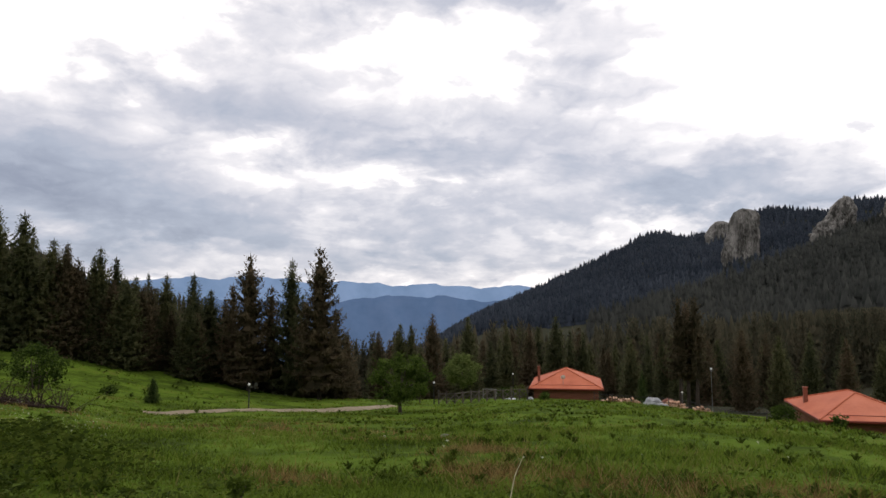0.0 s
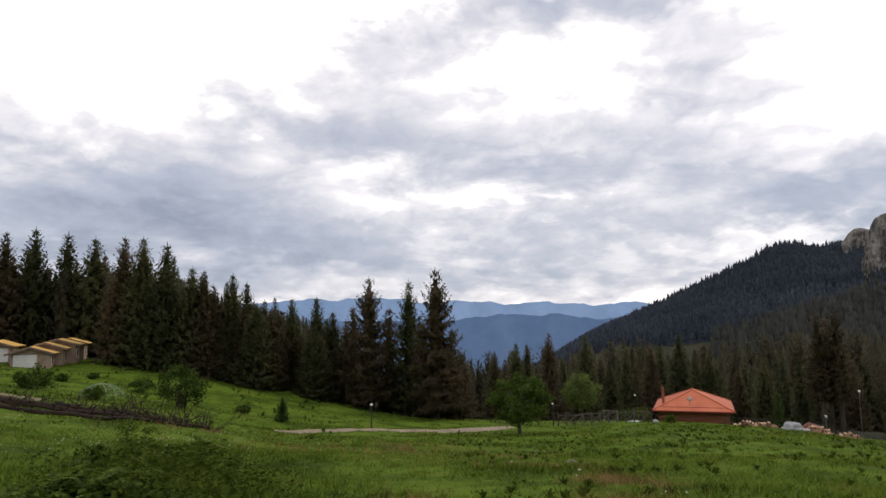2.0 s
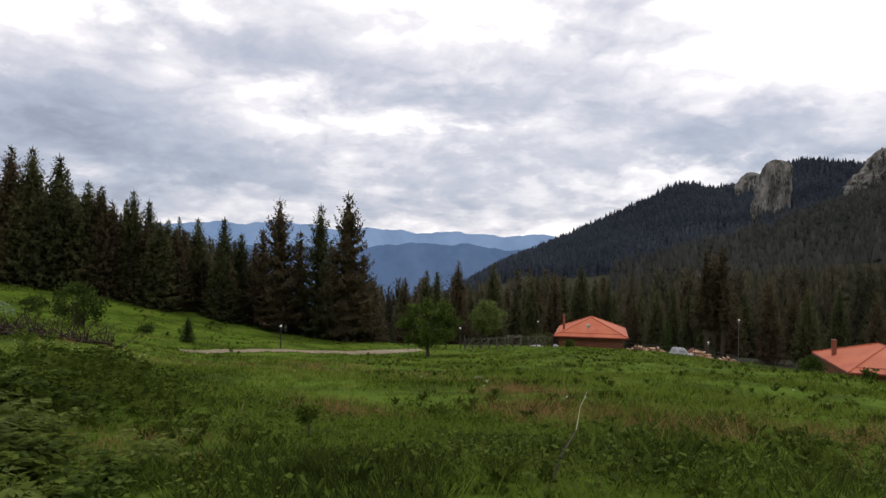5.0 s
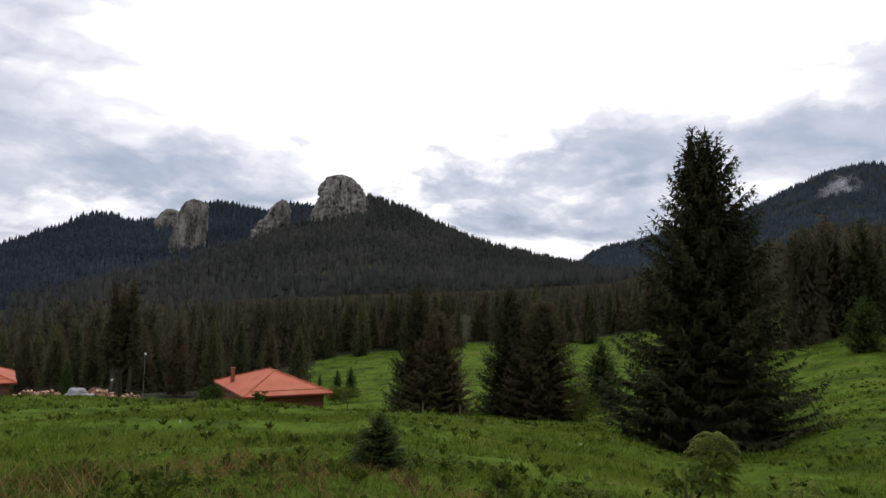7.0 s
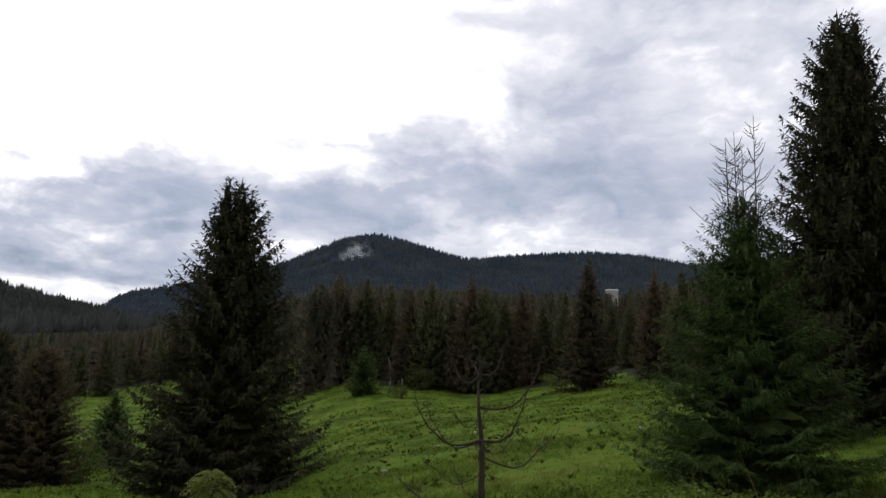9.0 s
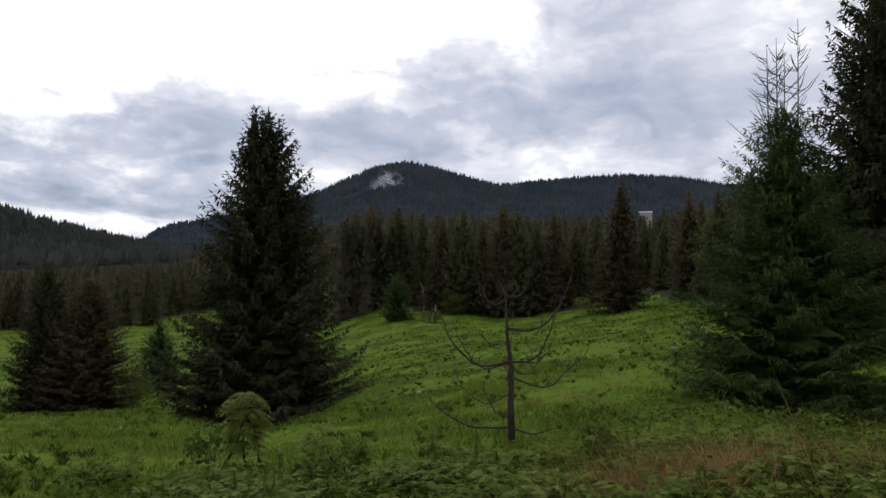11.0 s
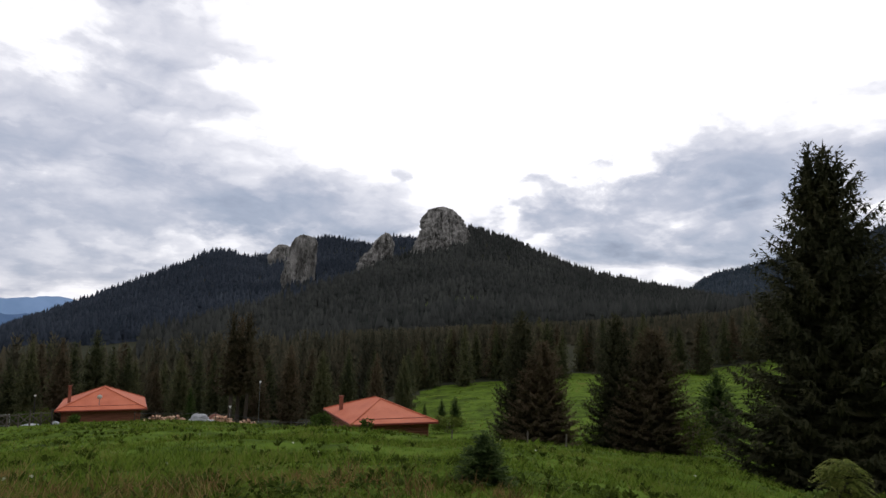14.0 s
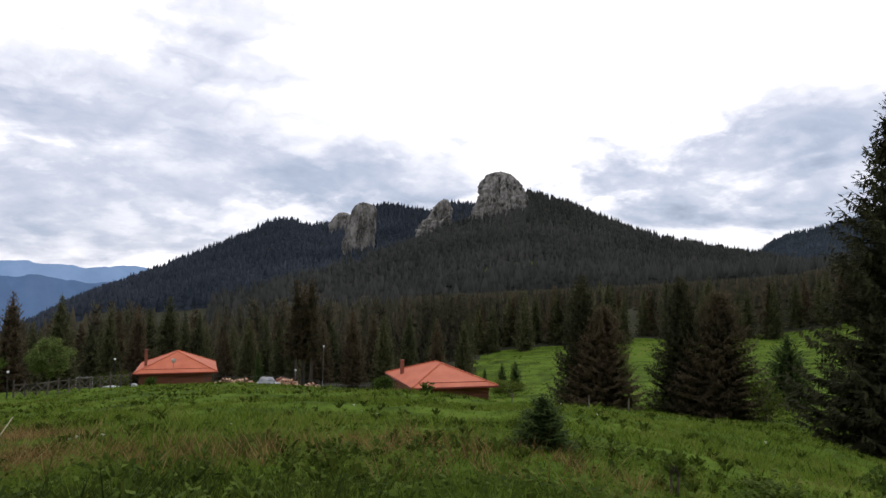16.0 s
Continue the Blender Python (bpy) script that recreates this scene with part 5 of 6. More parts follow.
def draped_heap(name, az, r, rz, sx_, sy_, sz_, mat, label, category, seed):
    """A lumpy heap: a dome pushed in and out by noise, flattened where it rests."""
    bm = bmesh.new()
    bmesh.ops.create_icosphere(bm, subdivisions=4, radius=1)
    off = Vector((seed * 3.1, seed * 1.7, 0))
    for v in bm.verts:
        k = 1 + 0.35 * noise.noise(v.co * 1.6 + off) + 0.15 * noise.noise(v.co * 4.5 + off)
        v.co = Vector((v.co.x * sx_ * k, v.co.y * sy_ * k, max(-0.05, v.co.z * sz_ * k)))
    ob = tagged(part(name, bm, mat, None, label, True), label, category)
    ob.matrix_basis = on_ground(az, r, rz, 0.03)


draped_heap("tarpaulin_heap", 18.75, 63.5, 0, 0.85, 0.7, 0.75, M_TARP, "heap covered with a pale grey tarpaulin", "tarpaulin", 3)
draped_heap("sack_heap", 19.5, 63, 10, 0.55, 0.5, 0.35, M_TARP, "low pale heap of sacks beside the tarpaulin", "heap", 6)
draped_heap("rubble_heap", 20.0, 66, 30, 0.9, 0.9, 0.85, M_RUBBLE, "heap of red-brown rubble behind the logs", "heap", 5)
draped_heap("rubble_heap", 7.4, 73, 30, 0.8, 0.5, 0.18, M_TARP, "low pale stone heap by the fence", "heap", 8)
draped_heap("rubble_heap", 9.0, 72.5, 30, 0.35, 0.35, 0.28, M_TARP, "small pale stone beside the house wall", "heap", 9)
draped_heap("sack_heap", -42.2, 75, 30, 0.6, 0.5, 0.3, M_TARP, "pale sacks lying on the grass by the container", "heap", 11)


def felled_trunk(a0, r0, a1, r1, lift0, lift1, q, seed, label):
    """A felled spruce: a long trunk with the stubs of its dead boughs."""
    p0, p1 = Vector((*polar(a0, r0), 0)), Vector((*polar(a1, r1), 0))
    n = 14
    pts = []
    rj = random.Random(seed)
    for k in range(n + 1):
        p = p0.lerp(p1, k / n)
        p.z = float(ground_z(p.x, p.y)) + lift0 + (lift1 - lift0) * k / n + rj.uniform(-.03, .03)
        pts.append(p)
    o = pts[0].copy()
    ob = thing("felled_trunk", pose(*o), label, "log", "felled trunks")
    part("trunk", tube([p - o for p in pts], [q * (1.1 - 0.75 * k / n) for k in range(n + 1)], 9), M_DEADBARK, ob, "", True)
    side = (p1 - p0).normalized().cross(Vector((0, 0, 1)))
    for k in range(100):
        u = rj.uniform(0.12, 0.99)
        i = min(n - 1, int(u * n))
        b = pts[i].lerp(pts[i + 1], u * n - i) - o
        ln = rj.uniform(0.5, 1.9) * (0.7 + 0.3 * u)
        d = (Vector((0, 0, rj.uniform(0.2, 1.0))) + side * rj.uniform(-1, 1) + (p1 - p0).normalized() * rj.uniform(-0.9, 0.9)).normalized()
        c = b + d * ln * 0.55 + Vector((0, 0, rj.uniform(-.1, .1)))
        part("branch", tube([b, c, b + d * ln + Vector((rj.uniform(-.3, .3), rj.uniform(-.3, .3), rj.uniform(-.6, .05)))], [0.020, 0.013, 0.005], 4), M_DEADBARK, ob)


M_DEADBARK = material("dead_red_brown_bark", stops((0.013, 0.008, 0.006), (0.027, 0.015, 0.010), (0.049, 0.027, 0.018)), 2, 0.9, 0.6, 20)
felled_trunk(-50, 46, -28.4, 30.5, 0.12, 0.10, 0.17, 1, "long felled spruce trunk with dead branches on the meadow")
felled_trunk(-50, 51, -36, 36.5, 0.2, 0.12, 0.20, 2, "felled spruce trunk with reddish bark and broken twigs")
felled_trunk(-41, 40.5, -27, 31.8, 0.2, 0.12, 0.15, 3, "felled trunk lying close to another one")
felled_trunk(-37.5, 38.5, -26, 33, 0.3, 0.05, 0.11, 4, "thin felled trunk with many dry twigs")

M_WIRE = material("pale_green_rods", stops((0.14, 0.19, 0.11), (0.22, 0.29, 0.17)), 3, 0.6, 0.1)
dome = thing("dome_frame", on_ground(-34.5, 56, 10, 0, 1.28), "round dome frame of thin pale green rods on the grass", "frame")
for k in range(7):
    a = math.pi * k / 7
    part("rod", tube([(1.25 * math.cos(a) * math.cos(t), 1.25 * math.sin(a) * math.cos(t), 0.88 * math.sin(t)) for t in np.linspace(0, math.pi, 15)], [0.020] * 15, 5), M_WIRE, dome)
for z_ in (0.3, 0.6):
    q = 1.25 * math.sqrt(1 - (z_ / 0.88) ** 2)
    part("hoop", tube([(q * math.cos(t), q * math.sin(t), z_) for t in np.linspace(0, 6.2832, 25)], [0.02] * 25, 5), M_WIRE, dome)

M_PLASTER = material("grey_cream_plaster", stops((0.266, 0.266, 0.220), (0.359, 0.359, 0.297)), 1.2, 0.85, 0.2)
# ---- pale building among the far spruces ----
hut = thing("building", on_ground(98.15, 118, 80, 1.0), "pale plastered building half hidden among the far spruces", "building")
bh = 1.6 + 118 * math.tan(radians(6.0)) - hut.matrix_basis.translation.z
part("wall", box(2.0, 2.6, bh - 0.3, 0, 0, 0, 0.02), M_PLASTER, hut, "cream plaster wall")
part("roof", box(2.1, 2.7, 0.22, 0, 0, bh - 0.3, 0.05), M_WHITE, hut, "flat white roof edge")
for k in (-1, 1):
    wf = part("window", box(0.6, 0.08, 1.0, k * 0.5, -1.32, bh - 1.7, 0.01), M_WHITE, hut)
    part("pane", box(0.46, 0.03, 0.84, k * 0.5, -1.365, bh - 1.62), M_PANE, wf)


# ---- broad-leaved trees and bushes ----
def leafy(name, az, r, h, crown_w, crown_h, trunk_r, n_leaf, leaf, mat, label, category, seed, stems=1, clumps=26, tuft=0.085):
    """A tree or bush: stems that fork into limbs, and leaves in uneven clumps round the limb ends."""
    rng = np.random.default_rng(seed)
    ob = thing(name, on_ground(az, r, float(rng.uniform(0, 360))), label, category)
    cz = h - crown_h / 2
    ends = []
    for c in range(clumps):
        d = rng.normal(size=3)
        d /= np.linalg.norm(d)
        q = rng.uniform(0.35, 0.95) ** 0.6
        ends.append(np.array([d[0] * crown_w / 2 * q, d[1] * crown_w / 2 * q, cz + d[2] * crown_h / 2 * q]))
    for s in range(stems):
        a = 6.28 * s / max(1, stems) + rng.uniform(0, 1)
        foot = np.array([math.cos(a), math.sin(a), 0]) * (0.0 if stems == 1 else 0.08 * crown_w)
        fork = foot * 1.5 + np.array([rng.uniform(-.03, .03) * h, rng.uniform(-.03, .03) * h, max(h - crown_h, 0.12 * h) + 0.12 * crown_h])
        part("trunk" if stems == 1 else "stem", tube([foot - [0, 0, 0.15], (foot + fork) / 2, fork], [trunk_r * 1.25, trunk_r, trunk_r * 0.8], 8), M_BARK, ob, "", True)
        for e_ in ends[s::stems][:9]:
            mid = (fork + e_) / 2 + np.array([0, 0, 0.04 * h])
            part("limb", tube([fork - [0, 0, 0.02], mid, e_], [trunk_r * 0.5, trunk_r * 0.3, trunk_r * 0.08], 5), M_BARK, ob, "", True)
    E_ = np.array(ends)
    c = E_[rng.integers(0, len(E_), n_leaf)] + rng.normal(0, 1, (n_leaf, 3)) * np.array([crown_w, crown_w, crown_h]) * tuft
    c[:, 2] = np.maximum(c[:, 2], 0.05)
    a = rng.normal(size=(n_leaf, 3))
    a /= np.linalg.norm(a, axis=1)[:, None]
    b = np.cross(a, rng.normal(size=(n_leaf, 3)))
    b /= np.linalg.norm(b, axis=1)[:, None]
    L = leaf * rng.uniform(0.6, 1.3, (n_leaf, 1))
    v = np.stack([c, c + a * L * 0.5 + b * L * 0.33, c + a * L, c + a * L * 0.5 - b * L * 0.33], 1).reshape(-1, 3)
    link_mesh("crown", v, np.arange(len(v)).reshape(-1, 4), mat, ob)
    return ob


leafy("tree", -1.8, 54, height_to(-1.8, 54, -4.25), 5.0, 3.6, 0.14, 7500, 0.20, M_LEAF, "low spreading green broad-leaved tree on the meadow", "tree", 1, clumps=70, tuft=0.05)
leafy("tree", 3.3, 86, height_to(3.3, 86, -4.2), 4.6, 4.0, 0.14, 8000, 0.24, M_LEAF_PALER, "round pale green broad-leaved tree by the fence", "tree", 2, clumps=60, tuft=0.055)
leafy("tree", -0.2, 72, 2.2, 1.6, 1.4, 0.06, 1200, 0.18, M_LEAF, "small dark leafy tree by the fence", "tree", 3)
leafy("bush", -28.9, 58, 3.1, 3.8, 3.0, 0.05, 4200, 0.18, M_LEAF, "large rounded green bush on the slope", "bush", 4, stems=5, clumps=46, tuft=0.06)
leafy("bush", -38.7, 58, 1.7, 2.4, 1.6, 0.04, 2200, 0.18, M_LEAF, "dark green bush below the cabins", "bush", 5, stems=4)
leafy("bush", -31.6, 66, 1.2, 2.4, 1.1, 0.03, 1600, 0.16, M_LEAF, "low green bush on the slope", "bush", 6, stems=3)
leafy("bush", -35.0, 54, 0.9, 1.3, 0.85, 0.03, 1200, 0.13, M_LEAF, "low dark bush beside the dome frame", "bush", 7, stems=3)
leafy("bush", -24.3, 62, 0.9, 1.2, 0.85, 0.03, 700, 0.14, M_LEAF, "small dark bush on the grassy slope", "bush", 8, stems=3)
leafy("bush", 28.2, 52, 1.5, 1.6, 1.4, 0.03, 1200, 0.16, M_LEAF, "green bush growing against the house corner", "bush", 9, stems=4)
leafy("bush", 31.8, 42, 0.8, 0.8, 0.75, 0.02, 400, 0.14, M_LEAF, "dark bush in front of the red roof", "bush", 10, stems=3)
leafy("bush", 38.3, 70, 1.6, 3.6, 1.5, 0.03, 2500, 0.16, M_LEAF_PALE, "pale green bush below the young spruces", "bush", 11, stems=4)
leafy("bush", 57.6, 46, 2.4, 2.2, 2.2, 0.03, 1300, 0.13, M_LEAF_PALE, "sparse pale bush between the spruces", "bush", 12, stems=5)
leafy("bush", 71.2, 42, 3.4, 2.6, 3.2, 0.04, 1800, 0.14, M_LEAF_PALE, "sparse pale green bush beside the big spruce", "bush", 13, stems=5)
for k, (az, r, h) in enumerate(((8.0, 83, 1.6), (10.2, 70, 0.7), (6.9, 84, 1.3), (93.5, 66, 2.0), (80.5, 72, 1.6), (96, 70, 1.4), (82.5, 80, 2.4), (-37, 70, 0.7), (-35, 75, 0.6))):
    leafy("bush", az, r, h, h * 1.5, h * 0.95, 0.03, 900, 0.15, M_LEAF_PALE if k in (0, 3, 4, 6) else M_LEAF, "leafy green bush at the meadow's edge", "bush", 20 + k, stems=3)


# ---- meadow plants ----
DRY_SPOTS = [(6.8, 9.6, 0.72), (4.5, 10.8, 0.65), (18.2, 8.7, 0.78), (20.4, 8.5, 0.78), (28.4, 8.8, 0.78), (30.5, 8.7, 0.65), (36.6, 7.6, 0.65), (42.3, 7.5, 0.65), (13.1, 9.5, 0.65), (5.4, 14.2, 0.91), (-0.5, 21, 1.9), (-9.9, 9.9, 0.65), (-34.5, 6.9, 0.91),
             (-20, 29, 3.0), (-12, 32, 3.0), (-28, 30, 1.6), (-4, 27, 2.0), (95, 6.2, 0.7), (99, 6.4, 0.6), (92, 5.8, 0.5), (103, 6.6, 0.4)]


def patchiness(x, y):
    """Slow drift of how rank the sward is, 0 to 1."""
    return 0.5 + 0.25 * np.sin(0.55 * x + 1.2 * np.sin(0.37 * y)) + 0.25 * np.sin(0.71 * y + 1.1 * np.sin(0.43 * x + 2))


def dryness(x, y):
    d = np.zeros_like(x)
    for az, r, s in DRY_SPOTS:
        cx, cy = polar(az, r)
        d = np.maximum(d, np.exp(-((x - cx) ** 2 + (y - cy) ** 2) / (s * s)) * (0.75 + 0.5 * np.sin(2.1 * x + 1.3 * y)))
    return d


WOOD_EDGE = ([-70, -45, -34, -25, -14, -8, 0, 20, 33, 36, 50, 60, 66, 72, 78, 98, 103, 130], [88, 94, 90, 84, 82, 82, 90, 80, 80, 126, 138, 143, 148, 160, 82, 70, 58, 30])


def sward(rng, n, r0, r1, az0, az1, h0, h1, w0, w1, dry, each=9, spread=0.10):
    """Tufts of slim leaning blades; rank and thin places alternate."""
    r = np.sqrt(rng.uniform(r0 ** 2, r1 ** 2, n))
    az = rng.uniform(az0, az1, n)
    x, y = r * np.sin(np.radians(az)), r * np.cos(np.radians(az))
    g, d = patchiness(x, y), dryness(x, y)
    keep = (r < np.interp(az, *WOOD_EDGE)) & ((rng.random(n) < 0.78 * d) if dry else (rng.random(n) > d * 1.15) & (rng.random(n) < 0.3 + 0.7 * g))
    x, y, g = x[keep], y[keep], g[keep]
    big = rng.gamma(2.5, 0.4, len(x))
    x, y, g, big = (np.repeat(q, each) for q in (x, y, g, big))
    m = len(x)
    a, b, q = rng.uniform(0, 6.28, m), rng.uniform(0, 6.28, m), np.abs(rng.normal(0, spread, m)) * (0.5 + 0.5 * big)
    x, y = x + np.cos(b) * q, y + np.sin(b) * q
    z = ground_z(x, y)
    h = rng.uniform(h0, h1, m) * (0.5 + 0.6 * g) * (0.5 + 0.55 * big)
    w = rng.uniform(w0, w1, m)
    lean = rng.uniform(0.3, 1.3, m) * h
    dx, dy = np.cos(a) * w, np.sin(a) * w
    v = np.stack([np.stack([x - dx, y - dy, z - 0.02], -1), np.stack([x + dx, y + dy, z - 0.02], -1), np.stack([x + np.cos(b) * lean, y + np.sin(b) * lean, z + h], -1)], 1)
    return v.reshape(-1, 3)


def stuff_mesh(name, blocks, k, mat, label, category):
    v = np.concatenate(blocks)
    return tagged(link_mesh(name, v, np.arange(len(v)).reshape(-1, k), mat), label, category, kind="stuff")


rng = np.random.default_rng(77)
stuff_mesh("grass", [sward(rng, 26000, 2.2, 10, -66, 130, 0.04, 0.11, 0.004, 0.009, False, 10, 0.06),
                     sward(rng, 24000, 9, 28, -62, 130, 0.07, 0.17, 0.009, 0.018, False, 9, 0.10),
                     sward(rng, 16000, 26, 62, -55, 110, 0.08, 0.17, 0.025, 0.05, False, 8, 0.22),
                     sward(rng, 9000, 45, 140, -50, 110, 0.09, 0.19, 0.06, 0.11, False, 8, 0.5)], 3, M_GRASS, "uneven lush green meadow grass", "grass")
M_RANK = material("dark_rank_grass", stops((0.018, 0.028, 0.007), (0.036, 0.052, 0.010), (0.065, 0.085, 0.016)), 0.5, 0.85, 0, per_island=0.4, spec=0.04, thin=0.3)
stuff_mesh("rank_grass", [sward(rng, 900, 3.0, 6.0, -27, -5, 0.08, 0.19, 0.004, 0.008, False, 12, 0.09), sward(rng, 500, 4.4, 7.0, -3, 30, 0.07, 0.16, 0.004, 0.008, False, 12, 0.09)], 3, M_RANK, "dark green rank grass in patches", "grass")
stuff_mesh("tall_grass", [sward(rng, 500, 5, 12, -52, -24, 0.18, 0.38, 0.004, 0.007, False, 10, 0.08)], 3, M_GRASS, "rank green grass in tall tufts", "grass")
stuff_mesh("dry_grass", [sward(rng, 20000, 5, 16, -42, 60, 0.10, 0.25, 0.004, 0.007, True, 9, 0.07), sward(rng, 9000, 16, 40, -45, 40, 0.10, 0.20, 0.010, 0.018, True, 8, 0.12),
                         sward(rng, 11000, 4.8, 8.5, 85, 108, 0.22, 0.55, 0.003, 0.005, True, 5, 0.14)], 3, M_DRY, "patches of dry reddish brown grass and stalks", "grass")


def rosette(seed, n, ln, wd, rise):
    """A low plant of arching leaves, one metre wide at most."""
    rg = np.random.default_rng(seed)
    V = []
    for k in range(n):
        a = rg.uniform(0, 6.28)
        o, s = np.array([math.cos(a), math.sin(a), 0]), np.array([-math.sin(a), math.cos(a), 0])
        L, z = ln * rg.uniform(0.6, 1.2), rise * rg.uniform(0.3, 1.2)
        p = np.array([0, 0, rg.uniform(0, 0.5) * rise])
        V.append((p, p + o * L * 0.5 + s * wd * L + [0, 0, z * 0.8], p + o * L + [0, 0, z * rg.uniform(0.4, 1.0)], p + o * L * 0.5 - s * wd * L + [0, 0, z * 0.8]))
    v = np.array(V).reshape(-1, 3)
    return v, np.arange(len(v)).reshape(-1, 4)


def leafy_stalk(seed, pairs, ln, wd):
    """An upright weed, one metre high: a stem with pairs of drooping leaves."""
    rg = np.random.default_rng(seed)
    V = [(np.array([-0.008, 0, 0]), np.array([0.008, 0, 0]), np.array([0.004, 0.02, 1.0]), np.array([-0.004, 0.02, 1.0]))]
    for k in range(pairs):
        z = 0.25 + 0.75 * (k + rg.uniform(0, 0.5)) / pairs
        a0 = rg.uniform(0, 6.28)
        for sg in range(3):
            a = a0 + 2.094 * sg + rg.uniform(-.4, .4)
            o, s = np.array([math.cos(a), math.sin(a), 0]), np.array([-math.sin(a), math.cos(a), 0])
            L = ln * rg.uniform(0.6, 1.2) * (1.1 - 0.5 * z)
            p = np.array([0, 0.02 * z, z])
            V.append((p, p + o * L * 0.45 + s * wd * L + [0, 0, 0.06], p + o * L + [0, 0, rg.uniform(-0.16, 0.05)], p + o * L * 0.45 - s * wd * L + [0, 0, 0.06]))
    v = np.array(V).reshape(-1, 3)
    return v, np.arange(len(v)).reshape(-1, 4)


def scatter(name, makers, n, r0, r1, az0, az1, s0, s1, mat, label, category, seed, rank=True, z_scale=1.0):
    rg = np.random.default_rng(seed)
    r = np.sqrt(rg.uniform(r0 ** 2, r1 ** 2, n))
    az = rg.uniform(az0, az1, n)
    x, y = r * np.sin(np.radians(az)), r * np.cos(np.radians(az))
    if rank:
        keep = rg.random(n) < patchiness(x * 1.7, y * 1.7) ** 2 * 1.6
        tall = np.ones(n)
    else:
        # thickets thin out and sink towards their rims, in uneven humps
        rim = np.minimum(np.minimum((r - r0) / 1.2 + 0.6, (r1 - r) / (0.45 * (r1 - r0))), np.minimum((az - az0) / 9, (az1 - az) / 9))
        hump = 0.5 + 0.5 * np.sin(2.1 * x + 1.7 * np.sin(1.3 * y)) * np.sin(1.9 * y + 1.4 * np.sin(1.1 * x))
        keep = (rg.random(n) < np.clip(rim, 0, 1) * (0.25 + 0.9 * hump)) & (rg.random(n) > 2.2 * dryness(x, y))
        tall = 0.55 + 0.6 * hump
    x, y, tall = x[keep], y[keep], tall[keep]
    p = np.stack([x, y, ground_z(x, y) - 0.02], -1)
    s = rg.uniform(s0, s1, len(x)) * tall
    V, F, base = [], [], 0
    for k, (v, f) in enumerate(makers):
        sel = np.arange(len(x)) % len(makers) == k
        a, b = replicate(v, f, p[sel], rg.uniform(0, 6.28, sel.sum()), s[sel], s[sel] * z_scale)
        V.append(a), F.append(b + base)
        base += len(a)
    tagged(link_mesh(name, np.concatenate(V), np.concatenate(F), mat), label, category, kind="stuff")


def dock(seed, n=13):
    """A dock plant, one metre high at most: upright lanceolate leaves that arch over at their tips."""
    rg = np.random.default_rng(seed)
    V = []
    for k in range(n):
        a = rg.uniform(0, 6.28)
        o, sd = np.array([math.cos(a), math.sin(a), 0]), np.array([-math.sin(a), math.cos(a), 0])
        L, st = rg.uniform(0.6, 1.05), rg.uniform(0.35, 1.0)
        wd = 0.11 * L * rg.uniform(0.8, 1.3)
        p = o * rg.uniform(0.0, 0.12)
        m1 = p + o * L * 0.28 * st + np.array([0, 0, 0.45 * L])
        m2 = p + o * L * 0.62 * st + np.array([0, 0, 0.70 * L])
        tip_ = p + o * L * (0.62 * st + 0.25) + np.array([0, 0, (0.78 - 0.35 * st) * L])
        V += [(p, m1 + sd * wd, m2 + sd * wd * 0.8, m2), (p, m2, m2 - sd * wd * 0.8, m1 - sd * wd), (m2 + sd * wd * 0.8, tip_, m2 - sd * wd * 0.8, m2)]
    v = np.array(V).reshape(-1, 3)
    return v, np.arange(len(v)).reshape(-1, 4)


docks = [dock(k) for k in range(5)]
def frond_plant(seed, n=9):
    """A leafy weed, one metre across at most: arching stalks with pairs of leaflets, like raspberry and young elder."""
    rg = np.random.default_rng(seed)
    V = []
    for k in range(n):
        a = 6.283 * (k + rg.uniform(-0.3, 0.3)) / n
        o, sd = np.array([math.cos(a), math.sin(a), 0]), np.array([-math.sin(a), math.cos(a), 0])
        L, top = rg.uniform(0.35, 0.6), rg.uniform(0.45, 1.0)
        for j in range(7):
            q = 0.3 + 0.7 * (j + 0.5) / 7
            p = o * L * q + np.array([0, 0, top * (1.5 * q - 0.85 * q * q)])
            for sg in (-1, 1):
                d = o * 0.55 + sd * sg * 0.8 + np.array([0, 0, rg.uniform(-0.5, 0.15)])
                d /= np.linalg.norm(d)
                nn = np.cross(d, np.array([rg.normal(0, 0.3), rg.normal(0, 0.3), 1.0]))
                ll = 0.19 * (1.15 - 0.55 * q) * rg.uniform(0.8, 1.2)
                V.append((p, p + d * ll * 0.4 + nn * ll * 0.27, p + d * ll, p + d * ll * 0.4 - nn * ll * 0.27))
    v = np.array(V).reshape(-1, 3)
    return v, np.arange(len(v)).reshape(-1, 4)


fronds = [frond_plant(k) for k in range(5)]
ros = [rosette(k, 20, 0.42, 0.22, 0.42) for k in range(4)]
stalks = [leafy_stalk(k, 12, 0.13, 0.24) for k in range(5)]
scatter("weeds", docks, 2600, 12, 56, -8, 62, 0.12, 0.26, M_DOCK, "dark leafy dock plants dotted over the meadow", "weeds", 1)
scatter("weeds", docks, 2400, 11, 66, 62, 110, 0.12, 0.24, M_DOCK, "dark leafy weeds dotted over the right meadow", "weeds", 2)
scatter("weeds", docks, 420, 4.0, 12.5, -28, 56, 0.10, 0.22, M_DOCK, "clumps of upright green dock leaves in the near grass", "weeds", 3)
scatter("weeds", docks, 300, 3.6, 9.5, -28, 56, 0.12, 0.24, M_WEED, "fresh green dock leaves in the near grass", "weeds", 12)
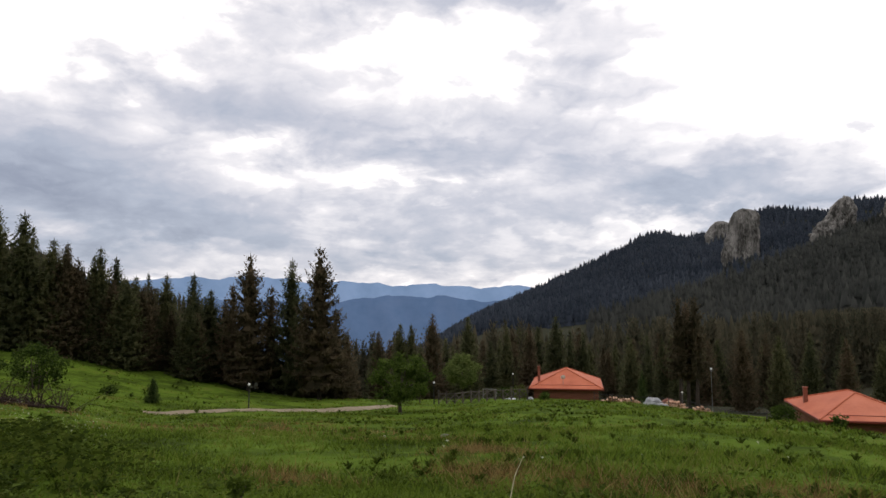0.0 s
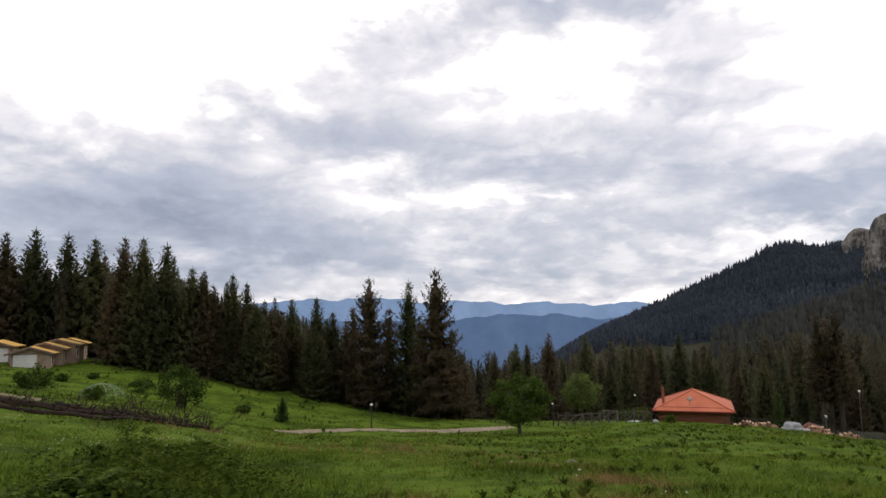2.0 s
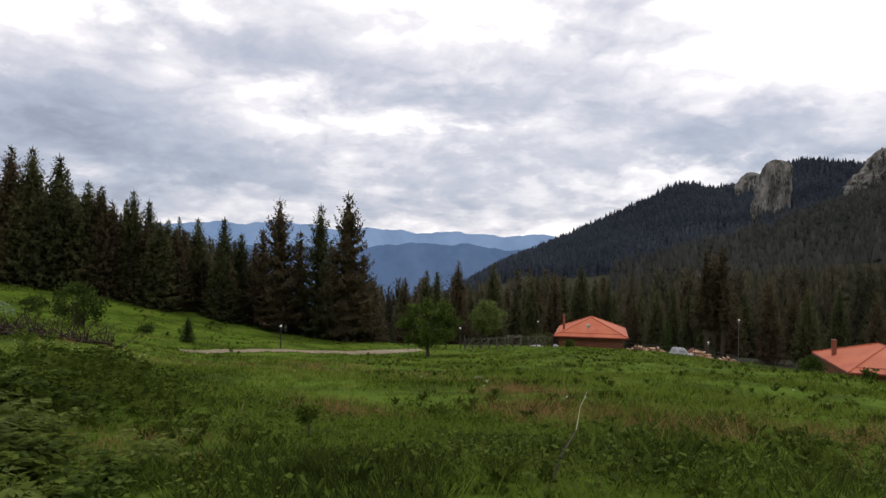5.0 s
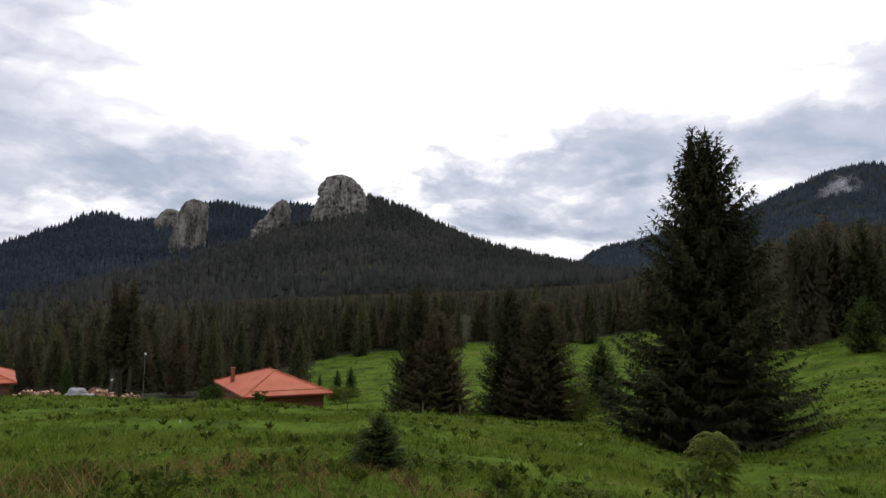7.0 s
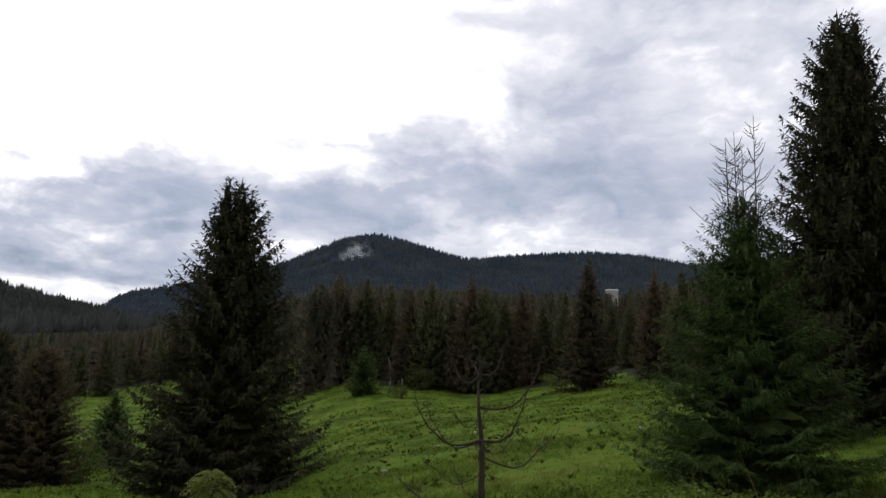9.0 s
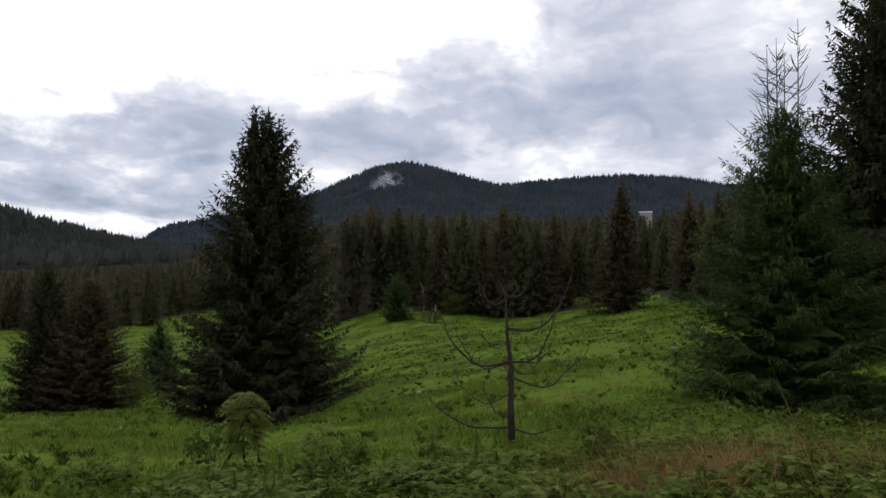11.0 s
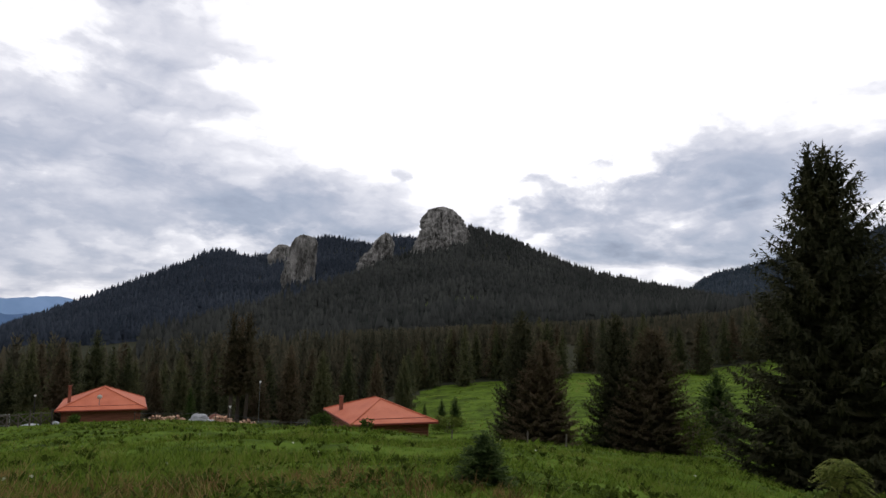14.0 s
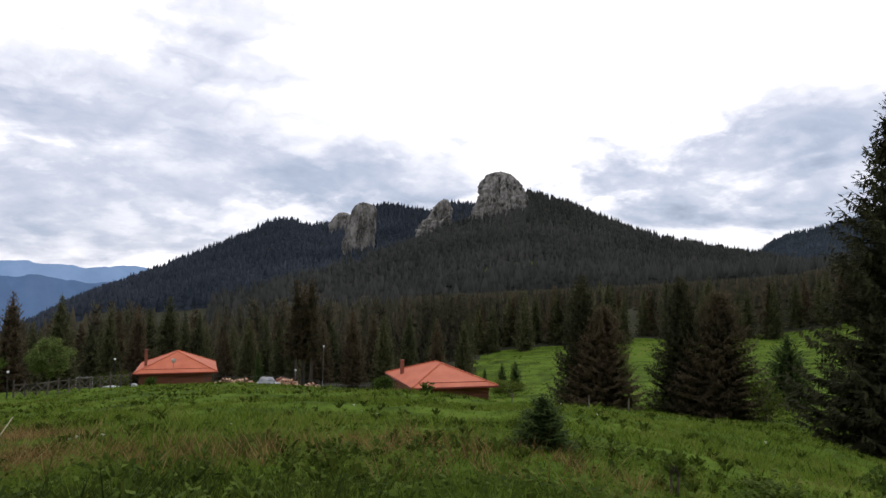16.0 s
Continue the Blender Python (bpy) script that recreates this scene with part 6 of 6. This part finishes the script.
scatter("weeds", ros, 420, 10, 52, 62, 112, 0.16, 0.38, M_LEAF_PALE, "pale broad-leaved herbs dotted over the right meadow", "weeds", 14)
scatter("weeds", ros, 300, 10, 48, -10, 62, 0.12, 0.28, M_LEAF_PALE, "pale broad-leaved herbs dotted over the meadow", "weeds", 15)
scatter("weeds", ros, 260, 34, 80, -48, -16, 0.3, 0.7, M_WEED, "leafy weeds on the slope below the cabins", "weeds", 4)


def thicket(name, n, r0, r1, az0, az1, high, leaf, mat, label, seed, thin=1.0):
    """Low undergrowth: leaves tilted to the light, heaped in uneven mounds that sink towards the rims, with a few leaning shoots."""
    rg = np.random.default_rng(seed)
    r = np.sqrt(rg.uniform(r0 ** 2, r1 ** 2, n))
    az = rg.uniform(az0, az1, n)
    x, y = r * np.sin(np.radians(az)), r * np.cos(np.radians(az))
    rim = np.clip(np.minimum(np.minimum((r - r0) / 0.8 + 0.4, (r1 - r) / (0.4 * (r1 - r0))), np.minimum((az - az0) / 8, (az1 - az) / 8)), 0, 1)
    hump = 0.5 + 0.28 * np.sin(1.7 * x + 1.7 * np.sin(1.3 * y) + seed) + 0.22 * np.sin(2.9 * y + 1.4 * np.sin(2.1 * x))
    hump = np.clip(hump, 0.02, 1)
    keep = (rg.random(n) < rim * hump ** thin) & (rg.random(n) > 2.4 * dryness(x, y))
    x, y, top = x[keep], y[keep], (high * (0.25 + 0.75 * hump) * (0.4 + 0.6 * rim))[keep]
    n = len(x)
    # shoots gather the leaves in tiers
    x, y = x + rg.normal(0, 0.02, n), y + rg.normal(0, 0.02, n)
    z = ground_z(x, y) + top * rg.uniform(0.1, 1.0, n) ** 0.6 + rg.exponential(0.03, n)
    a = rg.uniform(0, 6.283, n)
    d = np.stack([np.cos(a), np.sin(a), rg.uniform(-0.6, 0.25, n)], -1)
    d /= np.linalg.norm(d, axis=1)[:, None]
    nm = np.stack([rg.normal(0, 0.8, n), rg.normal(0, 0.8, n), np.ones(n)], -1)
    b = np.cross(d, nm)
    b /= np.linalg.norm(b, axis=1)[:, None]
    L = leaf * rg.gamma(6, 1 / 6, (n, 1))
    c = np.stack([x, y, z], -1)
    v = np.stack([c, c + d * L * 0.38 + b * L * 0.34, c + d * L, c + d * L * 0.38 - b * L * 0.34], 1).reshape(-1, 3)
    tagged(link_mesh(name, v, np.arange(len(v)).reshape(-1, 4), mat), label, "weeds", kind="stuff")


# dark leaf layer under the fronds paints the shade in their gaps
thicket("nettle_patch", 30000, 2.6, 11.0, -62, -30, 0.32, 0.05, M_DOCK, "low nettle leaves, coloured dark as the shade in their gaps", 5)
scatter("leafy_weeds", fronds, 620, 2.8, 10.5, -62, -27, 0.40, 0.75, M_WEED, "green raspberry and nettle plants with arching leaves", "weeds", 71, rank=False)
scatter("leafy_weeds", fronds, 420, 2.8, 9.0, -62, -27, 0.42, 0.80, M_LEAF_PALE, "fresh yellow-green plants with feathered leaves", "weeds", 72, rank=False)
thicket("nettle_patch", 24000, 8.0, 16.0, -41, -20, 0.75, 0.065, M_DOCK, "dark raspberry thicket in the meadow", 11)
# right side: again a dark layer painted as shade between the plants
thicket("nettle_patch", 34000, 4.0, 10.0, 52, 114, 0.28, 0.046, M_DOCK, "low undergrowth leaves by the dead sapling, coloured dark as shaded gaps", 7)
scatter("leafy_weeds", fronds, 700, 4.2, 10.0, 53, 114, 0.26, 0.55, M_WEED, "leafy undergrowth with arching shoots by the sapling", "weeds", 73, rank=False)
scatter("leafy_weeds", fronds, 800, 4.2, 9.8, 53, 114, 0.28, 0.62, M_LEAF_PALE, "pale feathered leaves among the undergrowth", "weeds", 74, rank=False)
thicket("nettle_patch", 12000, 9.0, 15.5, 86, 118, 0.40, 0.065, M_WEED, "leafy weeds at the foot of the young spruce", 9)
thicket("clover_patch", 46000, 3.0, 12.0, -34, 60, 0.12, 0.042, M_WEED, "low green clover and herb leaves in the near grass", 13, 1.5)
thicket("clover_patch", 9000, 3.0, 13.0, -34, 60, 0.12, 0.045, M_DOCK, "dark low herb leaves in patches of the near grass", 14, 2.5)
scatter("shoots", stalks, 160, 3.4, 12.0, -60, -24, 0.3, 0.55, M_WEED, "tall leafy shoots above the nettles", "weeds", 65, rank=False)
scatter("shoots", stalks, 110, 4.6, 9.6, 54, 112, 0.3, 0.55, M_WEED, "tall leafy shoots above the undergrowth", "weeds", 66, rank=False)


def umbel(seed):
    rg = np.random.default_rng(seed)
    V = []
    for k in range(9):
        a, q = rg.uniform(0, 6.28), rg.uniform(0, 0.5)
        p = np.array([q * math.cos(a), q * math.sin(a), 1 + rg.uniform(-.12, .05)])
        for t in (0, 1.57):
            o = np.array([math.cos(t), math.sin(t), 0.25]) * 0.14
            s = np.array([-math.sin(t), math.cos(t), 0.1]) * 0.14
            V.append((p - o, p + s, p + o, p - s))
    v = np.array(V).reshape(-1, 3)
    return v, np.arange(len(v)).reshape(-1, 4)


M_PETAL = material("cream_petals", stops((0.30, 0.32, 0.20), (0.42, 0.44, 0.32)), 3, 0.8, 0)
scatter("wild_flowers", [umbel(1), umbel(2)], 1900, 16, 31, -52, -24, 0.026, 0.048, M_PETAL, "small cream flower heads of wild umbels in the grass", "flowers", 9, z_scale=5)
scatter("wild_flowers", [umbel(3)], 60, 8, 22, -30, 60, 0.05, 0.1, M_PETAL, "scattered small pale flowers in the grass", "flowers", 10, z_scale=2.4)

# ---- single plants close by ----
M_STRAW = material("bleached_stalk", stops((0.22, 0.19, 0.11), (0.36, 0.32, 0.20), (0.44, 0.40, 0.28)), 12, 0.8, 0.3)
M_DEADTWIG = material("bare_grey_red_twigs", stops((0.017, 0.012, 0.009), (0.036, 0.025, 0.018), (0.065, 0.048, 0.036)), 6, 0.85, 0.4, 30)
stalk = thing("dry_stalk", on_ground(3.2, 4.1), "long dry stalk, dark below and bleached above, leaning over the grass", "stalk")
bx, by, bz = stalk.matrix_basis.translation


def stalk_point(az, r, z):
    return Vector((*polar(az, r), z)) - Vector((bx, by, bz))


knee, tip = stalk_point(7.4, 5.6, 1.6 - 5.6 * math.tan(radians(15.5))), stalk_point(8.5, 5.9, 1.6 - 5.9 * math.tan(radians(12.2)))
part("lower_stem", tube([(0, 0, -0.1), knee * 0.45 + Vector((0, 0, 0.05)), knee], [0.011, 0.009, 0.006], 6), M_DEADTWIG, stalk, "dark brown lower stem")
part("stem", tube([knee, knee.lerp(tip, 0.55) + Vector((-0.02, 0, 0)), tip], [0.005, 0.0045, 0.003], 6), M_STRAW, stalk, "bleached straw stem")

sapling = thing("dead_sapling", on_ground(84.4, 11), "dead bare spruce sapling with thin upswept twigs", "sapling")
across, away = Vector((math.cos(radians(84.4)), -math.sin(radians(84.4)), 0)), Vector((math.sin(radians(84.4)), math.cos(radians(84.4)), 0))
part("stem", tube([(0, 0, -0.1), across * -0.03 + Vector((0, 0, 0.6)), across * -0.02 + Vector((0, 0, 1.1)), across * -0.09 + Vector((0, 0, 1.6)), across * -0.12 + Vector((0, 0, 2.2))],
                  [0.058, 0.047, 0.037, 0.026, 0.012], 9), M_DEADTWIG, sapling, "", True)
rj = random.Random(4)
# side (right above zero), foot height, reach, sag, rise of the tip, thickness, turn towards the back in degrees
for sg, z0, reach, sag, rise, q, back_turn in ((-1, 0.28, 1.25, 0.06, 0.42, 0.019, 10), (1, 0.27, 0.80, 0.07, 0.16, 0.013, -20), (-1, 0.75, 0.95, 0.18, 0.10, 0.009, 25), (1, 1.02, 1.25, 0.20, 0.40, 0.016, 15), (-1, 1.22, 1.0, 0.10, 0.72, 0.020, -12),
                                          (-1, 1.20, 0.95, 0.14, 0.55, 0.014, 30), (1, 1.23, 0.68, 0.04, 0.85, 0.022, -10), (1, 1.18, 0.80, 0.18, 0.20, 0.009, 35), (1, 1.70, 0.98, 0.06, 0.98, 0.020, 8), (-1, 1.52, 0.5, 0.12, 0.12, 0.008, -30),
                                          (-1, 2.12, 0.48, 0.10, 0.62, 0.018, 12), (1, 2.16, 0.42, 0.02, 0.66, 0.018, -8), (-1, 2.18, 0.24, -0.08, 0.60, 0.010, 60), (1, 2.10, 0.10, -0.1, 0.42, 0.010, -70), (1, 1.45, 0.7, 0.1, 0.5, 0.010, 80), (-1, 1.0, 0.7, 0.1, 0.4, 0.010, -85), (-1, 0.5, 0.8, 0.12, 0.3, 0.011, 60)):
    o = across * (sg * math.cos(radians(back_turn))) + away * math.sin(radians(back_turn))
    foot = across * (-0.055 * z0) + Vector((0, 0, z0))
    pts = []
    for k in range(11):
        w = k / 10
        pts.append(foot + o * reach * (1 - (1 - w) ** 1.5) + Vector((0, 0, -sag * math.sin(min(1, w * 1.6) * math.pi) + rise * w ** 2.6)) + Vector((rj.uniform(-.012, .012), rj.uniform(-.012, .012), rj.uniform(-.012, .012))))
    br = part("branch", tube(pts, [q * (1.1 - 0.85 * k / 10) for k in range(11)], 6), M_DEADTWIG, sapling)
    for k in range(int(4 + 5 * reach)):
        c = pts[rj.randint(4, 9)]
        part("twig", tube([c, c + Vector((rj.uniform(-.1, .1), rj.uniform(-.1, .1), rj.uniform(-0.05, 0.14))), c + Vector((rj.uniform(-.2, .2), rj.uniform(-.2, .2), rj.uniform(-0.12, 0.25)))], [0.005, 0.004, 0.0022], 4), M_DEADTWIG, br)

# elder-like shrub: a dark leaning stem and a dome of drooping feathered sprays
M_SPRAY = material("yellow_green_spray", stops((0.075, 0.100, 0.020), (0.130, 0.155, 0.030), (0.190, 0.205, 0.050)), 2.0, 0.8, 0, per_island=0.4, spec=0.06, thin=0.3)


def spray_shrub(az, r, h, dome, count, label, mat, seed, lean=0.0):
    """Bent stems under a dome of arching sprays, each a rib with drooping leaflets to both sides."""
    rg = np.random.default_rng(seed)
    ob = thing("shrub", on_ground(az, r), label, "shrub")
    u, w = np.array([math.cos(radians(az)), -math.sin(radians(az)), 0]), np.array([math.sin(radians(az)), math.cos(radians(az)), 0])
    crown = np.array([0, 0, h - dome * 0.75])
    for k, (x0, bend) in enumerate(((lean, 0.10), (0.06, -0.06), (0.22, 0.05))):
        foot = u * x0 - [0, 0, 0.1]
        part("stem", tube([foot, foot * 0.6 + crown * 0.5 + u * bend, crown + u * 0.03 * k], [0.022, 0.018, 0.010], 7), M_DEADBARK, ob, "", True)
    V = []
    for k in range(count):
        a, t = rg.uniform(0, 6.283), rg.uniform(-1.5, 1.0)
        ring = math.sqrt(max(0.12, 1 - max(0.0, t) ** 2)) * rg.uniform(0.3, 1.0)
        o = u * math.cos(a) + w * math.sin(a)
        b = crown + o * dome * 0.5 * ring + np.array([0, 0, dome * 0.72 * t])
        ln = dome * rg.uniform(0.25, 0.5)
        for j in range(9):
            q = (j + 0.5) / 9
            p = b + o * ln * q + np.array([0, 0, ln * (0.25 * q - 0.75 * q * q)])
            for sg in (-1, 1):
                sd = np.cross(o, [0, 0, 1.0]) * sg
                d = o * 0.5 + sd * 0.8 + np.array([0, 0, rg.uniform(-0.7, -0.1)])
                d /= np.linalg.norm(d)
                L = dome * 0.16 * (1.1 - 0.5 * q) * rg.uniform(0.7, 1.2)
                n = np.cross(d, [0, 0, 1.0])
                V.append((p, p + d * L * 0.4 + n * L * 0.22, p + d * L, p + d * L * 0.4 - n * L * 0.22))
    v = np.array(V).reshape(-1, 3)
    link_mesh("crown", v, np.arange(len(v)).reshape(-1, 4), mat, ob)


spray_shrub(64.6, 10.7, 1.05, 0.42, 300, "young shrub with a domed crown of yellow-green feathered leaves", M_SPRAY, 3, -0.35)
spray_shrub(69.8, 9.6, 0.7, 0.36, 110, "low shrub with arching yellow-green feathered leaves", M_SPRAY, 5, -0.15)
for az, r, h, n, mat, label in ((62.1, 9.0, 0.7, 300, M_LEAF, "thin leaning shrub with dark spotted stem"),
                                (49.1, 8.0, 0.4, 200, M_WEED, "small dark shrub in the near grass"), (72.0, 9.0, 0.55, 400, M_LEAF_PALE, "low pale leafy shrub by the sapling"),
                                (78.0, 8.6, 0.5, 400, M_LEAF_PALE, "spreading leafy shrub in the near grass"), (68.5, 8.0, 0.45, 350, M_LEAF, "low green shrub in the near grass"),
                                (-14.5, 7.4, 0.35, 250, M_WEED, "small green bush in the near grass"), (-33.2, 14, 1.0, 700, M_WEED, "tall raspberry bush with arching shoots"), (-28.2, 14.5, 0.8, 350, M_WEED, "thin raspberry bush with arching shoots"), (-36.0, 12, 0.6, 500, M_WEED, "low raspberry bush in the grass"), (89.5, 8.2, 0.5, 400, M_LEAF_PALE, "spreading leafy shrub beside dry grass")):
    leafy("shrub", az, r, h, h * 0.75, h * 0.6, 0.012, n, 0.06, mat, label, "shrub", int(az * 7) % 97 + 3, stems=2, clumps=12)

M_STONE_PALE = material("pale_field_stone", stops((0.12, 0.12, 0.10), (0.20, 0.195, 0.175), (0.27, 0.26, 0.235)), 4, 0.9, 0.6)
for k, (az, r, s) in enumerate(((2.0, 24, 0.2), (79.0, 28, 0.16), (83.5, 36, 0.14), (95.5, 34, 0.14), (99, 30, 0.16), (91, 44, 0.18), (86.5, 40, 0.12), (57.5, 70, 0.4))):
    bm = bmesh.new()
    bmesh.ops.create_icosphere(bm, subdivisions=3, radius=1)
    for v in bm.verts:
        q = 1 + 0.4 * noise.noise(v.co * 1.3 + Vector((k * 5, 0, 0)))
        v.co = Vector((v.co.x * s * q, v.co.y * s * 0.8 * q, v.co.z * s * 0.6 * q))
    st = part("field_stone", bm, M_STONE_PALE, None, "", True)
    tagged(st, "small pale field stone lying in the grass", "stone", "field stones")
    st.matrix_basis = on_ground(az, r, k * 40, 0.02)

# bare leading shoots of the near young spruce, in the tree's own measure (its crown is 20 high)
full = 20 / 0.78
side_spin = side_tree.matrix_basis.to_euler().z
for dx, top in ((0.9, 1.0), (-0.9, 0.94), (-0.35, 0.955), (0.1, 0.90)):
    a = radians(-105) - side_spin
    o = Vector((math.cos(a), math.sin(a), 0)) * dx
    part("shoot", tube([o * 0.3 + Vector((0, 0, full * 0.5)), o + Vector((0, 0, full * 0.75)), o * 1.05 + Vector((0, 0, full * top))], [0.08, 0.045, 0.018], 6), M_BARK, side_tree, "bare upright leading shoot")
    for k in range(30):
        z = full * (0.66 + (top - 0.70) * rj.random())
        a = rj.uniform(0, 6.28)
        ln = (full - z) * 0.34 * rj.uniform(0.4, 1.1) + 0.4
        b = o + Vector((0, 0, z))
        d = Vector((math.cos(a), math.sin(a), 0.62))
        part("twig", tube([b, b + d * ln * 0.5 + Vector((0, 0, -0.08 * ln)), b + d * ln * 0.85 + Vector((0, 0, 0.06 * ln))], [0.022, 0.028, 0.012], 5), M_BARK, side_tree)

# ---- mist rising from the wooded peak ----
M_MIST = bpy.data.materials.new("thin_mist")
M_MIST.use_nodes = True
nt = M_MIST.node_tree
ps = nt.nodes["Principled BSDF"]
ps.inputs["Base Color"].default_value = (0.75, 0.77, 0.8, 1)
ps.inputs["Roughness"].default_value = 1.0
ps.inputs["Specular IOR Level"].default_value = 0.0
tc = nt.nodes.new("ShaderNodeTexCoord")
nz = nt.nodes.new("ShaderNodeTexNoise")
nz.inputs["Scale"].default_value, nz.inputs["Detail"].default_value, nz.inputs["Roughness"].default_value = 3.2, 6, 0.6
nt.links.new(tc.outputs["Generated"], nz.inputs["Vector"])
gr = nt.nodes.new("ShaderNodeVectorMath")
gr.operation = "DISTANCE"
gr.inputs[1].default_value = (0.5, 0.5, 0.5)
nt.links.new(tc.outputs["Generated"], gr.inputs[0])
mr = nt.nodes.new("ShaderNodeMapRange")
mr.inputs[1].default_value, mr.inputs[2].default_value, mr.inputs[3].default_value, mr.inputs[4].default_value = 0.12, 0.52, 0.55, -0.45
nt.links.new(gr.outputs["Value"], mr.inputs[0])
ad = nt.nodes.new("ShaderNodeMath")
ad.operation = "ADD"
nt.links.new(nz.outputs["Fac"], ad.inputs[0])
nt.links.new(mr.outputs[0], ad.inputs[1])
al = nt.nodes.new("ShaderNodeMapRange")
al.inputs[1].default_value, al.inputs[2].default_value, al.inputs[3].default_value, al.inputs[4].default_value = 0.42, 1.25, 0.0, 0.45
nt.links.new(ad.outputs[0], al.inputs[0])
nt.links.new(al.outputs[0], ps.inputs["Alpha"])
for k, (az, el, w, h, tilt) in enumerate(((77.1, 8.7, 44, 34, 30), (75.8, 7.6, 56, 28, 45), (74.3, 6.6, 50, 20, 30), (76.6, 8.1, 40, 40, 50), (76.9, 9.2, 26, 22, 20))):
    bm = bmesh.new()
    bmesh.ops.create_grid(bm, x_segments=18, y_segments=12, size=1)
    for v in bm.verts:
        v.co = Vector((v.co.x * w * 1.33, 9 * noise.noise(Vector((v.co.x * 1.5 + k * 7, v.co.y * 1.5, 0))), v.co.y * h * 1.33))
    mi = part("mist", bm, M_MIST, None, "", True)
    tagged(mi, "thin white wisp of mist above the wooded peak", "mist", kind="stuff")
    mx, my = polar(az, 1720)
    mi.matrix_basis = pose(mx, my, EYE + 1720 * math.tan(radians(el)), 0, -tilt, -az)
    mi.visible_shadow = False
